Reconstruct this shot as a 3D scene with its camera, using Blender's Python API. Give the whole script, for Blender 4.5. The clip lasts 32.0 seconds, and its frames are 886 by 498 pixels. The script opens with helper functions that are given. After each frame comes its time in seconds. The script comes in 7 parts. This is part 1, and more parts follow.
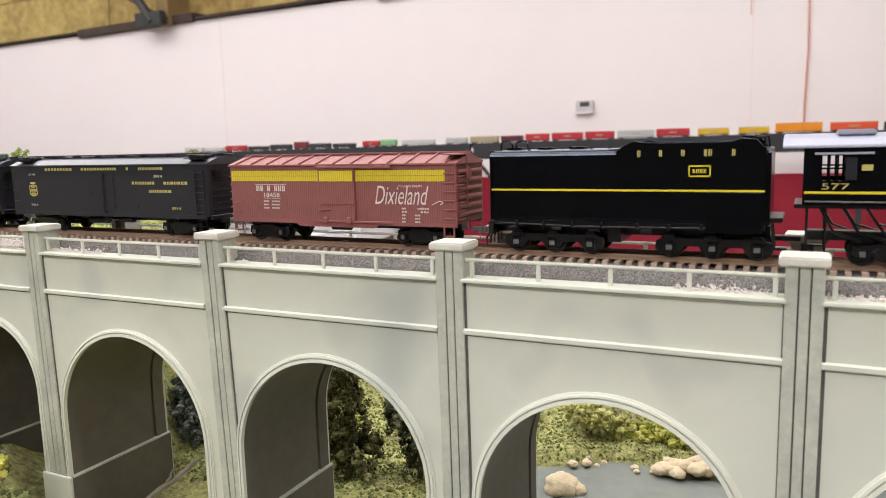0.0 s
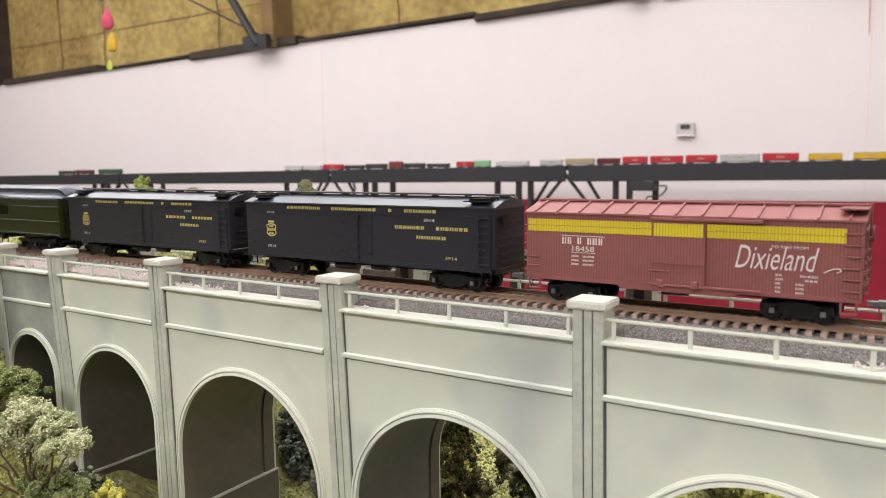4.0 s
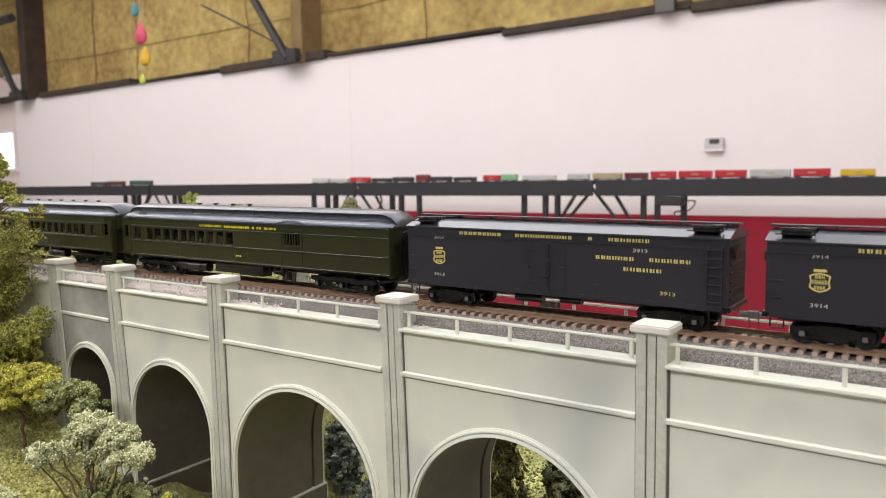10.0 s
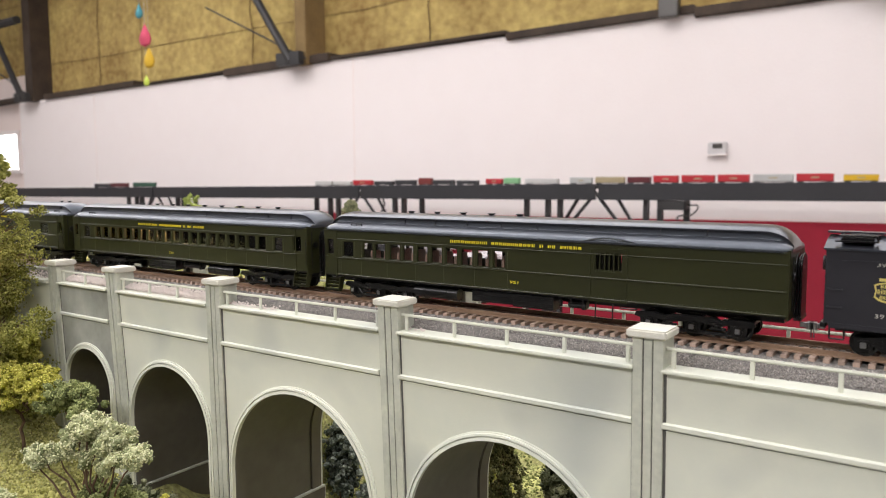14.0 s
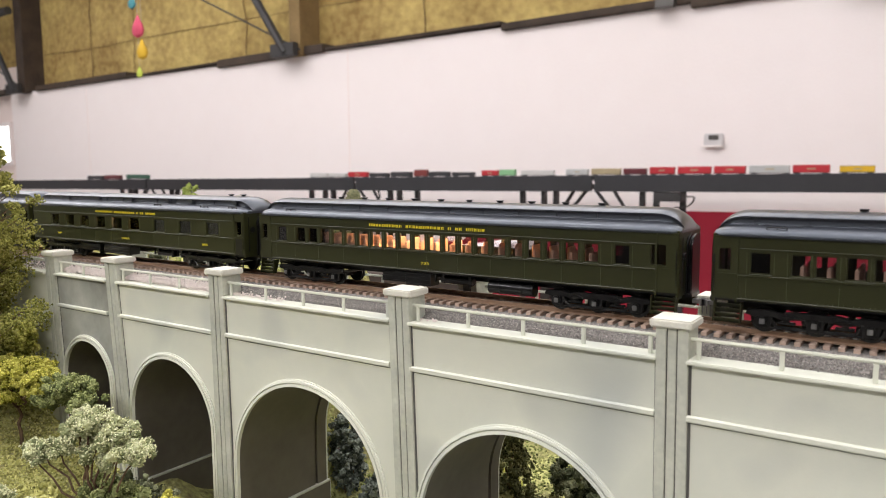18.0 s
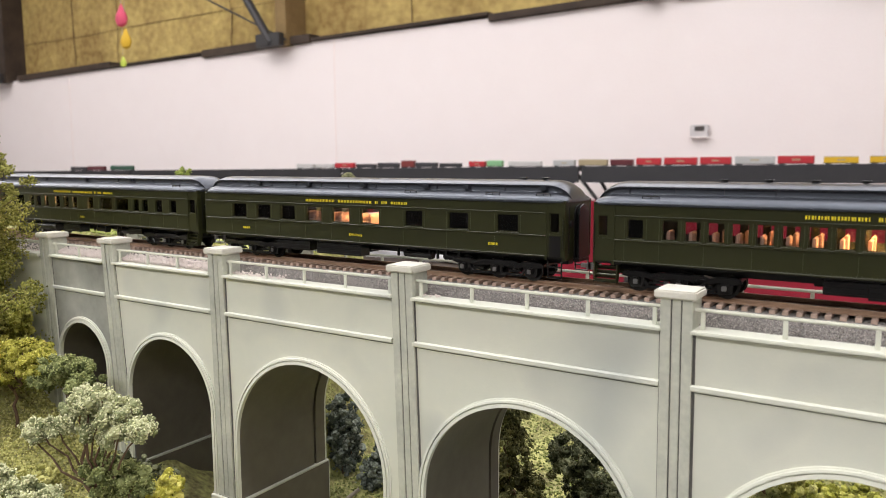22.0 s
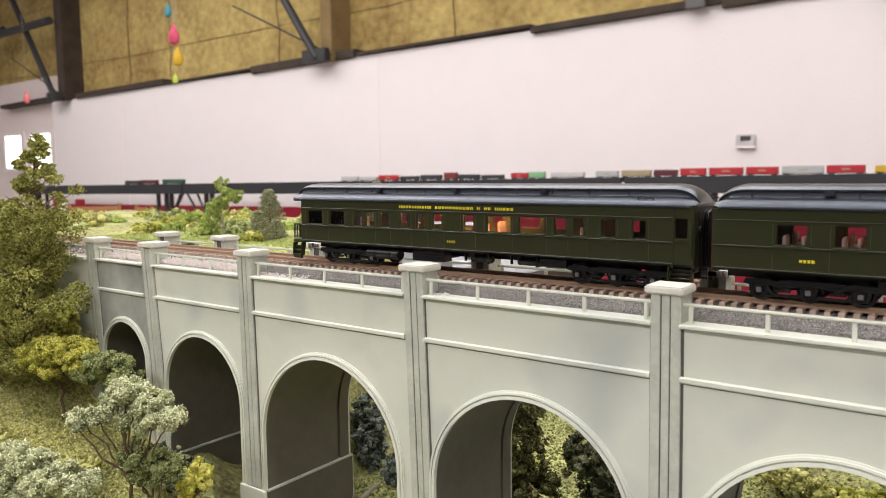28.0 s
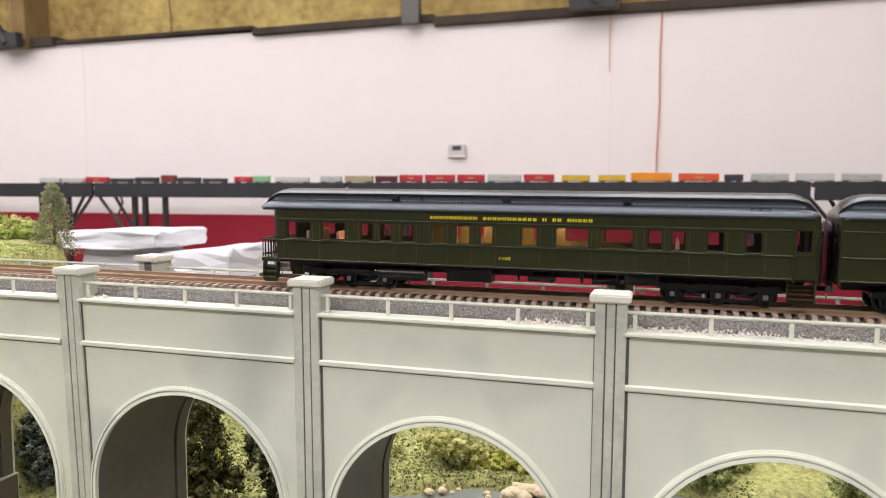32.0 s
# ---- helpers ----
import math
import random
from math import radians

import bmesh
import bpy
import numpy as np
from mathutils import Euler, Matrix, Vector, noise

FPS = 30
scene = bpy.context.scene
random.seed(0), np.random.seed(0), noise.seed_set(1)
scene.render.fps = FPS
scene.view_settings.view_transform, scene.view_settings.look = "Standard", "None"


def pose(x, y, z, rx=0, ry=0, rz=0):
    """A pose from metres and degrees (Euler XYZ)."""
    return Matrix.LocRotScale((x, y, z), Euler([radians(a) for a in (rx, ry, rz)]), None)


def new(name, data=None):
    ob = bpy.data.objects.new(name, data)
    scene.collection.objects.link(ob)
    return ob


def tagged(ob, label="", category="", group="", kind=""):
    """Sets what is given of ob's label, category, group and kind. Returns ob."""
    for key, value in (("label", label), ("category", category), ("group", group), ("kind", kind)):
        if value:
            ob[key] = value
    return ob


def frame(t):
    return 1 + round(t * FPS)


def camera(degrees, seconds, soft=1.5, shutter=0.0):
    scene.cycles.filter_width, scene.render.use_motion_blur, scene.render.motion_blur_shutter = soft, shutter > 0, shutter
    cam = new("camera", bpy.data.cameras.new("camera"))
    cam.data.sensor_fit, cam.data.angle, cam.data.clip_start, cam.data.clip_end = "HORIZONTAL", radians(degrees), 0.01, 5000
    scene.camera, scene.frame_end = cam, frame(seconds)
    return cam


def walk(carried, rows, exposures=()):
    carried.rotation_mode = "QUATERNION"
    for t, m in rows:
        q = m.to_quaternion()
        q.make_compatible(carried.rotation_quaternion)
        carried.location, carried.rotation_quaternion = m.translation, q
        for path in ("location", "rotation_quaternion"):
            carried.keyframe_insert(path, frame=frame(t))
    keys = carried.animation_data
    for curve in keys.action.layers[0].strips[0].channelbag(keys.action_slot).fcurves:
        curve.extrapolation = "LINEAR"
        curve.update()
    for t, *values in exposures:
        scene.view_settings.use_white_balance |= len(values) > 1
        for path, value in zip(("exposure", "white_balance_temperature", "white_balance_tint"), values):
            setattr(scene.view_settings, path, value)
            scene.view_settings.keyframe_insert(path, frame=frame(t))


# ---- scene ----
cam = camera(60.9, 32.0, soft=0.7)
cam.data.dof.use_dof = True
cam.data.dof.focus_distance = 0.47
cam.data.dof.aperture_fstop = 18.0

# the hand-held camera: seconds, x, y, z in metres, yaw, pitch, roll in degrees
PATH = [
    (0, 0.1622, -0.3144, 0.0527, 26.15, -8.37, -1.52),
    (0.5, 0.1473, -0.3090, 0.0560, 28.28, -8.13, -1.57),
    (1, 0.1431, -0.3050, 0.0593, 29.82, -7.83, -1.38),
    (1.5, 0.1371, -0.3084, 0.0625, 30.95, -7.52, -1.28),
    (2, 0.1373, -0.3099, 0.0651, 31.60, -7.25, -1.13),
    (2.5, 0.1384, -0.3103, 0.0670, 31.96, -7.06, -0.91),
    (3, 0.1369, -0.3100, 0.0675, 32.22, -7.01, -0.82),
    (3.5, 0.1354, -0.3059, 0.0664, 32.49, -6.93, -0.79),
    (5.5, 0.1219, -0.3023, 0.0690, 33.77, -6.52, -0.93),
    (6, 0.1217, -0.3054, 0.0714, 33.80, -6.43, -0.86),
    (6.5, 0.1240, -0.3091, 0.0712, 33.76, -6.36, -0.79),
    (7, 0.1248, -0.3141, 0.0699, 33.69, -6.28, -0.73),
    (7.5, 0.1245, -0.3194, 0.0712, 33.68, -6.20, -0.68),
    (8, 0.1246, -0.3217, 0.0721, 33.75, -6.13, -0.63),
    (8.5, 0.1212, -0.3234, 0.0717, 33.96, -6.02, -0.60),
    (9, 0.1209, -0.3248, 0.0732, 34.21, -5.95, -0.62),
    (9.5, 0.1217, -0.3232, 0.0731, 34.45, -5.88, -0.59),
    (10, 0.1202, -0.3203, 0.0725, 34.62, -5.85, -0.54),
    (10.5, 0.1196, -0.3169, 0.0709, 34.72, -5.83, -0.49),
    (11, 0.1208, -0.3156, 0.0720, 34.68, -5.81, -0.40),
    (11.5, 0.1155, -0.3136, 0.0698, 34.61, -5.73, -0.33),
    (12, 0.1145, -0.3175, 0.0693, 34.51, -5.67, -0.35),
    (12.5, 0.1218, -0.3193, 0.0712, 34.48, -5.62, -0.36),
    (13, 0.1221, -0.3188, 0.0689, 34.52, -5.60, -0.37),
    (13.5, 0.1186, -0.3193, 0.0689, 34.60, -5.56, -0.28),
    (14, 0.1225, -0.3189, 0.0724, 34.83, -5.60, -0.27),
    (14.5, 0.1215, -0.3178, 0.0719, 35.01, -5.62, -0.21),
    (16.5, 0.1058, -0.3057, 0.0684, 35.14, -6.05, 0.20),
    (17, 0.1040, -0.3049, 0.0680, 35.12, -6.08, 0.13),
    (17.5, 0.0995, -0.3081, 0.0677, 34.92, -6.12, -0.10),
    (18, 0.1078, -0.3148, 0.0692, 34.40, -6.19, -0.31),
    (18.5, 0.1185, -0.3211, 0.0688, 33.75, -6.27, -0.49),
    (19, 0.1162, -0.3210, 0.0682, 33.23, -6.42, -0.64),
    (19.5, 0.1174, -0.3194, 0.0676, 32.96, -6.50, -0.60),
    (20, 0.1154, -0.3173, 0.0683, 32.95, -6.54, -0.50),
    (20.5, 0.1127, -0.3195, 0.0665, 33.07, -6.56, -0.35),
    (21, 0.1104, -0.3213, 0.0665, 33.11, -6.51, -0.20),
    (21.5, 0.1070, -0.3206, 0.0638, 33.14, -6.62, -0.12),
    (22, 0.1016, -0.3219, 0.0606, 33.33, -6.78, -0.25),
    (22.5, 0.1133, -0.3244, 0.0534, 33.85, -6.98, -0.59),
    (23, 0.1204, -0.3306, 0.0537, 34.85, -7.17, -1.07),
    (23.5, 0.1274, -0.3319, 0.0556, 35.92, -7.17, -1.49),
    (24, 0.1207, -0.3343, 0.0541, 36.94, -7.13, -1.76),
    (24.5, 0.1201, -0.3340, 0.0539, 37.60, -7.07, -1.85),
    (26.5, 0.1276, -0.3328, 0.0537, 38.29, -6.68, -1.62),
    (27, 0.1327, -0.3375, 0.0561, 38.25, -6.39, -1.43),
    (27.5, 0.1355, -0.3347, 0.0569, 37.77, -6.07, -1.06),
    (28, 0.1313, -0.3296, 0.0565, 36.78, -5.82, -0.60),
    (28.5, 0.1316, -0.3273, 0.0549, 35.12, -5.68, -0.14),
    (29, 0.1362, -0.3261, 0.0547, 32.94, -5.70, 0.16),
    (29.5, 0.1447, -0.3279, 0.0527, 30.17, -5.72, 0.32),
    (30, 0.1599, -0.3257, 0.0530, 27.27, -5.71, 0.54),
    (30.5, 0.1623, -0.3279, 0.0527, 24.28, -5.72, 0.49),
    (31, 0.1640, -0.3331, 0.0534, 21.15, -5.61, 0.43),
    (31.5, 0.1687, -0.3403, 0.0554, 18.65, -5.55, 0.34),
    (32, 0.1845, -0.3415, 0.0566, 16.57, -5.51, 0.33),
]


def hand(x, y, z, yaw, pitch, roll):
    return pose(x, y, z, 0, 0, yaw) @ pose(0, 0, 0, 90 + pitch) @ pose(0, 0, 0, 0, 0, roll)


walk(cam, [(t, hand(*r)) for t, *r in PATH])

# ---------------------------------------------------------------- light
world = bpy.data.worlds.new("room_air")
scene.world = world
world.use_nodes = True
world.node_tree.nodes["Background"].inputs[0].default_value = (0.9, 0.93, 1.0, 1)
world.node_tree.nodes["Background"].inputs[1].default_value = 0.3
scene.view_settings.exposure = 0.0

LIGHT_W = 32.0
for lx in (-8.4, -5.2, -2.0, 1.2):
    for ly, share, wide in ((-2.9, 2.2, 0.35), (-0.3, 1.2, 0.35), (2.45, 1.1, 1.5)):
        lamp = bpy.data.lights.new("ceiling_tube", "AREA")
        lamp.shape, lamp.size, lamp.size_y = "RECTANGLE", 2.6, wide
        lamp.energy, lamp.color = LIGHT_W * share, (1.0, 0.965, 0.975)
        lo = new("ceiling_tube", lamp)
        lo.matrix_basis = pose(lx, ly, 2.52)
# up-facing fill lamps, added to brighten the pale ceiling that the roofs reflect
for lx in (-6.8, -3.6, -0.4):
    lamp = bpy.data.lights.new("ceiling_fill", "AREA")
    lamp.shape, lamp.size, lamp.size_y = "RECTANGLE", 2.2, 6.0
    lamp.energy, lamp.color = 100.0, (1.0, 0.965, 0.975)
    lo = new("ceiling_fill", lamp)
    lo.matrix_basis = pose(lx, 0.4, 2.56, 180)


# ---------------------------------------------------------------- materials
def node_mat(name):
    m = bpy.data.materials.new(name)
    m.use_nodes = True
    nt = m.node_tree
    return m, nt, nt.nodes["Principled BSDF"]


def mat(name, c1, c2=None, scale=60.0, rough=0.5, metal=0.0, bump=0.0, bscale=400.0, spec=0.5, rough2=None, fine=0.35,
        rand=0.0, coat=0.0, sharp=0.2):
    """A surface with a coarse and a fine variation between two colours, grain relief and uneven gloss."""
    c2 = c2 or tuple(v * 0.75 for v in c1)
    m, nt, b = node_mat(name)
    tc = nt.nodes.new("ShaderNodeTexCoord")
    n1, n2 = nt.nodes.new("ShaderNodeTexNoise"), nt.nodes.new("ShaderNodeTexNoise")
    n1.inputs["Scale"].default_value, n2.inputs["Scale"].default_value = scale, scale * 9
    n1.inputs["Detail"].default_value, n2.inputs["Detail"].default_value = 4, 2
    mixn = nt.nodes.new("ShaderNodeMix")
    mixn.inputs[0].default_value = fine
    ramp = nt.nodes.new("ShaderNodeValToRGB")
    ramp.color_ramp.elements[0].position, ramp.color_ramp.elements[1].position = 0.5 - sharp, 0.5 + sharp
    ramp.color_ramp.elements[0].color, ramp.color_ramp.elements[1].color = (*c1, 1), (*c2, 1)
    for n in (n1, n2):
        nt.links.new(tc.outputs["Object"], n.inputs["Vector"])
    nt.links.new(n1.outputs["Fac"], mixn.inputs[2])
    nt.links.new(n2.outputs["Fac"], mixn.inputs[3])
    nt.links.new(mixn.outputs[0], ramp.inputs[0])
    colour = ramp.outputs[0]
    if rand:
        info = nt.nodes.new("ShaderNodeObjectInfo")
        hsv = nt.nodes.new("ShaderNodeHueSaturation")
        mr = nt.nodes.new("ShaderNodeMapRange")
        mr.inputs["To Min"].default_value, mr.inputs["To Max"].default_value = 1 - rand, 1 + rand
        nt.links.new(info.outputs["Random"], mr.inputs["Value"])
        nt.links.new(mr.outputs[0], hsv.inputs["Value"])
        nt.links.new(colour, hsv.inputs["Color"])
        colour = hsv.outputs[0]
    nt.links.new(colour, b.inputs["Base Color"])
    rr = nt.nodes.new("ShaderNodeMapRange")
    rr.inputs["To Min"].default_value, rr.inputs["To Max"].default_value = rough, rough2 if rough2 is not None else min(1, rough * 1.25)
    nt.links.new(n1.outputs["Fac"], rr.inputs["Value"])
    nt.links.new(rr.outputs[0], b.inputs["Roughness"])
    b.inputs["Metallic"].default_value = metal
    b.inputs["Specular IOR Level"].default_value = spec
    b.inputs["Coat Weight"].default_value = coat
    b.inputs["Coat Roughness"].default_value = 0.28
    if bump:
        nb, bp = nt.nodes.new("ShaderNodeTexNoise"), nt.nodes.new("ShaderNodeBump")
        nb.inputs["Scale"].default_value, nb.inputs["Detail"].default_value = bscale, 4
        bp.inputs["Distance"].default_value = bump
        nt.links.new(tc.outputs["Object"], nb.inputs["Vector"])
        nt.links.new(nb.outputs["Fac"], bp.inputs["Height"])
        nt.links.new(bp.outputs[0], b.inputs["Normal"])
    return m


def leaf_mat(name, c1, c2, c3, share=0.6):
    """Foliage: each chip takes its own tint, with a fine mottle over it."""
    m, nt, b = node_mat(name)
    g, tc, n, mx, bp = (nt.nodes.new("ShaderNode" + k) for k in ("NewGeometry", "TexCoord", "TexNoise", "Mix", "Bump"))
    ramp = nt.nodes.new("ShaderNodeValToRGB")
    ramp.color_ramp.elements[0].color, ramp.color_ramp.elements[1].color = (*c1, 1), (*c3, 1)
    ramp.color_ramp.elements[0].position, ramp.color_ramp.elements[1].position = 0.12, 0.88
    e = ramp.color_ramp.elements.new(0.5)
    e.color = (*c2, 1)
    n.inputs["Scale"].default_value, n.inputs["Detail"].default_value = 650, 3
    mx.inputs[0].default_value = 1 - share
    bp.inputs["Distance"].default_value = 0.0012
    nt.links.new(tc.outputs["Object"], n.inputs["Vector"])
    nt.links.new(g.outputs["Random Per Island"], mx.inputs[2])
    nt.links.new(n.outputs["Fac"], mx.inputs[3])
    nt.links.new(mx.outputs[0], ramp.inputs[0])
    nt.links.new(ramp.outputs[0], b.inputs["Base Color"])
    nt.links.new(n.outputs["Fac"], bp.inputs["Height"])
    nt.links.new(bp.outputs[0], b.inputs["Normal"])
    b.inputs["Roughness"].default_value = 0.9
    b.inputs["Specular IOR Level"].default_value = 0.15
    return m


def glow(name, c, strength):
    m, nt, b = node_mat(name)
    b.inputs["Base Color"].default_value = (*c, 1)
    b.inputs["Emission Color"].default_value = (*c, 1)
    b.inputs["Emission Strength"].default_value = strength
    return m


def clear(name, tint, gloss_rough=0.03):
    """Thin clear styrene: what lies behind shows through, with a sheen at grazing angles."""
    m = bpy.data.materials.new(name)
    m.use_nodes = True
    nt = m.node_tree
    nt.nodes.remove(nt.nodes["Principled BSDF"])
    tr, gl, mx, fr = (nt.nodes.new(k) for k in ("ShaderNodeBsdfTransparent", "ShaderNodeBsdfGlossy", "ShaderNodeMixShader", "ShaderNodeFresnel"))
    tr.inputs[0].default_value = (*tint, 1)
    gl.inputs["Roughness"].default_value = gloss_rough
    fr.inputs[0].default_value = 1.45
    nt.links.new(fr.outputs[0], mx.inputs[0])
    nt.links.new(tr.outputs[0], mx.inputs[1])
    nt.links.new(gl.outputs[0], mx.inputs[2])
    nt.links.new(mx.outputs[0], nt.nodes["Material Output"].inputs[0])
    return m


def stain(m, colour, scale, lo, hi, amount):
    """Soft airbrushed smudges over a finished surface."""
    nt = m.node_tree
    b = nt.nodes["Principled BSDF"]
    src = b.inputs["Base Color"].links[0].from_socket
    tc, n, mr, mx = (nt.nodes.new(k) for k in ("ShaderNodeTexCoord", "ShaderNodeTexNoise", "ShaderNodeMapRange", "ShaderNodeMix"))
    mx.data_type = "RGBA"
    n.inputs["Scale"].default_value, n.inputs["Detail"].default_value = scale, 1.5
    mr.inputs["From Min"].default_value, mr.inputs["From Max"].default_value, mr.inputs["To Max"].default_value = lo, hi, amount
    nt.links.new(tc.outputs["Object"], n.inputs["Vector"])
    nt.links.new(n.outputs["Fac"], mr.inputs["Value"])
    nt.links.new(mr.outputs[0], mx.inputs[0])
    nt.links.new(src, mx.inputs[6])
    mx.inputs[7].default_value = (*colour, 1)
    nt.links.new(mx.outputs[2], b.inputs["Base Color"])


M_WALL = mat("white_wall_paint", (0.86, 0.79, 0.765), (0.83, 0.755, 0.725), 0.6, 0.7, bump=0.001, bscale=60)
M_WALL_PINK = mat("pinkish_wall_paint", (0.86, 0.74, 0.69), (0.82, 0.7, 0.65), 0.8, 0.7)
M_RED = mat("red_wainscot_paint", (0.36, 0.008, 0.03), (0.31, 0.006, 0.024), 1.5, 0.45)
M_INSUL = mat("yellow_insulation_sheet", (0.6, 0.45, 0.15), (0.27, 0.17, 0.05), 1.6, 0.75, bump=0.03, bscale=9, fine=0.4, sharp=0.16)
M_LAP = mat("shadowy_sheet_lap", (0.27, 0.18, 0.07), (0.18, 0.115, 0.045), 6, 0.8)
M_TIMBER = mat("dark_timber", (0.07, 0.045, 0.028), (0.03, 0.02, 0.014), 6, 0.7)
M_STEEL_DARK = mat("dark_steel", (0.022, 0.021, 0.022), (0.035, 0.032, 0.03), 8, 0.5)
M_SOUTH = mat("dim_unseen_wall", (0.07, 0.062, 0.055), (0.05, 0.045, 0.04), 1.2, 0.8)
M_CEILING = mat("pale_ceiling_sheet", (0.78, 0.8, 0.84), (0.72, 0.74, 0.78), 1.2, 0.7)
M_FLOOR = mat("grey_floor_concrete", (0.34, 0.32, 0.3), (0.26, 0.25, 0.23), 1.5, 0.55)
M_FASCIA = mat("black_fascia_board", (0.017, 0.017, 0.019), (0.026, 0.025, 0.028), 5, 0.5)
M_CONC = mat("grey_green_cast_concrete", (0.745, 0.745, 0.63), (0.675, 0.69, 0.59), 22, 0.55, bump=0.00005, bscale=900, fine=0.2, rough2=0.75)
stain(M_CONC, (0.3, 0.33, 0.34), 16, 0.56, 0.78, 0.6)
stain(M_CONC, (0.5, 0.53, 0.47), 3.5, 0.5, 0.8, 0.3)
M_CONC_POST = mat("washed_post_concrete", (0.63, 0.635, 0.53), (0.4, 0.415, 0.355), 45, 0.6, bump=0.00015, bscale=800, fine=0.3)
M_CONC_CAP = mat("pale_cap_concrete", (0.74, 0.72, 0.625), (0.63, 0.615, 0.54), 60, 0.6, bump=0.0002, bscale=700)
M_WASH = mat("dark_joint_wash", (0.09, 0.09, 0.08), (0.16, 0.155, 0.14), 80, 0.8)
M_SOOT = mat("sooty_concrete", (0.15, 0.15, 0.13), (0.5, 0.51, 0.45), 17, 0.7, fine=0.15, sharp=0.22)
# arch and plinth linings: one dark tone, far darker than the concrete
M_BARREL = mat("dark_arch_lining", (0.15, 0.135, 0.105), (0.1, 0.09, 0.07), 14, 0.5)
M_ROADBED = mat("dark_grey_ballast", (0.1, 0.094, 0.086), (0.31, 0.285, 0.26), 420, 0.9, bump=0.0015, bscale=900, fine=0.55, sharp=0.13)
M_GRAIN = leaf_mat("grey_ballast_grains", (0.13, 0.12, 0.11), (0.3, 0.275, 0.25), (0.5, 0.455, 0.415), 0.7)
M_STONE_W = mat("pale_crushed_stone", (0.82, 0.75, 0.7), (0.66, 0.58, 0.54), 300, 0.9)
M_TIE = mat("brown_plastic_tie", (0.36, 0.255, 0.195), (0.5, 0.375, 0.295), 150, 0.6, rand=0.18)
M_RAIL = mat("brown_weathered_rail", (0.32, 0.21, 0.14), (0.42, 0.29, 0.2), 60, 0.35, metal=0.3)
M_GROUND = mat("scenic_turf", (0.2, 0.18, 0.075), (0.55, 0.55, 0.2), 24, 0.95, bump=0.003, bscale=420, fine=0.5, sharp=0.13)
M_WATER = mat("grey_green_river_resin", (0.2, 0.22, 0.2), (0.27, 0.285, 0.26), 12, 0.12, rough2=0.3, bump=0.0006, bscale=60)
M_ROCK = mat("tan_river_stone", (0.72, 0.6, 0.4), (0.56, 0.45, 0.29), 60, 0.85, bump=0.0012, bscale=300)
M_FOAM = mat("bare_white_foam", (0.82, 0.82, 0.84), (0.76, 0.76, 0.78), 6, 0.8, bump=0.001, bscale=200)
M_TRUNK = mat("brown_twig", (0.17, 0.105, 0.06), (0.1, 0.06, 0.035), 200, 0.9)
M_TRUNK_PALE = mat("pale_dry_twig", (0.42, 0.38, 0.3), (0.3, 0.26, 0.2), 200, 0.9)
M_LEAF_PALE = leaf_mat("pale_sage_foliage", (0.2, 0.22, 0.1), (0.7, 0.71, 0.42), (0.92, 0.9, 0.66))
M_LEAF_YEL = leaf_mat("yellow_green_foliage", (0.26, 0.26, 0.03), (0.66, 0.62, 0.12), (0.84, 0.78, 0.26))
M_LEAF_MID = leaf_mat("mid_green_foliage", (0.08, 0.095, 0.03), (0.33, 0.37, 0.14), (0.6, 0.62, 0.3))
M_LEAF_OLIVE = leaf_mat("olive_foliage", (0.08, 0.085, 0.015), (0.38, 0.38, 0.07), (0.7, 0.67, 0.2))
M_LEAF_DARK = leaf_mat("dark_blue_green_foliage", (0.025, 0.03, 0.015), (0.11, 0.12, 0.065), (0.32, 0.33, 0.19))
M_LEAF_BLUE = leaf_mat("blue_green_needles", (0.035, 0.045, 0.038), (0.13, 0.15, 0.125), (0.32, 0.35, 0.29))
M_LEAF_DROOP = leaf_mat("dark_olive_foliage", (0.025, 0.026, 0.01), (0.11, 0.11, 0.042), (0.33, 0.31, 0.13))
M_LEAF_LIME = leaf_mat("bright_lawn_foliage", (0.2, 0.27, 0.05), (0.33, 0.4, 0.1), (0.47, 0.52, 0.18))
M_LEAF_BRUSH = leaf_mat("mixed_brush", (0.15, 0.14, 0.045), (0.43, 0.42, 0.13), (0.74, 0.7, 0.3))
M_TURF = leaf_mat("mottled_green_turf", (0.07, 0.075, 0.03), (0.24, 0.27, 0.085), (0.5, 0.52, 0.22))
M_LEAF_GREY = leaf_mat("grey_green_needles", (0.12, 0.13, 0.07), (0.32, 0.33, 0.185), (0.54, 0.53, 0.32))


# ---------------------------------------------------------------- mesh helpers, in millimetres
MM = 0.001


def empty(name, x, y, z):
    e = new(name)
    e.empty_display_size = 0.01
    e.matrix_basis = pose(x * MM, y * MM, z * MM)
    return e


def finish(name, bm, material, smooth=False, bevel=0.0, seg=2):
    if bevel:
        bmesh.ops.remove_doubles(bm, verts=bm.verts, dist=1e-4)
        es = [e for e in bm.edges if len(e.link_faces) == 2 and e.calc_face_angle(0) > 0.5]
        bmesh.ops.bevel(bm, geom=es, offset=bevel, segments=seg, affect="EDGES", clamp_overlap=True)
    bmesh.ops.scale(bm, vec=(MM, MM, MM), verts=bm.verts)
    bmesh.ops.recalc_face_normals(bm, faces=bm.faces)
    me = bpy.data.meshes.new(name)
    bm.to_mesh(me)
    bm.free()
    me.materials.append(material)
    if smooth:
        for p in me.polygons:
            p.use_smooth = True
        if smooth != "all":
            me.set_sharp_from_angle(angle=radians(38))
    return me


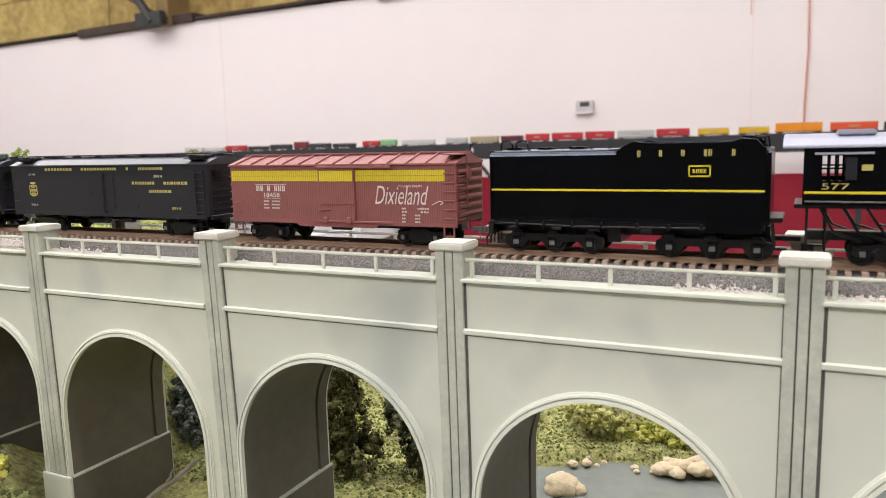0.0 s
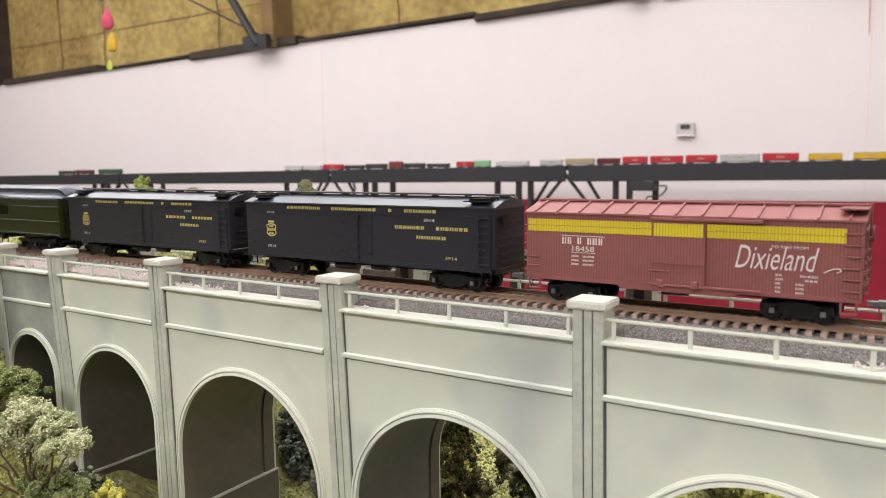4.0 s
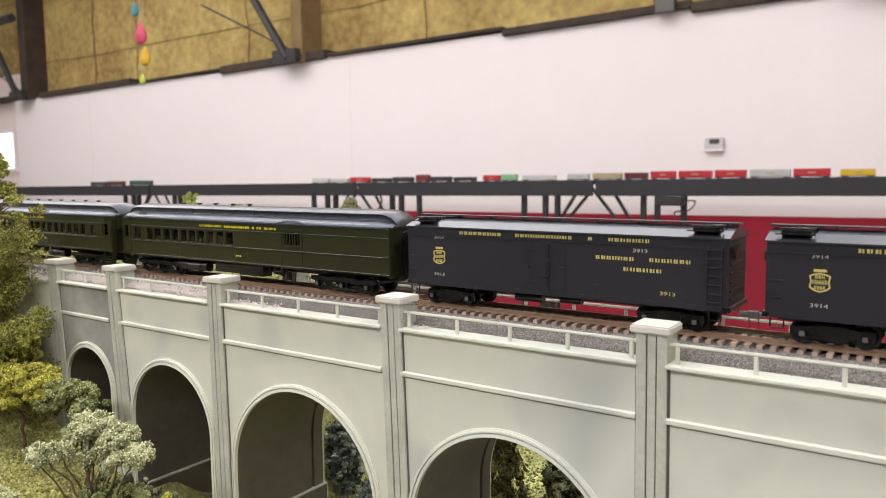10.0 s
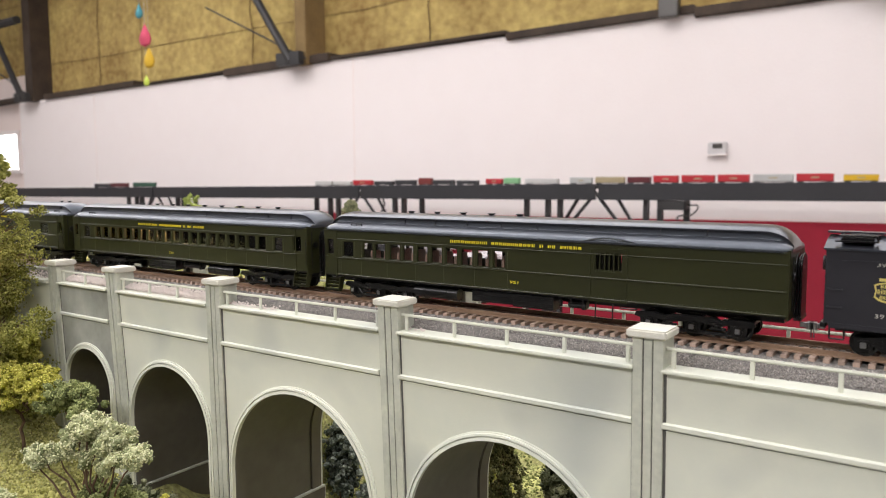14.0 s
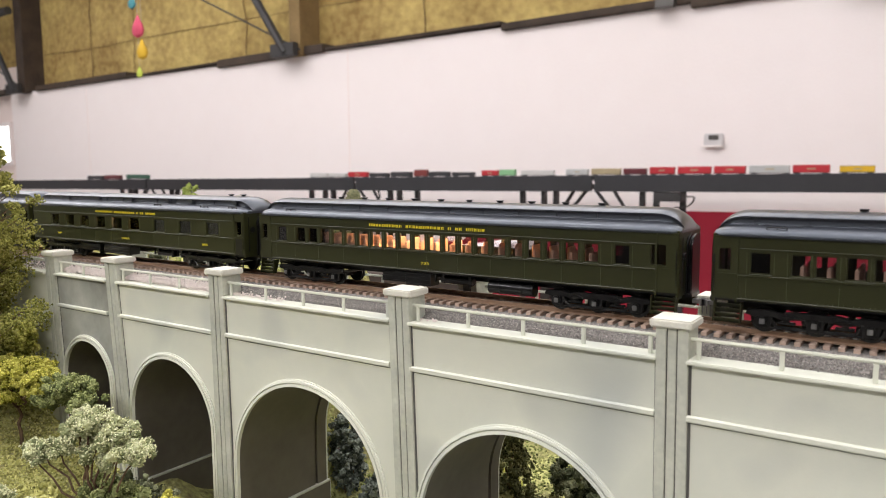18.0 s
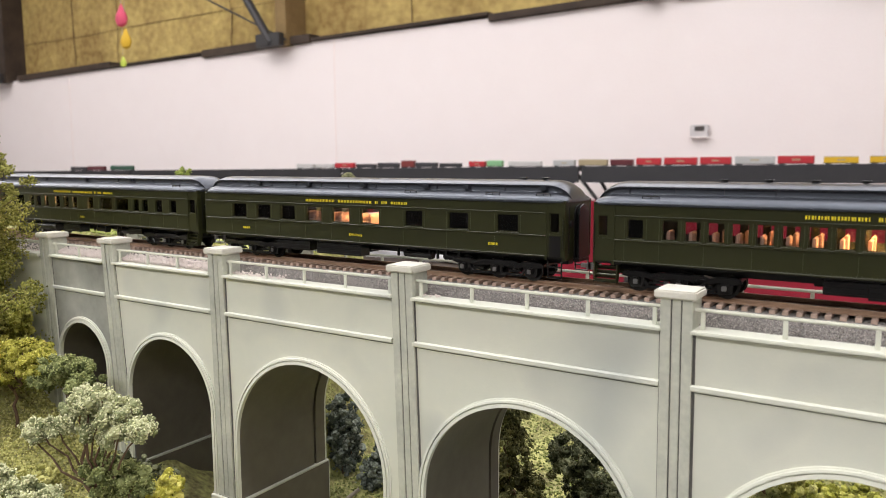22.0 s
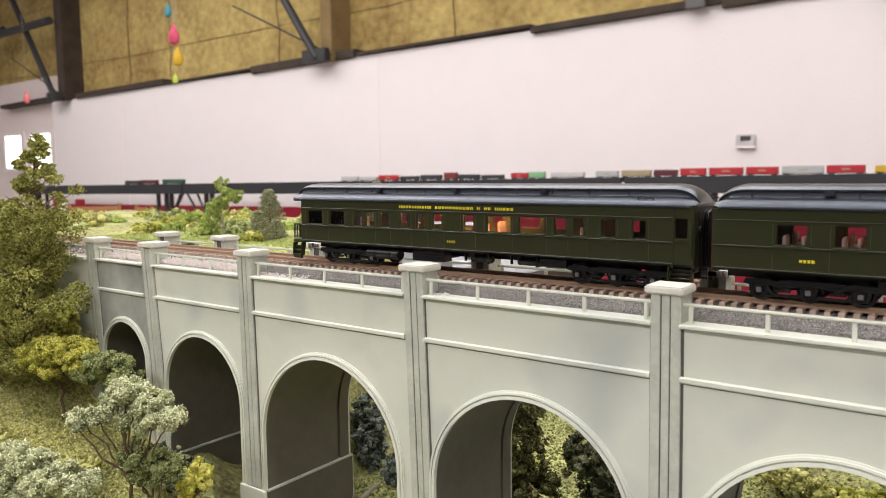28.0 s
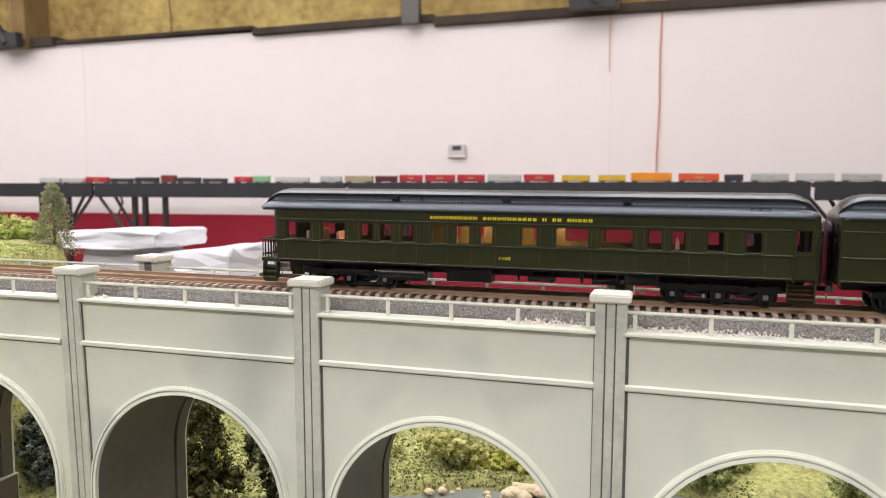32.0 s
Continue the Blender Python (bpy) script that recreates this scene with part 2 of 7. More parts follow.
def part(name, bm, material, parent=None, label="", smooth=False, bevel=0.0, seg=2, at=None, kind=""):
    """Links a bmesh (in mm) as one mesh object under a thing or a part."""
    me = bm if isinstance(bm, bpy.types.Mesh) else finish(name, bm, material, smooth, bevel, seg)
    ob = new(name, me)
    if at is not None:
        ob.matrix_basis = at
    if parent is not None:
        ob.parent = parent
    return tagged(ob, label=label, kind=kind)


def box(bm, x0, x1, y0, y1, z0, z1):
    v = [bm.verts.new((x, y, z)) for x in (x0, x1) for y in (y0, y1) for z in (z0, z1)]
    for f in ((0, 1, 3, 2), (4, 6, 7, 5), (0, 4, 5, 1), (2, 3, 7, 6), (0, 2, 6, 4), (1, 5, 7, 3)):
        bm.faces.new([v[i] for i in f])
    return bm


def tube(bm, a, b, r, seg=8, r2=None, caps=True):
    a, b = Vector(a), Vector(b)
    q = (b - a).to_track_quat("Z", "Y")
    r2 = r if r2 is None else r2
    rings = []
    for p, rad in ((a, r), (b, r2)):
        rings.append([bm.verts.new(p + q @ Vector((rad * math.cos(2 * math.pi * k / seg), rad * math.sin(2 * math.pi * k / seg), 0))) for k in range(seg)])
    for k in range(seg):
        bm.faces.new((rings[0][k], rings[0][(k + 1) % seg], rings[1][(k + 1) % seg], rings[1][k]))
    if caps:
        bm.faces.new(rings[0][::-1])
        bm.faces.new(rings[1])
    return bm


def pipe(bm, pts, r, seg=6):
    for a, b in zip(pts, pts[1:]):
        tube(bm, a, b, r, seg)
    return bm


def loft(bm, rings, closed=True, caps=True):
    """Skins rows of points."""
    vs = [[bm.verts.new(p) for p in ring] for ring in rings]
    n = len(vs[0])
    for a, b in zip(vs, vs[1:]):
        for k in range(n if closed else n - 1):
            bm.faces.new((a[k], a[(k + 1) % n], b[(k + 1) % n], b[k]))
    if caps:
        bm.faces.new(vs[0][::-1])
        bm.faces.new(vs[-1])
    return bm


def slab(bm, pts, y0, y1):
    """A flat outline of (x, z) points with thickness along y."""
    return loft(bm, [[(x, y0, z) for x, z in pts], [(x, y1, z) for x, z in pts]])


def B():
    return bmesh.new()


def wall_box(name, x0, x1, y0, y1, z0, z1, material, label, tilt=0.0, bevel=0):
    """A piece of the room, in metres."""
    bm = box(B(), x0 * 1000, x1 * 1000, y0 * 1000, y1 * 1000, z0 * 1000, z1 * 1000)
    for v in bm.verts:
        v.co.z += tilt * v.co.x
    return tagged(part(name, bm, material, bevel=bevel), label=label, category=name.split("_")[0], kind="structure")


# ---------------------------------------------------------------- the hall
T = 0.0096
wall_box("floor", -13, 4, -4.5, 7, -1.4, -1.3, M_FLOOR, "grey concrete floor of the exhibition hall")
wall_box("wall_north", -9.54, 4, 4.44, 4.6, -1.3, 1.075, M_WALL, "white painted board wall of the hall", tilt=T)
wall_box("wall_north_upper", -13, 4, 4.6, 4.8, 0.6, 3.2, M_INSUL, "tan insulation sheeting above the white boards", tilt=T)
wall_box("wall_north_side", -13, -9.54, 4.54, 4.598, -1.3, 1.42, M_WALL_PINK, "pinkish painted wall with bright windows", tilt=T)
wall_box("wall_west", -13.2, -13, -4.5, 7, -1.3, 3.2, M_WALL, "white wall at the hall's end")
wall_box("wall_east", 4, 4.2, -4.5, 7, -1.3, 3.2, M_WALL, "white wall at the hall's other end")
# unseen wall added to close the hall, dark so black paint reflects little
wall_box("wall_south", -13, 4, -4.7, -4.5, -1.3, 3.2, M_SOUTH, "unseen dim brown wall closing the hall, dark to keep reflections low")
wall_box("ceiling", -13.2, 4.2, -4.7, 4.8, 3.2, 3.35, M_CEILING, "pale boarded ceiling with strip lights")
wall_box("wainscot", -9.54, 4, 4.425, 4.438, -1.3, -0.2, M_RED, "dark red painted lower wall", tilt=T)

# ---------------------------------------------------------------- the viaduct, in mm; z = 0 is the underside of the post caps
POSTS = [-501, -417, -298, -148, 0, 152, 303, 454]   # left edge of each cap
DECK_Y0, DECK_Y1 = 3.0, 84.0
TRACK_Y = 46.0
RAIL_Z = -3.5
viaduct = tagged(empty("viaduct", 0, 43.5, -260), "grey-green cast concrete arch railway viaduct model with capped posts", "viaduct")
VI = Matrix.Translation((0, -43.5 * MM, 260 * MM))


def vpart(name, bm, material=M_CONC, label="", **k):
    return part(name, bm, material, viaduct, label, at=VI, **k)


def arch_pts(xc, r, zs, zb, n=28):
    """Outline of an arch opening from the left foot over the crown to the right foot."""
    pts = [(xc - r, zb)]
    pts += [(xc - r * math.cos(math.pi * k / n), zs + r * math.sin(math.pi * k / n)) for k in range(n + 1)]
    return pts + [(xc + r, zb)]


Z_PLINTH, Z_TOP = -164.0, -13.0
POST_L, POST_R = 2.6, 16.6                            # faces of a post from its cap's left edge
LEAN = [0.07, 0.09, 0.018, 0.036, 0.01, 0.0, 0.0, 0.0]   # how far each post leans, mm for each mm downwards
ARCHES = [(-445.5, 31.0, -63.2), (-342.5, 45.0, -63.2), (-212.5, 60.6, -62.3), (-65.0, 59.4, -62.6), (83.0, 60.0, -65.0), (236.0, 60.0, -65.0), (387.0, 60.0, -65.0)]
SPANS = []
for a, b, (xc, r, zc) in zip(POSTS, POSTS[1:], ARCHES):
    SPANS.append((a + 9.8, b + 9.8, a + POST_R, b + POST_L, xc, r, zc - r))

for ml, mr, xl, xr, xc, r, zs in SPANS:
    Z_CROWN = zs + r
    # solid span with the tunnel through it
    bm = B()
    pts = arch_pts(xc, r, zs, Z_PLINTH)
    tops = [(ml, Z_TOP)] + [(x, Z_TOP) for x, z in pts[1:-1]] + [(mr, Z_TOP)]
    for y in (DECK_Y0, DECK_Y1):
        low = [bm.verts.new((x, y, z)) for x, z in pts]
        top = [bm.verts.new((x, y, z)) for x, z in tops]
        for k in range(len(pts) - 1):
            bm.faces.new((low[k], low[k + 1], top[k + 1], top[k]))
        for corner, foot, tip in (((ml, y, Z_PLINTH), low[0], top[0]), ((mr, y, Z_PLINTH), low[-1], top[-1])):
            bm.faces.new((bm.verts.new(corner), foot, tip))
    v = [bm.verts.new(p) for p in ((ml, DECK_Y0, Z_TOP), (mr, DECK_Y0, Z_TOP), (mr, DECK_Y1, Z_TOP), (ml, DECK_Y1, Z_TOP))]
    bm.faces.new(v)
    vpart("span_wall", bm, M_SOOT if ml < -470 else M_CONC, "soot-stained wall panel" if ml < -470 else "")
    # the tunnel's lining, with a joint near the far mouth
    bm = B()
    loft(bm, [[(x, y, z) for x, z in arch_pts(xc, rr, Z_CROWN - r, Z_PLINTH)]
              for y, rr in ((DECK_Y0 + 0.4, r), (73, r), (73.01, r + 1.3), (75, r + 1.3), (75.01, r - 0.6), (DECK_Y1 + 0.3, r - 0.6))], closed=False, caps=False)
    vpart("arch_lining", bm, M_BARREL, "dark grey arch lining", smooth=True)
    # three-stepped moulding round the mouth, both faces
    bm = B()
    for o0, o1, yy in ((-0.1, 1.7, 0.9), (1.7, 2.4, 2.1), (2.4, 3.6, 1.2), (3.6, 4.5, 2.2)):
        a0, a1 = arch_pts(xc, r + o0, zs, Z_PLINTH), arch_pts(xc, r + o1, zs, Z_PLINTH)
        loft(bm, [[(p[0], yy, p[1]), (q[0], yy + 0.25, q[1]), (q[0], DECK_Y0 + 0.5, q[1]), (p[0], DECK_Y0 + 0.5, p[1])] for p, q in zip(a0, a1)])
    vpart("arch_moulding", bm, M_CONC, "stepped arch moulding", smooth=True)
    bm = B()
    a0, a1 = arch_pts(xc, r, zs, Z_PLINTH), arch_pts(xc, r + 5, zs, Z_PLINTH)
    loft(bm, [[(p[0], 86.5, p[1]), (q[0], 86.5, q[1]), (q[0], 83.5, q[1]), (p[0], 83.5, p[1])] for p, q in zip(a0, a1)])
    vpart("arch_moulding", bm, M_CONC, "stepped arch moulding", smooth=True)
    for y0, y1, yb0, yb1 in ((0.3, 9.0, 1.4, 3.2), (78, 86.7, 83.8, 85.6)):
        vpart("ledge", box(B(), xl - 0.5, xr + 0.5, y0, y1, -14.6, -12.9), bevel=0.35)
        bm = slab(B(), [(-39.9, yb0 + 0.5), (-39.2, yb0), (-37.6, yb0), (-37.0, yb0 + 0.7), (-37.0, yb1), (-39.9, yb1)], xl, xr)
        for vv in bm.verts:
            vv.co = (vv.co.y, vv.co.z, vv.co.x)
        band = vpart("band", bm)
        yw = 2.8 if y0 < 40 else 83.9
        for z0 in (-40.5, -15.2):
            part("wash_line", box(B(), xl, xr, yw, yw + 0.3, z0, z0 + 0.65), M_WASH, band, "dark wash in the joint below the moulding")
    # handrail on short posts
    n = max(3, round((xr - xl) / 34) + 1)
    for yr in (5.6, 81.4):
        hr = vpart("handrail", box(B(), xl - 0.5, xr + 0.5, yr - 0.75, yr + 0.75, -5.1, -3.5), label="cast handrail", bevel=0.5)
        for k in range(n):
            xb = xl + 3.5 + (xr - xl - 7) * k / (n - 1)
            part("baluster", box(B(), xb - 0.95, xb + 0.95, yr - 0.7, yr + 0.7, -13.0, -5.0), M_CONC, hr, bevel=0.3)

def leaning(bm, lean):
    for v in bm.verts:
        v.co.x += lean * max(0.0, -20 - v.co.z)
    return bm


for px, lean in zip(POSTS, LEAN):
    for y0, y1, face in ((1.5, 17.5, -1), (69.5, 85.5, 1)):
        yf0, yf1 = (y0, y0 + 2) if face < 0 else (y1 - 2, y1)
        post = vpart("post", leaning(box(B(), px + POST_L + 0.2, px + POST_R - 0.2, y0 + 0.9, y1 - 0.9, Z_PLINTH, 0.3), lean), M_CONC_POST, "fluted pilaster post")
        part("joint", leaning(box(B(), px + 6.9, px + 12.4, y0 + 0.8, y1 - 0.8, Z_PLINTH, 0.2), lean), M_WASH, post, "dark-washed flute joints")
        for f0, f1, o in ((POST_L, 7.1, 0.0), (7.75, 11.5, 0.25), (12.15, POST_R, 0.0)):
            part("flute", leaning(box(B(), px + f0, px + f1, yf0 + o, yf1 - o, Z_PLINTH, 0.2), lean), M_CONC_POST, post, bevel=0.2, seg=1)
        if face < 0:
            part("joint", leaning(box(B(), px + POST_R, px + POST_R + 1.4, 2.8, 3.4, Z_PLINTH, -15.4), lean), M_WASH, post, "dark-washed joint beside the post")
            part("joint", leaning(box(B(), px + POST_L - 0.5, px + POST_L, 2.85, 3.4, Z_PLINTH, -15.4), lean), M_WASH, post, "dark-washed joint beside the post")
        cb = box(B(), px, px + 18.3, y0 - 1.5, y1 + 0.6, 0.1, 4.0)
        part("cap", cb, M_CONC_CAP, post, "pale square cap stone", bevel=0.7)
for (ml, mr, xl, xr, xc, r, zs), nxt in zip(SPANS, SPANS[1:]):
    pb = vpart("pier_base", box(B(), xc + r - 1.6, nxt[4] - nxt[5] + 1.6, -0.6, 88, -260, Z_PLINTH), label="plain pier plinth", bevel=0.4)
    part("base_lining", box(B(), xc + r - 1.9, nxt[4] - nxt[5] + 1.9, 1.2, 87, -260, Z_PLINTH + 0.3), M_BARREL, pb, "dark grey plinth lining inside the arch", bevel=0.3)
    part("base_ledge", box(B(), xc + r - 2.4, nxt[4] - nxt[5] + 2.4, 1.6, 86.6, Z_PLINTH - 0.7, Z_PLINTH + 0.7), M_CONC_POST, pb, "thin pale ledge along the plinth", bevel=0.2, seg=1)
s0 = SPANS[0]
vpart("pier_base", box(B(), -540, s0[4] - s0[5] + 1.6, -0.6, 88, -260, Z_PLINTH), bevel=0.4)
# abutment wall past the last post
vpart("abutment", box(B(), -560, -493, 3, 84, -200, -13), label="plain abutment wall")
vpart("ledge", box(B(), -560, -499.5, 0.3, 9, -15.3, -12.9), bevel=0.35)
vpart("handrail", box(B(), -560, -500, 4.6, 6.6, -5.4, -3.2), bevel=0.5)

# ---------------------------------------------------------------- track
X0, X1 = -1720.0, 2060.0
track = tagged(empty("railway_track", 0, TRACK_Y, -13), "model railway track with brown ties on dark grey ballast", "track")
TR = Matrix.Translation((0, -TRACK_Y * MM, 13 * MM))
bm = slab(B(), [(TRACK_Y - 33, -12.85), (TRACK_Y - 19.5, -8.2), (TRACK_Y - 17.0, -7.7), (TRACK_Y + 17.0, -7.7), (TRACK_Y + 19.5, -8.2), (TRACK_Y + 33, -12.85)], X0, X1)
for v in bm.verts:
    v.co = (v.co.y, v.co.x, v.co.z)
part("roadbed", bm, M_ROADBED, track, "dark grey speckled ballast bed", at=TR)
for yy in (TRACK_Y - 8.6, TRACK_Y + 8.6):
    prof = [(-1.4, -6.0), (1.4, -6.0), (1.4, -5.7), (0.32, -5.4), (0.32, -4.4), (0.5, -4.2), (0.5, -3.55), (0.4, -3.45), (-0.4, -3.45), (-0.5, -3.55), (-0.5, -4.2), (-0.32, -4.4), (-0.32, -5.4), (-1.4, -5.7)]
    bm = B()
    loft(bm, [[(x, yy + p[0], p[1]) for p in prof] for x in (X0, X1)])
    part("rail", bm, M_RAIL, track, "brown weathered steel rail", at=TR)
tie_bm = box(B(), -1.25, 1.25, -16.0, 16.0, -8.4, -6.0)
for s in (-1, 1):
    for o in (-2.1, 2.1):
        box(tie_bm, -0.6, 0.6, s * 8.6 + o - 0.5, s * 8.6 + o + 0.5, -6.0, -5.5)
tie_me = finish("tie", tie_bm, M_TIE, bevel=0.0)
rng = random.Random(4)
xs = [-640 + 5.6 * k for k in range(int((X1 + 640) / 5.6))]
near = [x for x in xs if -620 < x < 420]
for x in near:
    part("tie", tie_me, M_TIE, track, at=TR @ pose(x * MM + rng.uniform(-0.15, 0.15) * MM, TRACK_Y * MM, 0, 0, 0, rng.uniform(-0.6, 0.6)))
bm = B()
for k in range(int((X1 - 425) / 5.6)):
    box(bm, 423 + 5.6 * k, 425.5 + 5.6 * k, TRACK_Y - 15.2, TRACK_Y + 15.2, -8.4, -6.0)
for k in range(int((-625 - X0) / 5.6)):
    box(bm, X0 + 5.6 * k, X0 + 2.5 + 5.6 * k, TRACK_Y - 15.2, TRACK_Y + 15.2, -8.4, -6.0)
part("far_ties", bm, M_TIE, track, at=TR, kind="stuff")


# ---------------------------------------------------------------- ground
bench = tagged(empty("layout_bench", 170, 110, -1300), "long plain benchwork table carrying the model scenery", "table")
BN = Matrix.Translation((-0.17, -0.11, 1.3))
part("bench_top", box(B(), -1750, 2100, -258, 478, -300, -262), M_TIMBER, bench, at=BN)
for x in (-1700, -400, 850, 2050):
    for y in (-230, 450):
        part("bench_leg", box(B(), x - 22, x + 22, y - 22, y + 22, -1300, -300), M_TIMBER, bench, "square timber leg", at=BN)
for x0, x1 in ((-1740, -1252), (762, 2080)):
    part("track_riser", box(B(), x0, x1, 8, 79, -262, -13.2), M_TIMBER, bench, "plain timber riser under the track", at=BN)


def smooth(a, b, x):
    t = min(1, max(0, (x - a) / (b - a)))
    return t * t * (3 - 2 * t)


def ground_z(x, y):
    """Height of the scenery in mm."""
    n = noise.noise(Vector((x / 70, y / 70, 0))) * 7 + noise.noise(Vector((x / 18, y / 18, 3))) * 2.2
    valley = -222 + 10 * smooth(-60, -250, x) + 14 * smooth(40, 110, y)
    front = valley + 72 * smooth(-270, -480, x) + 128 * smooth(-480, -640, x)
    edge = -342 - 0.2 * (y - 130) - 0.8 * max(0.0, y - 245)
    back = valley + (185 + 7 * smooth(-500, -600, x)) * smooth(edge + 45, edge - 10, x) * smooth(80, 125, y) + 118 * smooth(285, 450, y) * smooth(-260, -120, x)
    g = front + (back - front) * smooth(20, 100, y)
    shore = 262 + 0.33 * x + 7 * math.sin(x / 17)
    g = g - 27 * smooth(-80, -30, x) * (1 - smooth(190, 260, x)) * (1 - smooth(shore - 12, shore + 14, y))
    bed = -14.0
    if x < -520 and g + n > bed - 1 and -10 < y < 95:
        k = smooth(-10, 10, y) * (1 - smooth(78, 95, y))
        return (g + n) * (1 - k) + min(g + n, bed) * k
    return min(g + n, -12 + n * 0.6 if y > 90 else 40)


def sheet(name, x0, x1, y0, y1, step, fz, material):
    nx, ny = int((x1 - x0) / step) + 1, int((y1 - y0) / step) + 1
    vs = [((x0 + i * step) * MM, (y0 + j * step) * MM, fz(x0 + i * step, y0 + j * step) * MM) for i in range(nx) for j in range(ny)]
    fs = [(i * ny + j, (i + 1) * ny + j, (i + 1) * ny + j + 1, i * ny + j + 1) for i in range(nx - 1) for j in range(ny - 1)]
    me = bpy.data.meshes.new(name)
    me.from_pydata(vs, [], fs)
    me.materials.append(material)
    for p in me.polygons:
        p.use_smooth = True
    return new(name, me)


tagged(sheet("ground", -1250, 760, -260, 480, 8, ground_z, M_GROUND), "rolling model scenery with yellow-green turf", "ground", kind="structure")
tagged(part("water", box(B(), -80, 330, -260, 350, -242, -218), M_WATER), "still grey-green river surface under the arches", "river", kind="structure")

TRAIN = []

# ---------------------------------------------------------------- train materials
M_GREEN = mat("coach_green_paint", (0.027, 0.0285, 0.0095), (0.0235, 0.025, 0.0085), 40, 0.3, rough2=0.38, spec=0.4, bump=0.00004, bscale=1500)
M_ROOF = mat("black_roof_paint", (0.011, 0.0115, 0.015), (0.016, 0.0165, 0.021), 50, 0.34, rough2=0.42, spec=0.9, coat=0.7)
# rivet heads take a lighter green: their bright glints put into the colour
M_RIVET_GLINT = mat("rivet_head_glint", (0.11, 0.12, 0.06), (0.085, 0.092, 0.045), 40, 0.3)
# grey-blue paler than the enamel: bright reflection on roof and deck painted in
M_CABROOF = mat("enamel_with_painted_sheen", (0.34, 0.35, 0.42), (0.4, 0.41, 0.48), 50, 0.3)
M_BLACK = mat("black_running_gear", (0.004, 0.004, 0.0045), (0.008, 0.0075, 0.0075), 120, 0.26, spec=0.5)
M_GLOSS = mat("glossy_black_enamel", (0.002, 0.002, 0.0025), (0.003, 0.003, 0.0035), 60, 0.12, rough2=0.2, spec=0.4)
M_CHAR = mat("charcoal_car_paint", (0.0185, 0.018, 0.0225), (0.0225, 0.022, 0.027), 35, 0.42, rough2=0.55, spec=0.35, bump=0.00004, bscale=1500)
M_GOLD = mat("gold_lettering", (0.62, 0.52, 0.16), (0.56, 0.46, 0.13), 300, 0.5)
M_YEL = mat("bright_yellow_paint", (0.8, 0.66, 0.02), (0.74, 0.6, 0.02), 100, 0.45)
M_SILVER = mat("pale_lettering", (0.6, 0.57, 0.5), (0.5, 0.48, 0.42), 300, 0.5)
M_WHITE = mat("white_lettering", (0.74, 0.66, 0.62), (0.66, 0.56, 0.53), 300, 0.6)
M_STEELW = mat("worn_wheel_steel", (0.16, 0.15, 0.14), (0.08, 0.075, 0.07), 200, 0.35, metal=0.9)
M_JOURNAL = mat("grey_journal_lid", (0.26, 0.26, 0.27), (0.36, 0.35, 0.34), 200, 0.28, metal=0.7)
M_SEAT = mat("tan_seat_plush", (0.6, 0.42, 0.33), (0.5, 0.34, 0.26), 200, 0.8)
M_CABIN = mat("tan_cabin_lining", (0.6, 0.5, 0.42), (0.52, 0.43, 0.35), 100, 0.7)
M_GLASS = clear("clear_window_styrene", (0.9, 0.88, 0.88))
M_FROST = clear("smoked_window_styrene", (0.3, 0.3, 0.31), 0.25)
M_BULB = glow("warm_cabin_lamp", (1.0, 0.56, 0.26), 2200.0)

# bluish cast of the overhead light put into the tint of these sheens
for m in (M_ROOF, M_GLOSS):
    m.node_tree.nodes["Principled BSDF"].inputs["Specular Tint"].default_value = (0.72, 0.84, 1.0, 1)


def board_mat(name, c, pitch, rough):
    """Painted upright boards, grooved every pitch mm."""
    m = mat(name, c, tuple(v * 0.86 for v in c), 45, rough, rough2=rough * 1.3)
    nt = m.node_tree
    tc, w, bp = nt.nodes.new("ShaderNodeTexCoord"), nt.nodes.new("ShaderNodeTexWave"), nt.nodes.new("ShaderNodeBump")
    w.wave_type, w.bands_direction, w.wave_profile = "BANDS", "X", "SAW"
    w.inputs["Scale"].default_value = 2 * math.pi / (20 * pitch * MM)
    bp.inputs["Distance"].default_value = 0.0003
    nt.links.new(tc.outputs["Object"], w.inputs["Vector"])
    nt.links.new(w.outputs["Fac"], bp.inputs["Height"])
    b = nt.nodes["Principled BSDF"]
    nt.links.new(bp.outputs[0], b.inputs["Normal"])
    # dark line at each groove: its shadow mixed into the board colour
    src = b.inputs["Base Color"].links[0].from_socket
    mr, mx = nt.nodes.new("ShaderNodeMapRange"), nt.nodes.new("ShaderNodeMix")
    mx.data_type = "RGBA"
    mr.inputs["From Min"].default_value, mr.inputs["From Max"].default_value, mr.inputs["To Max"].default_value = 0.72, 0.95, 0.6
    nt.links.new(w.outputs["Fac"], mr.inputs["Value"])
    nt.links.new(mr.outputs[0], mx.inputs[0])
    nt.links.new(src, mx.inputs[6])
    mx.inputs[7].default_value = (*(v * 0.25 for v in c), 1)
    nt.links.new(mx.outputs[2], b.inputs["Base Color"])
    return m


M_BOXCAR = board_mat("oxide_red_boards", (0.285, 0.092, 0.082), 1.35, 0.5)
M_BOXYEL = board_mat("yellow_painted_boards", (0.74, 0.58, 0.02), 1.35, 0.5)
M_BOXTRIM = mat("oxide_red_paint", (0.3, 0.1, 0.09), (0.25, 0.08, 0.07), 60, 0.45)
# roof red lifted towards pink: the reflected light is in its colour
M_BOXROOF = mat("oxide_red_roof_lightened", (0.34, 0.135, 0.125), (0.3, 0.11, 0.1), 60, 0.38)


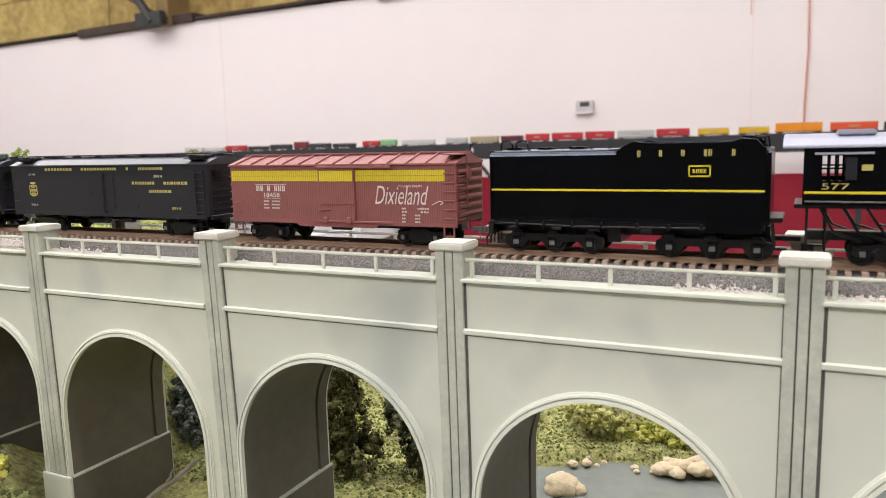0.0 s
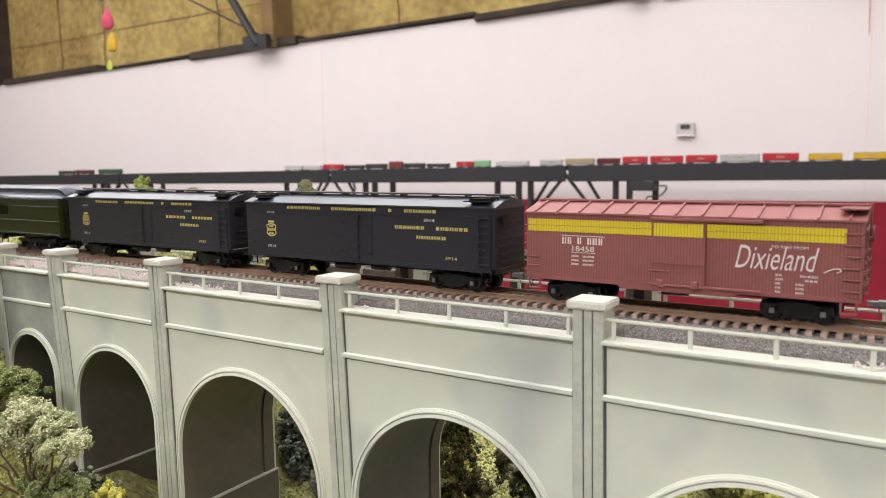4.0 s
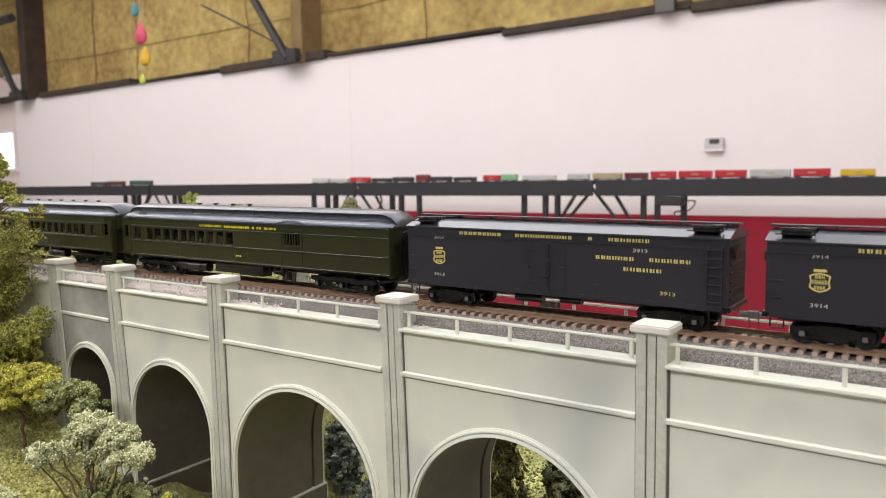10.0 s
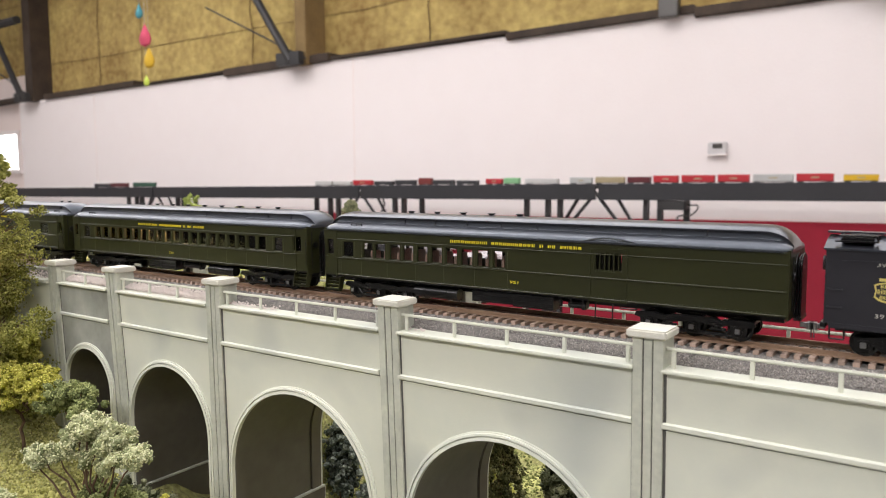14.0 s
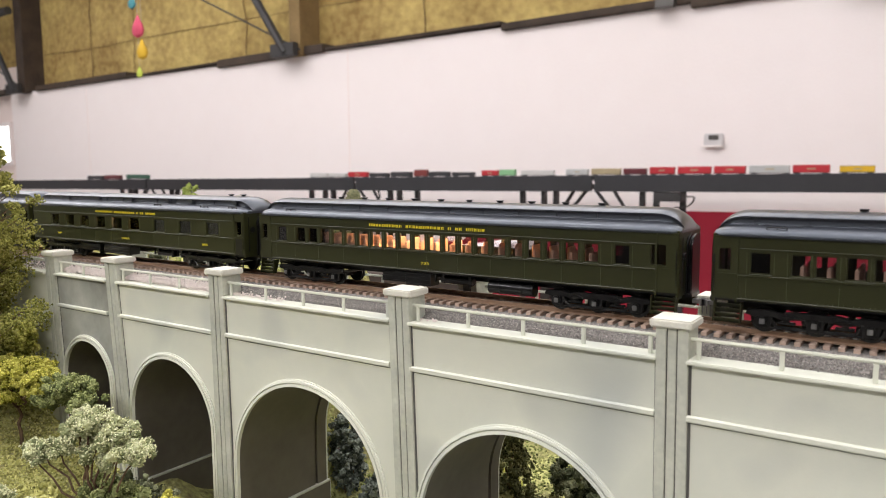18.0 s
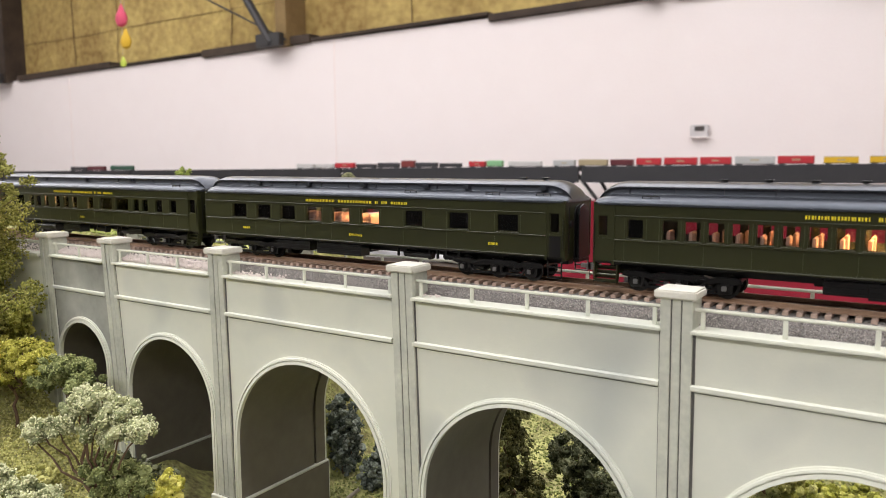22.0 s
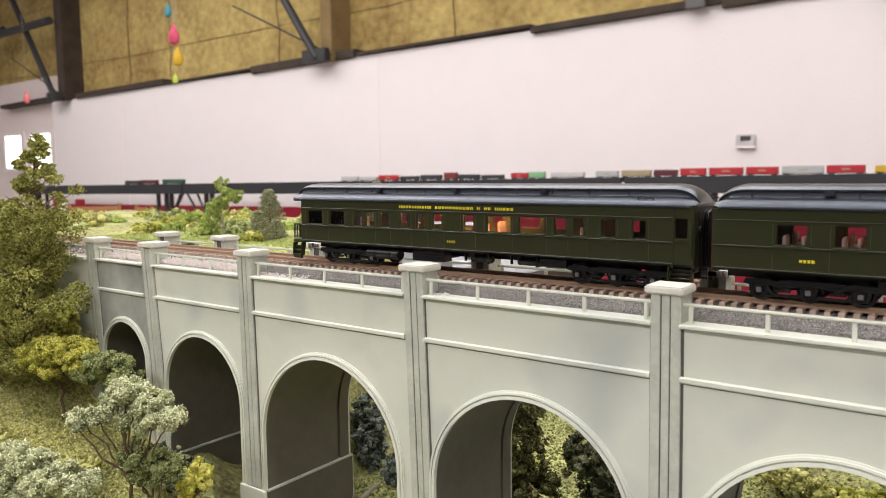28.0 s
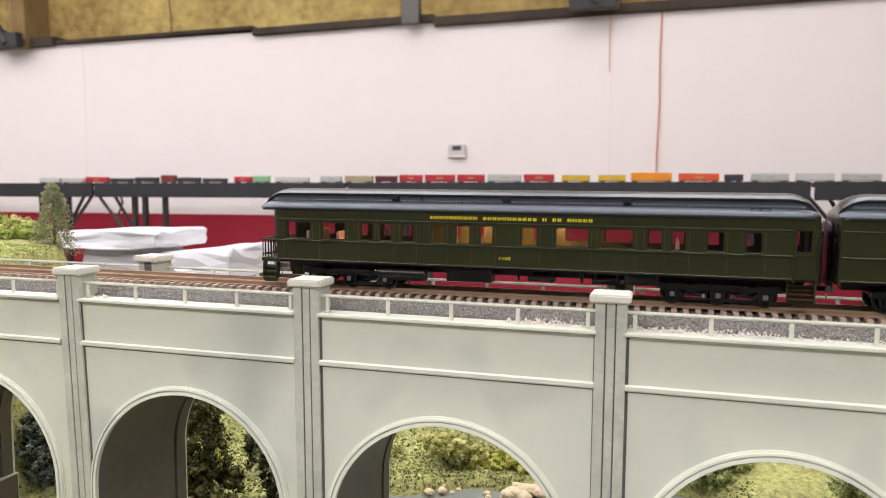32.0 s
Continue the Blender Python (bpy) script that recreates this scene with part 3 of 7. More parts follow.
# ---------------------------------------------------------------- lettering
def text_mesh(body, x0, x1, z0, z1, y, material, shear=0.0):
    """Raised characters in the built-in font, filling the given span of a side that faces -y."""
    cu = bpy.data.curves.new("characters", "FONT")
    cu.body, cu.size, cu.extrude, cu.shear, cu.resolution_u, cu.offset = body, 1.0, 0.01, shear, 3, -0.004 if shear else 0.0
    ob = new("characters", cu)
    me = bpy.data.meshes.new_from_object(ob.evaluated_get(bpy.context.evaluated_depsgraph_get()))
    bpy.data.objects.remove(ob)
    bpy.data.curves.remove(cu)
    co = np.array([v.co for v in me.vertices])
    lo, hi = co.min(0), co.max(0)
    for v in me.vertices:
        u = (v.co.x - lo[0]) / (hi[0] - lo[0])
        w = (v.co.y - lo[1]) / (hi[1] - lo[1])
        v.co = ((x0 + u * (x1 - x0)) * MM, (y - (0.12 if v.co.z > 0 else 0.0)) * MM, (z0 + w * (z1 - z0)) * MM)
    me.materials.clear()
    me.materials.append(material)
    return me


def bars(bm, counts, x0, x1, z0, z1, y, seed, gap=1.4):
    """A line of writing as plain upright bars, a heavy and a thin one for each character of each word."""
    r = random.Random(seed)
    cells = sum(counts) + gap * (len(counts) - 1)
    w = (x1 - x0) / cells
    x = x0
    for c in counts:
        for _ in range(c):
            o = r.uniform(-0.04, 0.04)
            box(bm, x + (0.1 + o) * w, x + (0.41 + o) * w, y - 0.1, y, z0, z1)
            box(bm, x + (0.58 - o) * w, x + (0.8 - o) * w, y - 0.1, y, z0, z1)
            x += w
        x += gap * w
    return bm


# ---------------------------------------------------------------- running gear
def wheel_mesh():
    bm = B()
    prof = [(-0.9, 0.5), (-0.9, 1.6), (-0.3, 3.9), (-0.7, 4.1), (-0.7, 5.15), (0.6, 5.25), (0.75, 5.8), (1.25, 5.8), (1.3, 4.4), (0.7, 3.8), (0.5, 1.6), (0.9, 0.5)]
    n = 20
    loft(bm, [[(math.cos(2 * math.pi * k / n) * rr, yy, math.sin(2 * math.pi * k / n) * rr) for yy, rr in prof] for k in range(n + 1)], closed=False, caps=False)
    return finish("wheel", bm, M_BLACK, smooth=True)


WHEEL = wheel_mesh()
AXLE = finish("axle", tube(B(), (0, -12.5, 0), (0, 12.5, 0), 1.1, 8), M_BLACK)


def truck(car, x, axles, kind):
    """A truck under a car at x: frame, and under it the journals, springs and wheels."""
    half = max(axles)
    bm = B()
    for s in (-1, 1):
        ya, yb = sorted((s * 11.2, s * 13.2))
        if kind == "passenger":
            pts = [(-half - 7.5, 7.4), (-half - 6.5, 9.6), (-half + 3, 9.9), (-half + 7, 8.8), (-half + 11, 9.9), (half - 11, 9.9), (half - 7, 8.8), (half - 3, 9.9), (half + 6.5, 9.6), (half + 7.5, 7.4),
                   (half + 3.4, 6.4), (half - 4, 6.9), (half - 9, 5.6), (4, 7.0), (-4, 7.0), (-half + 9, 5.6), (-half + 4, 6.9), (-half - 3.4, 6.4)]
            slab(bm, pts, ya, yb)
            eq = [(-half, 5.0), (-half + 4, 6.0), (-half + 6, 3.3), (half - 6, 3.3), (half - 4, 6.0), (half, 5.0), (half, 4.0), (half - 3, 4.6), (half - 5, 2.2), (-half + 5, 2.2), (-half + 3, 4.6), (-half, 4.0)]
            slab(bm, eq, *sorted((s * 11.8, s * 12.7)))
            for xx in (-half / 2 - 1, half / 2 + 1):
                box(bm, xx - 3.6, xx + 3.6, *sorted((s * 10.6, s * 13.0)), 4.0, 5.2)
        elif kind == "tender":
            pts = [(-half - 6.4, 3.6), (-half - 6.0, 8.0), (-half - 3.2, 8.6)]
            for a in axles:
                pts += [(a - 2.9, 9.2), (a - 1.5, 10.9), (a + 1.5, 10.9), (a + 2.9, 9.2)]
                if a < half:
                    pts += [(a + half / 2 - 2, 9.0), (a + half / 2 + 2, 9.0)]
            pts += [(half + 3.2, 8.6), (half + 6.0, 8.0), (half + 6.4, 3.6), (half + 3.6, 2.2)]
            for a in reversed(axles):
                pts += [(a + 3.0, 1.9), (a - 3.0, 1.9)]
                if a > -half:
                    pts += [(a - half / 2 + 3.4, 5.4), (a - half / 2 - 3.4, 5.4)]
            pts += [(-half - 3.6, 2.2)]
            slab(bm, pts, ya, yb)
            for a in axles:
                slab(bm, [(a - 3.4, 7.6), (a - 2.2, 9.2), (a + 2.2, 9.2), (a + 3.4, 7.6)], *sorted((s * 13.0, s * 14.6)))
                box(bm, a - 2.6, a - 1.9, *sorted((s * 13.0, s * 14.2)), 2.6, 7.6)
                box(bm, a + 1.9, a + 2.6, *sorted((s * 13.0, s * 14.2)), 2.6, 7.6)
        else:
            slab(bm, [(-half - 4.2, 4.2), (-half - 3.6, 7.6), (-half + 2.5, 8.2), (-4.5, 9.2), (4.5, 9.2), (half - 2.5, 8.2), (half + 3.6, 7.6), (half + 4.2, 4.2), (half + 2.2, 4.0), (half - 2.6, 5.0), (4.8, 2.0), (-4.8, 2.0), (-half + 2.6, 5.0), (-half - 2.2, 4.0)], ya, yb)
            slab(bm, [(-half + 3.2, 5.6), (-5.2, 7.8), (-5.2, 4.2)], *sorted((s * 12.9, s * 13.6)))
            slab(bm, [(half - 3.2, 5.6), (5.2, 7.8), (5.2, 4.2)], *sorted((s * 12.9, s * 13.6)))
    for s in (-1, 1):
        for a in axles if kind != "tender" else ():
            slab(bm, [(a - 4.0, 8.2), (a - 3.2, 2.6), (a - 2.1, 1.9), (a + 2.1, 1.9), (a + 3.2, 2.6), (a + 4.0, 8.2)], *sorted((s * 11.4, s * 13.0)))
        if kind == "passenger":
            box(bm, -half, half, *sorted((s * 12.0, s * 12.9)), 1.7, 2.4)
            for xx in (-half / 2, half / 2):
                slab(bm, [(xx - 3.4, 7.6), (xx, 8.4), (xx + 3.4, 7.6), (xx + 2.2, 6.8), (xx, 7.1), (xx - 2.2, 6.8)], *sorted((s * 12.8, s * 13.8)))
    box(bm, -4, 4, -11.5, 11.5, 5.5, 9.6)
    for xx in (-half - 4.6, half + 4.6) if kind == "passenger" else ():
        box(bm, xx - 0.8, xx + 0.8, -11.5, 11.5, 6.8, 8.6)
    tk = part("truck", bm, M_BLACK, car, "black cast truck frame", at=pose(x * MM, 0, 0), bevel=0.25, seg=1)
    for a in axles:
        for s in (-1, 1):
            jb = box(B(), a - 2.0, a + 2.0, *sorted((s * 13.0, s * 14.5)), 3.2, 7.0)
            part("journal_box", jb, M_BLACK, tk, bevel=0.4)
            w = 1.5 if kind == "tender" else 1.2
            part("journal_lid", box(B(), a - w, a + w, *sorted((s * 14.5, s * 14.95)), 3.7, 6.2), M_JOURNAL, tk, "bright grey journal lid", bevel=0.3)
            part("wheel", WHEEL, M_BLACK, tk, at=pose(a * MM, s * 8.0 * MM, 5.2 * MM, 0, 0, 180 if s < 0 else 0))
        part("axle", AXLE, M_BLACK, tk, at=pose(a * MM, 0, 5.2 * MM))
    spr = (-half / 2 - 1, half / 2 + 1) if kind == "passenger" else () if kind == "tender" else (-2.5, 0, 2.5)
    for xx in spr:
        for s in (-1, 1):
            bm = B()
            for k in range(4):
                z = (5.2 if kind == "passenger" else 2.6) + k * 0.85
                tube(bm, (xx, s * 12.2, z), (xx, s * 12.2, z + 0.5), 1.5 if kind == "passenger" else 1.1, 8)
            part("spring", bm, M_BLACK, tk)
    return tk


def coupler(car, x, s):
    bm = box(B(), *sorted((x, x + s * 5)), -1.2, 1.2, 7.6, 9.8)
    box(bm, *sorted((x + s * 4.2, x + s * 7.0)), -2.0, 0.6, 7.0, 10.4)
    box(bm, *sorted((x + s * 6.2, x + s * 7.4)), -2.6, -1.4, 7.0, 10.4)
    tube(bm, (x + s * 4.5, 0, 7.4), (x + s * 4.5, 1.2, 2.6), 0.35, 5)
    part("coupler", bm, M_JOURNAL, car, "dark metal knuckle coupler", bevel=0.25, seg=1)


# ---------------------------------------------------------------- passenger cars
def side_wall(x0, x1, z0, z1, holes, y0, y1):
    """A car side from x0 to x1 with rectangular holes (xa, xb, za, zb)."""
    bm = B()
    xs = sorted({x0, x1, *(h[0] for h in holes), *(h[1] for h in holes)})
    zs = sorted({z0, z1, *(h[2] for h in holes), *(h[3] for h in holes)})
    vs = {}

    def vert(i, k, y):
        if (i, k, y) not in vs:
            vs[i, k, y] = bm.verts.new((xs[i], y, zs[k]))
        return vs[i, k, y]

    def solid(i, k):
        if not (0 <= i < len(xs) - 1 and 0 <= k < len(zs) - 1):
            return False
        xm, zm = (xs[i] + xs[i + 1]) / 2, (zs[k] + zs[k + 1]) / 2
        return not any(h[0] < xm < h[1] and h[2] < zm < h[3] for h in holes)

    for i in range(len(xs) - 1):
        for k in range(len(zs) - 1):
            if solid(i, k):
                for y in (y0, y1):
                    bm.faces.new([vert(i + p, k + q, y) for p, q in ((0, 0), (1, 0), (1, 1), (0, 1))])
                for (di, dk), (a, b) in (((-1, 0), ((0, 0), (0, 1))), ((1, 0), ((1, 0), (1, 1))), ((0, -1), ((0, 0), (1, 0))), ((0, 1), ((0, 1), (1, 1)))):
                    if not solid(i + di, k + dk):
                        bm.faces.new([vert(i + a[0], k + a[1], y0), vert(i + b[0], k + b[1], y0), vert(i + b[0], k + b[1], y1), vert(i + a[0], k + a[1], y1)])
    return bm


def roof_shape(length, nose=13.0):
    """Clerestory roof with turned-down ends."""
    prof = [(-17.6, 42.2), (-17.6, 43.0), (-16.6, 44.6), (-14.2, 46.0), (-10.6, 47.0), (-10.5, 47.2), (-10.4, 49.9), (-11.4, 50.0), (-11.4, 50.6), (-9.6, 51.6), (-5.5, 52.7), (0, 53.1)]
    prof = prof + [(-y, z) for y, z in reversed(prof[:-1])] + [(16, 42.0), (-16, 42.0)]
    rings = []
    n = 9
    L = length / 2
    ds = [nose * math.sin(math.pi / 2 * k / n) for k in range(n + 1)]
    st = [(-L + nose - d) for d in ds[::-1]] + [L - nose + d for d in ds]
    for x in st:
        d = max(0, abs(x) - (L - nose)) / nose
        k = math.sqrt(max(0.0, 1 - d * d))
        ring = []
        for y, z in prof:
            kk = k if z > 46.9 else 0.45 + 0.55 * k
            zz = 42.2 + (z - 42.2) * max(kk, 0.12) if z > 42.2 else z
            if z > 46.9 and d > 0:
                low = 42.6 + 4.4 * k
                zz = max(zz, low)
            ring.append((x, y * (1 - 0.18 * d ** 3), zz))
        rings.append(ring)
    return loft(B(), rings)


SEAT = None


def seat_mesh():
    bm = B()
    box(bm, -0.6, 0.9, -4.6, 4.6, 17, 30.2)
    box(bm, 0.9, 5.0, -4.6, 4.6, 17, 21)
    return finish("seat", bm, M_SEAT, bevel=0.6)


def passenger_car(name, label, a, b, wins, doors, lit, text, numbers, vents, under, frosted=(), vest=(True, True), seats=(), z_w=(25.8, 35.4), steps=(True, True), extra_holes=(), group=""):
    """A heavyweight passenger car between a and b (mm along the train)."""
    global SEAT
    SEAT = SEAT or seat_mesh()
    c = (a + b) / 2
    L = (b - a) / 2
    car = tagged(empty(name, c, TRACK_Y, RAIL_Z), label, "passenger car", group or "cars of the passenger train")
    W = 17.0
    holes = [(w0 - c, w1 - c, *z_w) for w0, w1 in wins] + [(w0 - c, w1 - c, 26.5, 36.8) for w0, w1 in doors] + list(extra_holes)
    for s in (-1, 1):
        y0, y1 = sorted((s * (W - 1.1), s * W))
        part("side_wall", side_wall(-L + 0.3, L - 0.3, 14.2, 42.0, holes, y0, y1), M_GREEN, car)
        x0, x1 = -L + (11 if vest[0] else 1), L - (11 if vest[1] else 1)
        for z0, z1, o in ((24.3, 25.2, 0.55), (36.3, 36.9, 0.4), (13.9, 14.7, 0.35), (41.4, 42.0, 0.3)):
            part("belt_rail", box(B(), x0, x1, *sorted((s * (W - 0.05), s * (W + o))), z0, z1), M_GREEN, car, bevel=0.2, seg=1)
        # window frames and panes
        for h in holes:
            fr = B()
            t = 0.5
            yf0, yf1 = sorted((s * (W - 0.9), s * (W - 0.35)))
            box(fr, h[0], h[0] + t, yf0, yf1, h[2], h[3])
            box(fr, h[1] - t, h[1], yf0, yf1, h[2], h[3])
            box(fr, h[0] + t, h[1] - t, yf0, yf1, h[3] - t, h[3])
            box(fr, h[0] + t, h[1] - t, yf0, yf1, h[2], h[2] + t)
            wf = part("window_frame", fr, M_GREEN, car)
            smoked = any(abs((h[0] + h[1]) / 2 + c - f) < 2 for f in frosted)
            pane = part("pane", box(B(), h[0] + 0.2, h[1] - 0.2, *sorted((s * (W - 0.85), s * (W - 0.65))), h[2] + 0.2, h[3] - 0.2), M_FROST if smoked else M_GLASS, wf, "smoked pane" if smoked else "clear pane")
            pane.visible_shadow = False
        for w0, w1 in wins:
            part("window_sill", box(B(), w0 - c - 0.4, w1 - c + 0.4, *sorted((s * (W - 0.05), s * (W + 0.6))), z_w[0] - 0.55, z_w[0] - 0.05), M_GREEN, car, bevel=0.15, seg=1)
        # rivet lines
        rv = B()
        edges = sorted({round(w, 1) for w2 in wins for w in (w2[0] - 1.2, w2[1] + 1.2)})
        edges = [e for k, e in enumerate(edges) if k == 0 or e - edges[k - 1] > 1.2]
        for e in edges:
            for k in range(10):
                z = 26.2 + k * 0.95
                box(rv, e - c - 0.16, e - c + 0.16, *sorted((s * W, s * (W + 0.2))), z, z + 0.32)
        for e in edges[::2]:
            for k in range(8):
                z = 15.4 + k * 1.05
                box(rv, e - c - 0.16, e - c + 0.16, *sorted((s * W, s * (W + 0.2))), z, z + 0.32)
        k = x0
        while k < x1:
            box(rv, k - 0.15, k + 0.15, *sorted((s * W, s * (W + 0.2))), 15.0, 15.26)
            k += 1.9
        part("rivets", rv, M_RIVET_GLINT, car, "rows of fine rivets", kind="stuff")
    # vestibule posts
    for end, has in ((-1, vest[0]), (1, vest[1])):
        if has:
            for s in (-1, 1):
                xx = end * (L - 10.6)
                part("door_post", box(B(), xx - 0.5, xx + 0.5, *sorted((s * (W - 0.1), s * (W + 0.35))), 12.5, 42), M_GREEN, car)
                part("door_rail", box(B(), *sorted((end * (L - 10), end * (L - 1))), *sorted((s * (W - 0.1), s * (W + 0.35))), 25.0, 25.5), M_GREEN, car)
                part("grab_iron", pipe(B(), [(end * (L - 0.9), s * (W + 0.5), 18), (end * (L - 0.9), s * (W + 0.5), 34)], 0.25, 5), M_BLACK, car, "thin black grab iron")
    for end in (-1, 1):
        x0, x1 = sorted((end * (L - 1.2), end * L))
        bm = box(B(), x0, x1, -16.6, -5, 12.3, 43)
        box(bm, x0, x1, 5, 16.6, 12.3, 43)
        box(bm, x0, x1, -5, 5, 36, 43)
        part("end_wall", bm, M_GREEN if name == "observation_car" and end < 0 else M_GREEN, car)
        if not (name == "observation_car" and end < 0):
            bm = B()
            for k in range(3):
                xa, xb = sorted((end * (L + k * 1.15), end * (L + 1.15 * k + 0.8)))
                g = 0.0 if k % 2 == 0 else 0.8
                slab2 = [(-6.2 + g, 11.5), (-6.2 + g, 36), (-4.6 + g, 39.5 - g), (0, 41 - g), (4.6 - g, 39.5 - g), (6.2 - g, 36), (6.2 - g, 11.5)]
                loft(bm, [[(xa, y, z) for y, z in slab2], [(xb, y, z) for y, z in slab2]])
            part("diaphragm", bm, M_BLACK, car, "black ribbed end diaphragm", bevel=0.2, seg=1)
            part("buffer_plate", box(B(), *sorted((end * L, end * (L + 3.4))), -6.8, 6.8, 11.0, 13.0), M_BLACK, car, bevel=0.3)
            for s in (-1, 1):
                part("end_ladder", pipe(B(), [(end * (L + 0.7), s * 13.5, 16), (end * (L + 0.7), s * 13.5, 40)], 0.3, 5), M_BLACK, car)
            part("brake_wheel", tube(B(), (end * (L + 0.6), -10.5, 31), (end * (L + 1.4), -10.5, 31), 2.1, 12), M_BLACK, car, bevel=0.2)
        coupler(car, end * (L + 2), end)
    over = 10.4 if name == "observation_car" else 0.0
    bm = roof_shape(2 * L + 0.6 + over)
    for v in bm.verts:
        v.co.x -= over / 2
    part("roof", bm, M_ROOF, car, "black clerestory roof with rounded ends", smooth=True)
    for s in (-1, 1):
        part("drip_rail", box(B(), -L + 3, L - 3, *sorted((s * 17.2, s * 17.9)), 41.9, 42.5), M_ROOF, car)
        bm = B()
        for k in range(int(2 * L / 22)):
            xx = -L + 16 + k * 22
            if xx < L - 16:
                box(bm, xx - 0.3, xx + 0.3, *sorted((s * 10.3, s * 10.8)), 47.2, 49.9)
        part("clerestory_ribs", bm, M_ROOF, car, kind="stuff")
    for kind, x in vents:
        if kind == "top":
            bm = tube(B(), (x - c, 0, 52.6), (x - c, 0, 53.4), 0.9, 8)
            tube(bm, (x - c - 1.7, 0, 53.7), (x - c + 1.7, 0, 53.7), 0.6, 8)
            box(bm, x - c - 1.9, x - c + 1.9, -1.5, 1.5, 54.0, 54.35)
            part("roof_vent", bm, M_BLACK, car, bevel=0.15, seg=1)
        elif kind == "side":
            for s in (-1, 1):
                part("deck_vent", box(B(), x - c - 2.2, x - c + 2.2, *sorted((s * 10.2, s * 12.2)), 47.6, 50.3), M_ROOF, car, bevel=0.5)
        elif kind == "hatch":
            for s in (-1, 1):
                bm = pipe(B(), [(x - c - 4, s * 15.4, 46.3), (x - c + 4, s * 15.4, 46.3)], 0.35, 6)
                for o in (-4, 0, 4):
                    tube(bm, (x - c + o, s * 15.4, 44.8), (x - c + o, s * 15.4, 46.3), 0.3, 5)
                part("roof_grab", bm, M_BLACK, car)
    # floor, centre sill, boxes and tanks underneath
    part("floor", box(B(), -L + 1, L - 1, -16, 16, 13.0, 14.2), M_BLACK, car)
    part("inner_roof", box(B(), -L + 2, L - 2, -15.7, 15.7, 41.4, 41.9), M_CABIN, car)
    part("centre_sill", box(B(), -L + 4, L - 4, -3, 3, 8.8, 12.6), M_BLACK, car)
    for kind, x0, x1, d in under:
        x0, x1 = x0 - c, x1 - c
        if kind == "box":
            bm = box(B(), x0, x1, -15, -6.5, d, 12.5)
            for q in range(3):
                box(bm, x0 + 0.4, x1 - 0.4, -15.25, -14.9, d + 1 + q * 2.2, d + 1.35 + q * 2.2)
            part("battery_box", bm, M_BLACK, car, "black underfloor equipment box", bevel=0.3, seg=1)
            part("battery_box", box(B(), x0 - 6, x1 - 9, 6.5, 15, d, 12.5), M_BLACK, car, bevel=0.3, seg=1)
        elif kind == "tank":
            bm = tube(B(), (x0, -12, 8.3), (x1, -12, 8.3), 3.5, 16)
            for q in (0.25, 0.75):
                tube(bm, (x0 + (x1 - x0) * q - 0.4, -12, 8.3), (x0 + (x1 - x0) * q + 0.4, -12, 8.3), 3.75, 16)
            part("air_tank", bm, M_BLACK, car, "black cylindrical underfloor tank", smooth=True)
        elif kind == "rig":
            bm = tube(B(), (x0, -10, 9.4), (x1, -10, 9.4), 2.2, 10)
            box(bm, x0 + 1, x0 + 2.4, -12, -8, 7.5, 12.5)
            box(bm, x1 - 2.4, x1 - 1, -12, -8, 6.8, 12.5)
            tube(bm, (x0 - 5, -10, 7.4), (x0 - 5, -10, 12.4), 0.9, 8)
            part("brake_cylinder", bm, M_BLACK, car)
    for end in (-1, 1):
        truck(car, end * (L - 42), (-20.7, 0, 20.7), "passenger")
    for end, has in zip((-1, 1), steps):
        if has:
            for s in (-1, 1):
                xa, xb = sorted((end * (L - 12.5), end * (L - 1.2)))
                bm = loft(B(), [[(xa - 0.3 + o, s * yy, zz) for yy, zz in ((W - 5, 12.4), (W - 0.2, 12.4), (W + 0.9, 3.6), (W - 2.2, 3.6))] for o in (0, 0.5)])
                st = part("steps", bm, M_GREEN, car, "dark green boarding steps")
                part("step_side", loft(B(), [[(xb - 0.2 + o, s * yy, zz) for yy, zz in ((W - 5, 12.4), (W - 0.2, 12.4), (W + 0.9, 3.6), (W - 2.2, 3.6))] for o in (0, 0.5)]), M_GREEN, st)
                for q in range(4):
                    d = W - 4.5 + 1.3 * q
                    zt = 11.4 - 2.0 * q
                    prof = ((d, zt), (d + 2.0, zt), (d + 2.0, zt - 0.5), (d + 0.4, zt - 0.5), (d + 0.4, zt - 1.9), (d, zt - 1.9))
                    part("step_tread", loft(B(), [[(x, s * yy, zz) for yy, zz in prof] for x in (xa + 0.2, xb - 0.2)]), M_GREEN, st)
    # cabin
    for x in seats:
        for s in (-1, 1):
            part("seat", SEAT, M_SEAT, car, "tan plush seat", at=pose((x - c) * MM, s * 9.5 * MM, 0))
    part("aisle_floor", box(B(), -L + 2, L - 2, -15.7, 15.7, 14.3, 16.8), M_SEAT, car)
    for x in lit:
        bm = B()
        bmesh.ops.create_icosphere(bm, subdivisions=2, radius=1.1, matrix=Matrix.Translation((x - c, 0, 38.2)))
        part("cabin_lamp", bm, M_BULB, car, "glowing warm cabin lamp")
    if text:
        part("lettering", bars(B(), (10, 11, 1, 2, 5), text[0] - c, text[1] - c, 38.2, 39.8, -W, 3, gap=0.9), M_YEL, car, "small yellow lettering on the letterboard")
    for body, x0, x1, z in numbers:
        if body:
            part("number", text_mesh(body, x0 - c, x1 - c, z - 0.75, z + 0.75, -W, M_YEL), M_YEL, car, "small yellow car number")
        else:
            part("name_mark", bars(B(), (4,) if x1 - x0 < 9 else (7,), x0 - c, x1 - c, z - 0.7, z + 0.7, -W, int(x0)), M_YEL, car, "tiny yellow marking")
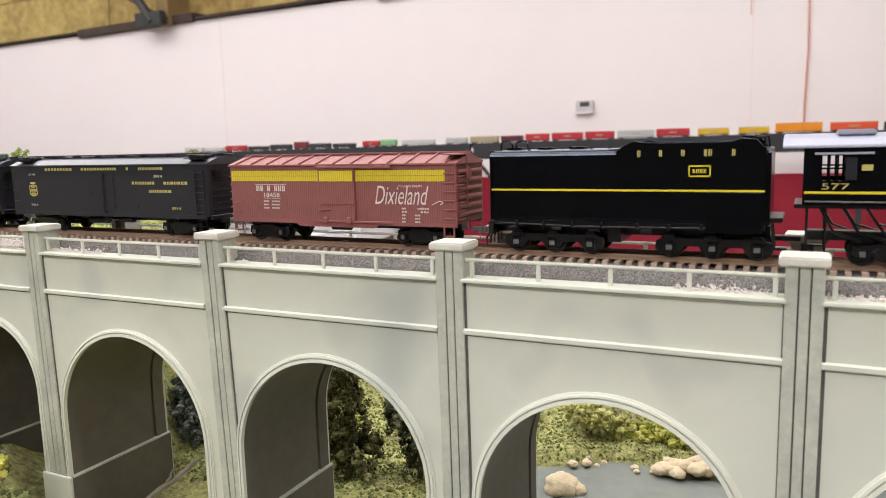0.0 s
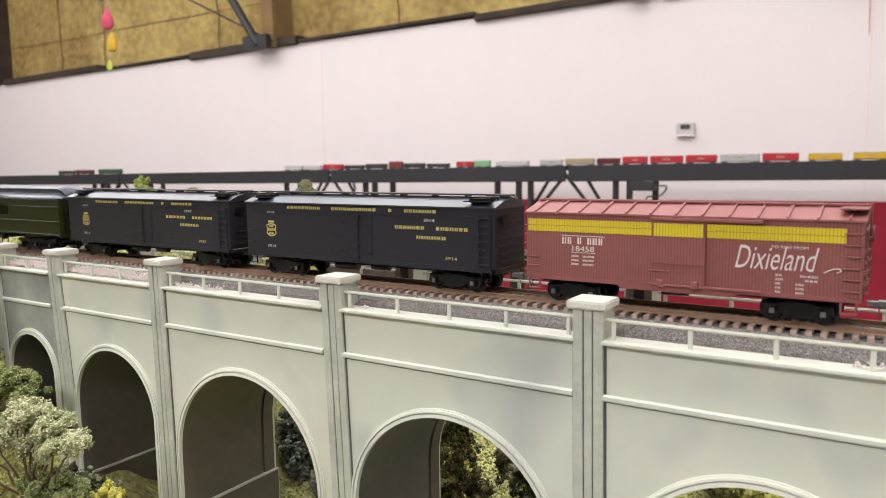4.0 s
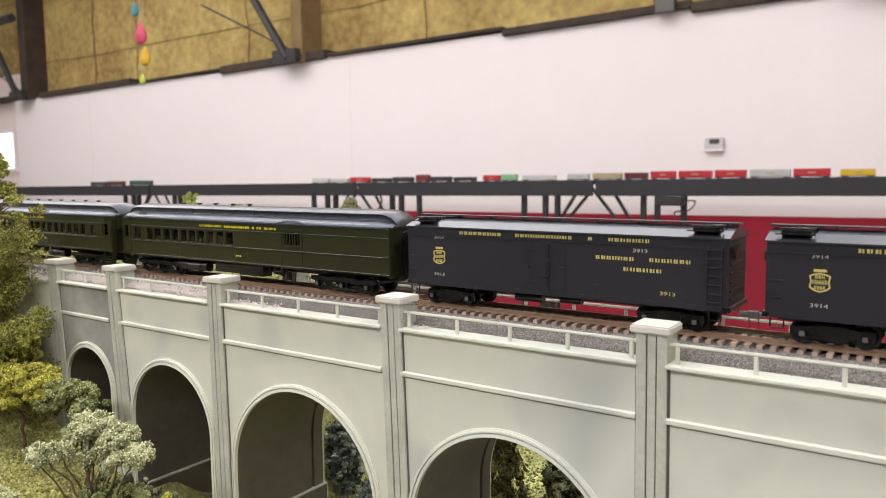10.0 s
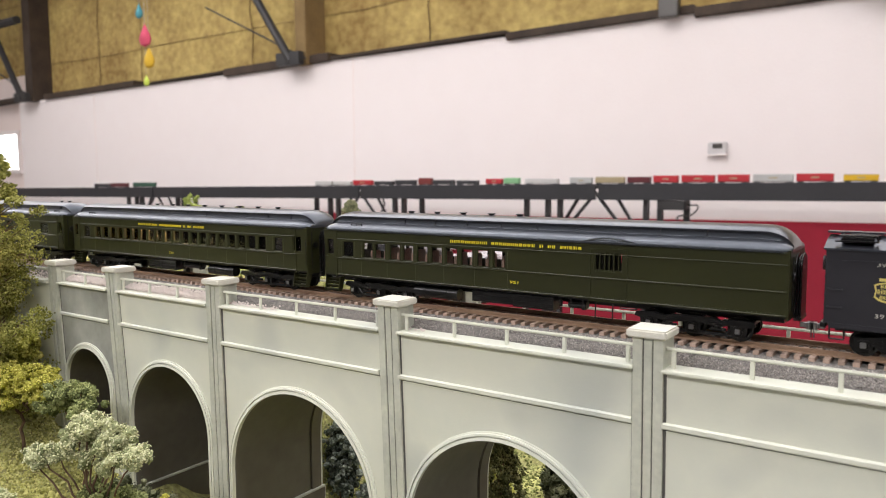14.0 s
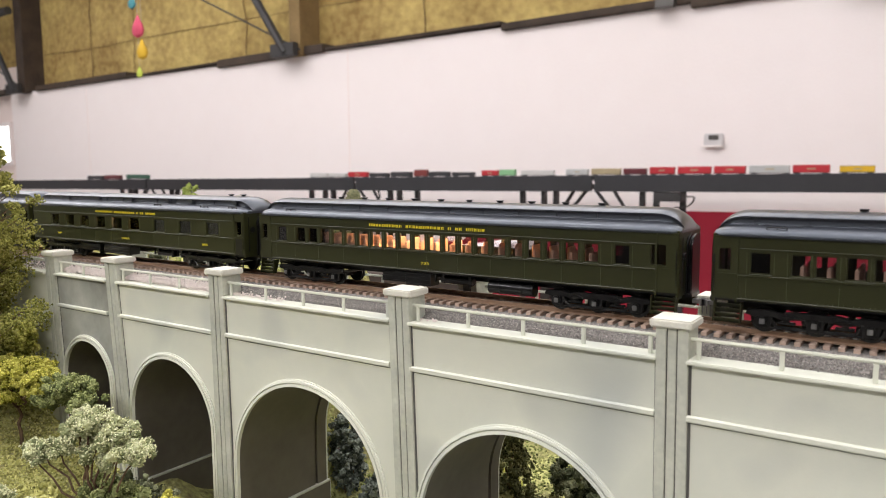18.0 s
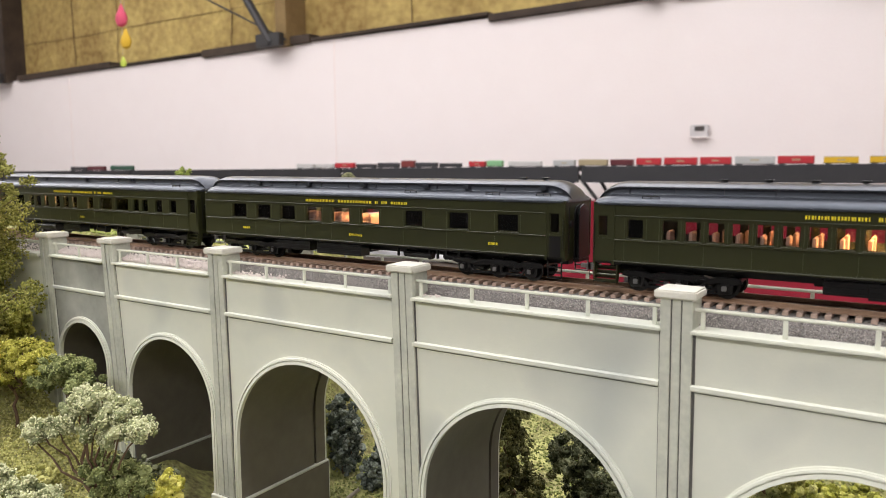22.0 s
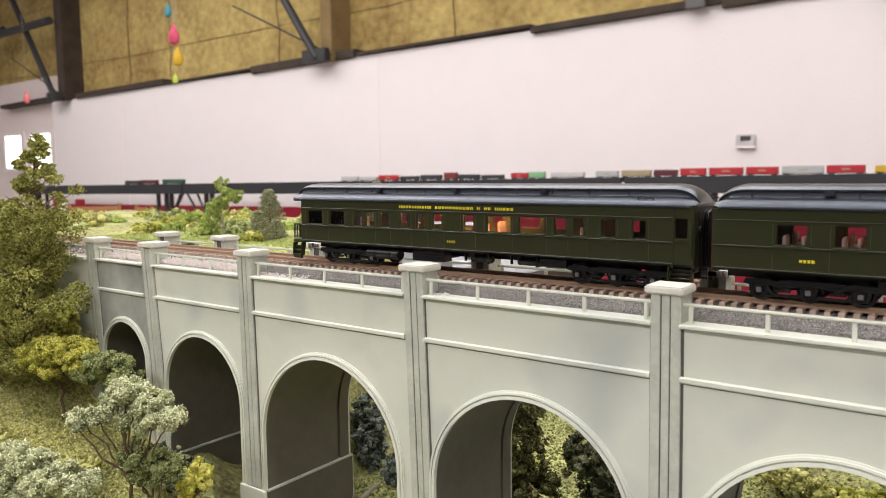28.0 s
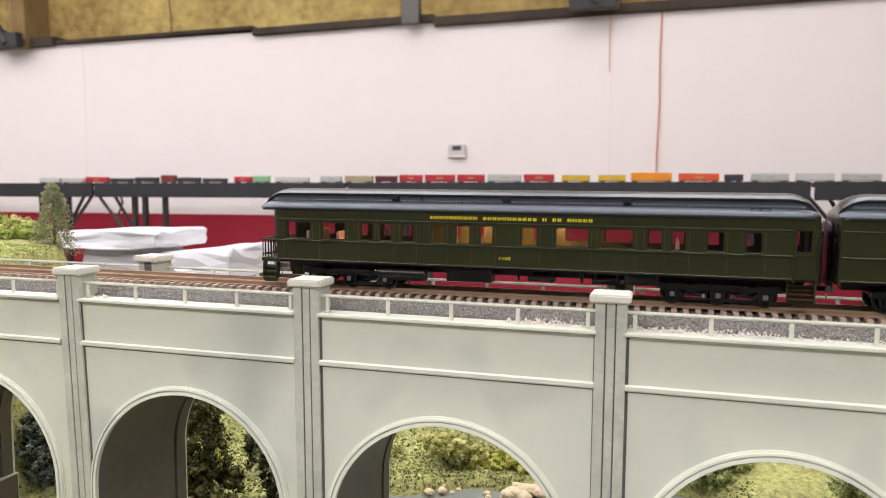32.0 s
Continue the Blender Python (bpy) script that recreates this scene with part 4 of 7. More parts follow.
    TRAIN.append((car, c))
    return car, c, L


obs, oc, oL = passenger_car(
    "observation_car", "dark green open-platform observation car with lit windows", -127, 145,
    [(-121.1, -106.5), (-99.8, -86), (-77, -69.9), (-66.8, -59.5), (-53.9, -47.1), (-37.5, -30.3), (-24.4, -17.2), (-12.2, -5), (9.4, 17.5), (26.4, 42.7), (47.8, 63.8), (69.8, 76.9), (81.2, 88), (97, 104.8), (113.7, 121.1)],
    [(135.1, 142.0)], (-20, 22), (-38.5, 44.7), [("1103", -1.6, 4.0, 19.0)],
    [("side", -60), ("side", 0), ("side", 60), ("hatch", 120)],
    [("tank", -68, -42, 0), ("box", -30, -6, 6.0), ("rig", 12, 26, 0), ("rig", 44, 58, 0), ("box", 60, 76, 8.0)], vest=(False, True), steps=(False, True), seats=(-110, -92, 20, 84))
for x in (92,):
    part("partition", box(B(), x - oc - 0.4, x - oc + 0.4, -3, 15.6, 16.8, 41), M_CABIN, obs, "tan cabin partition")
# open rear platform
xr = -oL
plat = part("platform_railing", pipe(B(), [(xr + 0.2, -14.5, 25), (xr - 10, -14.5, 25), (xr - 10, 14.5, 25), (xr + 0.2, 14.5, 25)], 0.55, 6), M_BLACK, obs, "black open-platform railing")
for y in np.linspace(-14.5, 14.5, 11):
    part("railing_bar", tube(B(), (xr - 10, y, 15), (xr - 10, y, 25), 0.32, 5), M_BLACK, plat)
for k in range(5):
    for y in (-14.5, 14.5):
        part("railing_bar", tube(B(), (xr - 2 * k - 0.6, y, 15), (xr - 2 * k - 0.6, y, 25), 0.32, 5), M_BLACK, plat)
part("platform_rail", pipe(B(), [(xr, -14.5, 16.6), (xr - 10, -14.5, 16.6), (xr - 10, 14.5, 16.6), (xr, 14.5, 16.6)], 0.4, 6), M_BLACK, plat)
part("platform_deck", box(B(), xr - 10.5, xr, -15.5, 15.5, 12.4, 14.6), M_GREEN, obs, bevel=0.4)
for y in (-14.4, 14.4):
    s = 1 if y > 0 else -1
    bm = loft(B(), [[(x, s * yy, zz) for yy, zz in ((13, 12.4), (17.3, 12.4), (18.0, 3.4), (14.5, 3.4))] for x in (xr - 8.5, xr - 8.0)])
    st = part("steps", bm, M_GREEN, obs, "dark green boarding steps")
    part("step_side", loft(B(), [[(x, s * yy, zz) for yy, zz in ((13, 12.4), (17.3, 12.4), (18.0, 3.4), (14.5, 3.4))] for x in (xr - 0.5, xr)]), M_GREEN, st)
    for q in range(3):
        part("step_tread", loft(B(), [[(x, s * yy, zz) for yy, zz in ((13.5 + q, 10.6 - 3 * q), (15.5 + 1.2 * q, 10.6 - 3 * q), (15.7 + 1.2 * q, 10 - 3 * q), (14.6 + 1.1 * q, 7.6 - 3 * q), (13.5 + q, 7.6 - 3 * q))] for x in (xr - 8.0, xr - 0.5)]), M_GREEN, st)
part("roof_hood", box(B(), xr - 9.5, xr + 2, -15.4, 15.4, 41.2, 42.3), M_ROOF, obs, "black platform hood", bevel=0.4)

din, dc, dL = passenger_car(
    "dining_car", "dark green dining car with warmly lit wide windows", 153, 427,
    [(181.4, 194.7), (204.7, 217.5), (226.9, 239.6), (249.5, 262.4), (271.7, 285.2), (294.3, 308), (326.8, 339.3), (356.8, 369.9), (387.5, 400.5)],
    [(418.2, 424)], (300,), (249.3, 328.8), [("", 191.3, 198, 19.2), ("DINING", 284.8, 294.8, 18.9), ("", 382.3, 388.4, 19)],
    [("side", 201.6), ("side", 246.6), ("side", 291.5), ("side", 337.6), ("side", 365.1), ("side", 412.1), ("hatch", 330), ("hatch", 384), ("hatch", 414), ("top", 395), ("top", 408)],
    [("box", 222, 250, 6.6), ("box", 256, 292, 5.6), ("rig", 322, 342, 0), ("rig", 350, 362, 0)], vest=(False, True), frosted=(333, 363.3, 394), steps=(False, False), seats=(184, 192, 208, 214, 230, 237, 253, 260, 275, 283, 298))
for x in (188, 211, 233, 256, 278, 301):
    for y in (-10, 10):
        part("table", box(B(), x - dc - 3, x - dc + 3, y - 5, y + 5, 24.2, 25.0), M_WHITE, din, "small white dining table")
part("pantry_wall", box(B(), 315 - dc, 316 - dc, -15.6, 15.6, 16.8, 41), M_CABIN, din)
for s in (-1, 1):
    bm = pipe(B(), [(dL - 9, s * 17.4, 12), (dL - 9, s * 17.4, 3.4), (dL - 1.5, s * 17.4, 3.4), (dL - 1.5, s * 17.4, 12)], 0.4, 5)
    for q in range(2):
        tube(bm, (dL - 9, s * 17.4, 6.2 + 2.8 * q), (dL - 1.5, s * 17.4, 6.2 + 2.8 * q), 0.4, 5)
    part("ladder_steps", bm, M_BLACK, din, "black ladder steps")
    part("door_grille", box(B(), dL - 8.6, dL - 2.4, *sorted((s * 17.0, s * 17.3)), 14, 25), M_BLACK, din, bevel=0.1, seg=1)

coach_w = [(476.1 + 10.42 * k, 483.9 + 10.42 * k) for k in range(20)]
coach, cc, cL = passenger_car(
    "coach", "dark green passenger coach with a row of lit windows", 442, 721,
    [(459.2, 467.5), *coach_w, (689.9, 697.8)], [(444.5, 449.6), (707.6, 715.4)], (566, 592), (536.9, 617.5), [("723", 574.8, 580.2, 18.5)],
    [("top", x) for x in (499.9, 519.3, 538.4, 557.9, 577.3, 596.8, 616.7, 636.4, 656.3, 676.3)] + [("hatch", 470)],
    [("box", 545, 562, 6.2), ("box", 562, 580, 5.2), ("rig", 585, 606, 0), ("tank", 618, 645, 0)], frosted=(463.3, 693.8),
    seats=[478 + 10.42 * k for k in range(20)])

combine, kc, kL = passenger_car(
    "combine_car", "dark green combined baggage and passenger car", 736, 1009,
    [(751.8, 760.6), (768.2, 776.2), (777.6, 785.9), (789.2, 797.2), (799.2, 806.9), (809.3, 817.1), (819.4, 827.2), (829.5, 837.5), (839.9, 847.7), (850.4, 858.5), (860.8, 868.6)],
    [(738.5, 744.2)], (), (832.6, 912.7), [("951", 871.2, 876.4, 18.9)],
    [("top", x) for x in (793, 812.1, 830.5, 849.5, 867.8)] + [("hatch", 762)],
    [("tank", 806, 836, 0), ("box", 846, 872, 6.2), ("box", 872, 896, 5.4), ("rig", 903, 913, 0)], frosted=(756.2,), vest=(True, False), steps=(True, False),
    seats=[772 + 10.3 * k for k in range(10)], extra_holes=[(919.5 - 872.5, 934.0 - 872.5, 28.5, 37.8)])
for s in (-1, 1):
    bm = box(B(), 916.6 - kc, 936.4 - kc, *sorted((s * 16.9, s * 17.25)), 13.0, 13.8)
    for xx in (916.6, 935.6):
        box(bm, xx - kc, xx - kc + 0.8, *sorted((s * 16.9, s * 17.3)), 13.0, 39.4)
    box(bm, 916.6 - kc, 936.4 - kc, *sorted((s * 16.9, s * 17.3)), 38.8, 39.5)
    box(bm, 919 - kc, 934 - kc, *sorted((s * 16.95, s * 17.2)), 27.4, 28.0)
    part("baggage_door", bm, M_GREEN, combine, "sliding baggage door frame")
    for xx in (922.0, 924.6, 927.0, 929.4, 931.8):
        part("window_bar", box(B(), xx - kc - 0.3, xx - kc + 0.3, *sorted((s * 16.3, s * 16.9)), 28.5, 37.8), M_GREEN, combine)
    part("door_hood", pipe(B(), [(914 - kc, s * 17.2, 43.2), (920 - kc, s * 17.9, 44.6), (927 - kc, s * 18.1, 45.0), (934 - kc, s * 17.9, 44.6), (940 - kc, s * 17.2, 43.2)], 0.6, 6), M_ROOF, combine)
    part("foot_ladder", pipe(B(), [(920 - kc, s * 16, 12), (920 - kc, s * 16.6, 4.5), (929 - kc, s * 16.6, 4.5), (929 - kc, s * 16, 12)], 0.35, 5), M_BLACK, combine)
part("baggage_wall", box(B(), 880 - kc, 881 - kc, -15.6, 15.6, 16.8, 41), M_CABIN, combine)


# ---------------------------------------------------------------- express refrigerator cars
def express_car(a, b, num):
    c, L = (a + b) / 2, (b - a) / 2
    car = tagged(empty("express_car", c, TRACK_Y, RAIL_Z), "charcoal express refrigerator car with gold lettering", "freight car", "express cars")
    W = 16.8
    part("body", box(B(), -L, L, -W, W, 13.2, 44.6), M_CHAR, car, bevel=0.3, seg=1)
    for s in (-1, 1):
        part("letter_board", box(B(), -L + 0.3, L - 0.3, *sorted((s * W, s * (W + 0.3))), 39.6, 40.2), M_CHAR, car)
        part("side_sill", box(B(), -L + 2, L - 2, *sorted((s * (W - 1.5), s * (W + 0.25))), 11.4, 13.6), M_CHAR, car)
        for d0, d1 in ((-10.6, -0.25), (0.25, 10.6)):
            dr = part("door", box(B(), d0, d1, *sorted((s * W, s * (W + 0.2))), 14.6, 39.2), M_CHAR, car, "insulated hinged door", bevel=0.15, seg=1)
            for z in (18, 26.5, 35):
                hg = box(B(), *sorted((d0 if d0 < -1 else d1, (d0 + 3.4) if d0 < -1 else (d1 - 3.4))), *sorted((s * (W + 0.2), s * (W + 0.6))), z - 0.3, z + 0.3)
                tube(hg, ((d0 if d0 < -1 else d1), s * (W + 0.6), z - 0.7), ((d0 if d0 < -1 else d1), s * (W + 0.6), z + 0.7), 0.35, 6)
                part("hinge", hg, M_CHAR, dr)
        bm = tube(B(), (0.9, s * (W + 1.0), 14), (0.9, s * (W + 1.0), 39.5), 0.38, 6)
        box(bm, -4, 2, *sorted((s * (W + 0.9), s * (W + 1.4))), 21.4, 22.1)
        for z in (15, 22, 30, 38.6):
            box(bm, -0.2, 2.0, *sorted((s * (W + 0.4), s * (W + 1.3))), z - 0.6, z + 0.6)
        part("door_bar", bm, M_CHAR, car, "charcoal door locking bar")
        lad = B()
        xl0, xl1 = (L - 9.2, L - 2.6)
        for xx in (xl0, xl1):
            box(lad, xx - 0.3, xx + 0.3, *sorted((s * (W + 0.5), s * (W + 1.1))), 14, 41)
        lp = part("ladder", lad, M_CHAR, car, "thin steel side ladder")
        for q in range(7):
            part("rung", tube(B(), (xl0, s * (W + 1.1), 15.5 + q * 4), (xl1, s * (W + 1.1), 15.5 + q * 4), 0.32, 5), M_CHAR, lp)
        for z in (20.5, 28):
            part("grab_iron", pipe(B(), [(-L + 1.2, s * W, z), (-L + 1.2, s * (W + 1), z), (-L + 6.5, s * (W + 1), z), (-L + 6.5, s * W, z)], 0.28, 5), M_CHAR, car)
        part("tack_board", box(B(), -22, -19, *sorted((s * W, s * (W + 0.25))), 17, 19.4), M_CHAR, car)
        part("tack_board", box(B(), 27, 31, *sorted((s * W, s * (W + 0.25))), 17, 19.4), M_CHAR, car)
    prof = [(-17.4, 44.2), (-17.4, 45.0), (-9, 48.0), (0, 49.6), (9, 48.0), (17.4, 45.0), (17.4, 44.2)]
    part("roof", loft(B(), [[(x, y, z) for y, z in prof] for x in (-L - 0.8, L + 0.8)]), M_ROOF, car, "black sheet roof")
    part("running_board", box(B(), -L - 1.5, L + 1.5, -3.2, 3.2, 50.4, 51.1), M_ROOF, car)
    for x in np.linspace(-L + 4, L - 4, 9):
        part("board_saddle", box(B(), x - 0.5, x + 0.5, -3, 3, 49.2, 50.5), M_ROOF, car)
    for end in (-1, 1):
        for s in (-1, 1):
            hx = end * (L - 11)
            h = part("ice_hatch", box(B(), hx - 6, hx + 6, *sorted((s * 5.5, s * 13.5)), 47.2, 49.3), M_BLACK, car, "black roof ice hatch", bevel=0.4)
            for ya, yb in ((6.5, 12.5), (12.5, 6.5)):
                part("hatch_bar", pipe(B(), [(hx - 7, s * ya, 49.9), (hx + 7, s * yb, 49.9), (hx + 7.4, s * yb, 48)], 0.45, 5), M_BLACK, h)
            part("hatch_platform", box(B(), hx - 8, hx + 8, *sorted((s * 13.6, s * 15.8)), 47.6, 48.1), M_BLACK, car)
        bm = B()
        for q in range(7):
            box(bm, *sorted((end * L, end * (L + 0.6))), -13, 13, 16 + q * 4, 17 + q * 4)
        part("end_ribs", bm, M_CHAR, car)
        part("brake_wheel", tube(B(), (end * (L + 1), -9, 38), (end * (L + 1.8), -9, 38), 3.2, 16), M_BLACK, car, bevel=0.2)
        for s in (-1, 1):
            part("stirrup", pipe(B(), [(end * (L - 8), s * 16.8, 12), (end * (L - 8), s * 16.8, 7), (end * (L - 2.5), s * 16.8, 7), (end * (L - 2.5), s * 16.8, 12)], 0.4, 5), M_BLACK, car)
        part("end_sill", box(B(), *sorted((end * (L - 1), end * (L + 1.4))), -16, 16, 11.0, 13.6), M_BLACK, car, bevel=0.3, seg=1)
        coupler(car, end * (L + 1.4), end)
        truck(car, end * (L - 27), (-12, 12), "freight")
    part("centre_sill", box(B(), -L + 3, L - 3, -4, 4, 8.2, 13.4), M_BLACK, car)
    part("air_tank", tube(B(), (-22, -9, 8.5), (-6, -9, 8.5), 2.6, 12), M_BLACK, car, smooth=True)
    part("brake_cylinder", tube(B(), (4, -8, 9), (16, -8, 9), 2.2, 12), M_BLACK, car, smooth=True)
    part("lettering", bars(B(), (9, 11, 1, 7), -54.5, 54.5, 41.3, 43.0, -W, 5, gap=2.6), M_GOLD, car, "gold company lettering along the eave")
    part("lettering", bars(B(), (7, 7), 26.5, 74, 32.3, 34.1, -W, 6, gap=2.4), M_GOLD, car, "gold lettering")
    part("lettering", bars(B(), (6,), 41, 60.5, 27.2, 29.0, -W, 7), M_GOLD, car, "gold lettering")
    em = B()
    ring = [(-68 + 4.2 * dx, 28.3 + 4.6 * dz) for dx, dz in ((-1, -0.55), (-0.6, -0.85), (0, -1), (0.6, -0.85), (1, -0.55), (0.88, 0), (1, 0.55), (0.6, 0.72), (0, 0.8), (-0.6, 0.72), (-1, 0.55), (-0.88, 0))]
    inn = [(-68 + (x + 68) * 0.84, 28.3 + (z - 28.3) * 0.84) for x, z in ring]
    for k in range(12):
        p, q, r, s2 = ring[k], ring[(k + 1) % 12], inn[(k + 1) % 12], inn[k]
        loft(em, [[(u, -W - 0.1, v) for u, v in (p, q, r, s2)], [(u, -W, v) for u, v in (p, q, r, s2)]])
    bars(em, (3,), -70, -66, 29.6, 31.0, -W, 8)
    bars(em, (5,), -71, -65, 27.2, 29.0, -W, 9)
    bars(em, (4,), -70.2, -65.8, 25.0, 26.5, -W, 10)
    box(em, -70.5, -65.5, -W - 0.1, -W, 32.4, 33.6)
    part("emblem", em, M_GOLD, car, "gold shield-shaped emblem")
    for x0, x1, z, m in ((-71.5, -65, 39.0, M_SILVER), (-71.5, -64.5, 18.0, M_SILVER), (46, 53, 37.4, M_SILVER), (59.5, 66.8, 17.6, M_GOLD)):
        part("number", text_mesh(num, x0, x1, z - 0.85, z + 0.85, -W, m), m, car, "small car number")
    TRAIN.append((car, c))


express_car(1219, 1398, "3914")
express_car(1022.5, 1203, "3913")

# ---------------------------------------------------------------- boxcar
ba, bb = 1416, 1561.5
bc, bL = (ba + bb) / 2, (bb - ba) / 2
boxcar = tagged(empty("boxcar", bc, TRACK_Y, RAIL_Z), "oxide red wood-sheathed boxcar with a bright yellow stripe", "freight car")
W = 16.6
part("body", box(B(), -bL, bL, -W, W, 12.6, 43.4), M_BOXCAR, boxcar, bevel=0.25, seg=1)
for s in (-1, 1):
    part("side_sill", slab(B(), [(-bL, 12.8), (bL, 12.8), (bL, 11.0), (27, 11.0), (24, 9.4), (-24, 9.4), (-27, 11.0), (-bL, 11.0)], *sorted((s * (W - 1), s * (W + 0.2)))), M_BOXTRIM, boxcar)
    d0, d1 = 1478.4 - bc, 1501.6 - bc
    for x0, x1 in ((-bL + 0.8, d0 - 0.4), (d1 + 0.4, 1555.4 - bc)):
        part("stripe", box(B(), x0, x1, *sorted((s * W, s * (W + 0.12))), 34.5, 40.4), M_BOXYEL, boxcar, "bright yellow stripe")
        part("stripe_rib", box(B(), x0, x1, *sorted((s * W, s * (W + 0.2))), 37.3, 37.5), M_BOXTRIM, boxcar)
    door = part("door", box(B(), d0, d1, *sorted((s * W, s * (W + 0.9))), 13.2, 41.2), M_BOXCAR, boxcar, "sliding plank door", bevel=0.15, seg=1)
    part("stripe", box(B(), d0 + 0.8, d1 - 0.8, *sorted((s * (W + 0.9), s * (W + 1.0))), 34.5, 40.2), M_BOXYEL, door, "bright yellow stripe")
    part("door_batten", box(B(), d0, d1, *sorted((s * (W + 0.9), s * (W + 1.2))), 22.2, 22.7), M_BOXTRIM, door)
    part("door_latch", pipe(B(), [(d0 - 1.5, s * (W + 1.2), 19), (d0 + 8, s * (W + 1.2), 19)], 0.35, 5), M_BOXTRIM, door)
    for xx in (d0 + 4, d1 - 4):
        part("door_shoe", box(B(), xx - 1.4, xx + 1.4, *sorted((s * (W + 0.6), s * (W + 1.8))), 11.5, 15), M_BOXTRIM, door, bevel=0.3, seg=1)
    part("door_track", box(B(), d0 - 1, d1 + 23, *sorted((s * W, s * (W + 1.5))), 41.4, 42.8), M_BOXTRIM, boxcar, bevel=0.2, seg=1)
    part("door_track", box(B(), d0 - 1, d1 + 23, *sorted((s * (W - 0.5), s * (W + 1.1))), 12.0, 13.2), M_BOXTRIM, boxcar, bevel=0.2, seg=1)
    for q in range(6):
        z = 15.5 + q * 4.6
        part("grab_iron", pipe(B(), [(bL - 6.4, s * W, z), (bL - 6.4, s * (W + 0.9), z), (bL - 0.8, s * (W + 0.9), z), (bL - 0.8, s * W, z)], 0.32, 5), M_BOXTRIM, boxcar)
        if q < 2:
            part("grab_iron", pipe(B(), [(-bL + 1.2, s * W, z + 2), (-bL + 1.2, s * (W + 0.9), z + 2), (-bL + 6.4, s * (W + 0.9), z + 2), (-bL + 6.4, s * W, z + 2)], 0.32, 5), M_BOXTRIM, boxcar)
    part("corner_post", box(B(), bL - 0.9, bL + 0.3, *sorted((s * (W - 1), s * (W + 0.3))), 12, 43), M_BOXTRIM, boxcar)
prof = [(-17.3, 43.0), (-17.3, 43.8), (0, 48.6), (17.3, 43.8), (17.3, 43.0)]
part("roof", loft(B(), [[(x, y, z) for y, z in prof] for x in (-bL - 0.8, bL + 0.8)]), M_BOXROOF, boxcar, "oxide red sheet roof")
for k in range(13):
    x = -bL + 5 + k * (2 * bL - 10) / 12
    for s in (-1, 1):
        rb = loft(B(), [[(x + o, s * y, z) for y, z in ((17.5, 43.6), (17.5, 44.6), (2.6, 48.8), (2.6, 47.8))] for o in (-0.4, 0.4)])
        part("roof_rib", rb, M_BOXROOF, boxcar)
for y in (-1.8, 0, 1.8):
    part("running_board", box(B(), -bL - 0.4, bL + 0.4, y - 0.75, y + 0.75, 48.6, 49.3), M_BOXROOF, boxcar)
part("brake_platform", box(B(), bL - 9, bL + 1, -14.5, -3.5, 47.6, 48.4), M_BOXROOF, boxcar, bevel=0.2, seg=1)
for end in (-1, 1):
    for q in range(6):
        bm = tube(B(), (end * bL, -14.5, 17 + 4.4 * q), (end * bL, 14.5, 17 + 4.4 * q), 1.25, 8)
        part("end_rib", bm, M_BOXTRIM, boxcar, smooth=True)
    for q in range(6):
        part("end_grab", pipe(B(), [(end * bL, -15.5, 15 + 4.4 * q), (end * (bL + 1.8), -15.5, 15 + 4.4 * q), (end * (bL + 1.8), -10, 15 + 4.4 * q), (end * bL, -10, 15 + 4.4 * q)], 0.32, 5), M_BOXTRIM, boxcar)
    coupler(boxcar, end * (bL + 1), end)
    truck(boxcar, end * (bL - 23), (-9.6, 9.6), "freight")
    for s in (-1, 1):
        part("stirrup", pipe(B(), [(end * (bL - 7), s * 16.6, 11), (end * (bL - 7), s * 16.6, 6.4), (end * (bL - 1.5), s * 16.6, 6.4), (end * (bL - 1.5), s * 16.6, 11)], 0.5, 5), M_BOXTRIM, boxcar)
part("brake_wheel", tube(B(), (bL + 2.4, -6, 38), (bL + 3.0, -6, 38), 3.4, 16), M_BOXTRIM, boxcar, bevel=0.2)
part("brake_staff", tube(B(), (bL + 1.6, -6, 20), (bL + 1.6, -6, 50), 0.4, 6), M_BOXTRIM, boxcar)
part("centre_sill", box(B(), -bL + 3, bL - 3, -4, 4, 8.0, 12.6), M_BLACK, boxcar)
part("brake_cylinder", tube(B(), (-8, -8, 9), (4, -8, 9), 2.2, 10), M_BLACK, boxcar, smooth=True)
YS = -W
bm = bars(B(), (2, 1, 3), 1434.5 - bc, 1455.5 - bc, 28.8, 32.0, YS, 21, gap=0.8)
box(bm, 1434 - bc, 1456 - bc, YS - 0.1, YS, 32.6, 32.9)
part("lettering", bm, M_WHITE, boxcar, "white reporting marks")
part("number", text_mesh("18458", 1440 - bc, 1451 - bc, 25.4, 28.0, YS, M_WHITE), M_WHITE, boxcar, "white car number")
part("number_line", box(B(), 1439.5 - bc, 1451.5 - bc, YS - 0.1, YS, 24.7, 24.95), M_WHITE, boxcar)
part("slogan", text_mesh("Dixieland", 1514 - bc, 1546 - bc, 22.4, 32.2, YS, M_WHITE, shear=0.35), M_WHITE, boxcar, "white slanted slogan")
part("slogan_tail", pipe(B(), [(1548 - bc, YS - 0.1, 22.4), (1551 - bc, YS - 0.1, 24), (1553.4 - bc, YS - 0.1, 24.4), (1554.2 - bc, YS - 0.1, 23.4), (1552.6 - bc, YS - 0.1, 22.6)], 0.22, 5), M_WHITE, boxcar)
part("slogan_top", text_mesh("TO AND FROM", 1528 - bc, 1542 - bc, 31.4, 32.6, YS, M_WHITE), M_WHITE, boxcar)
bm = B()
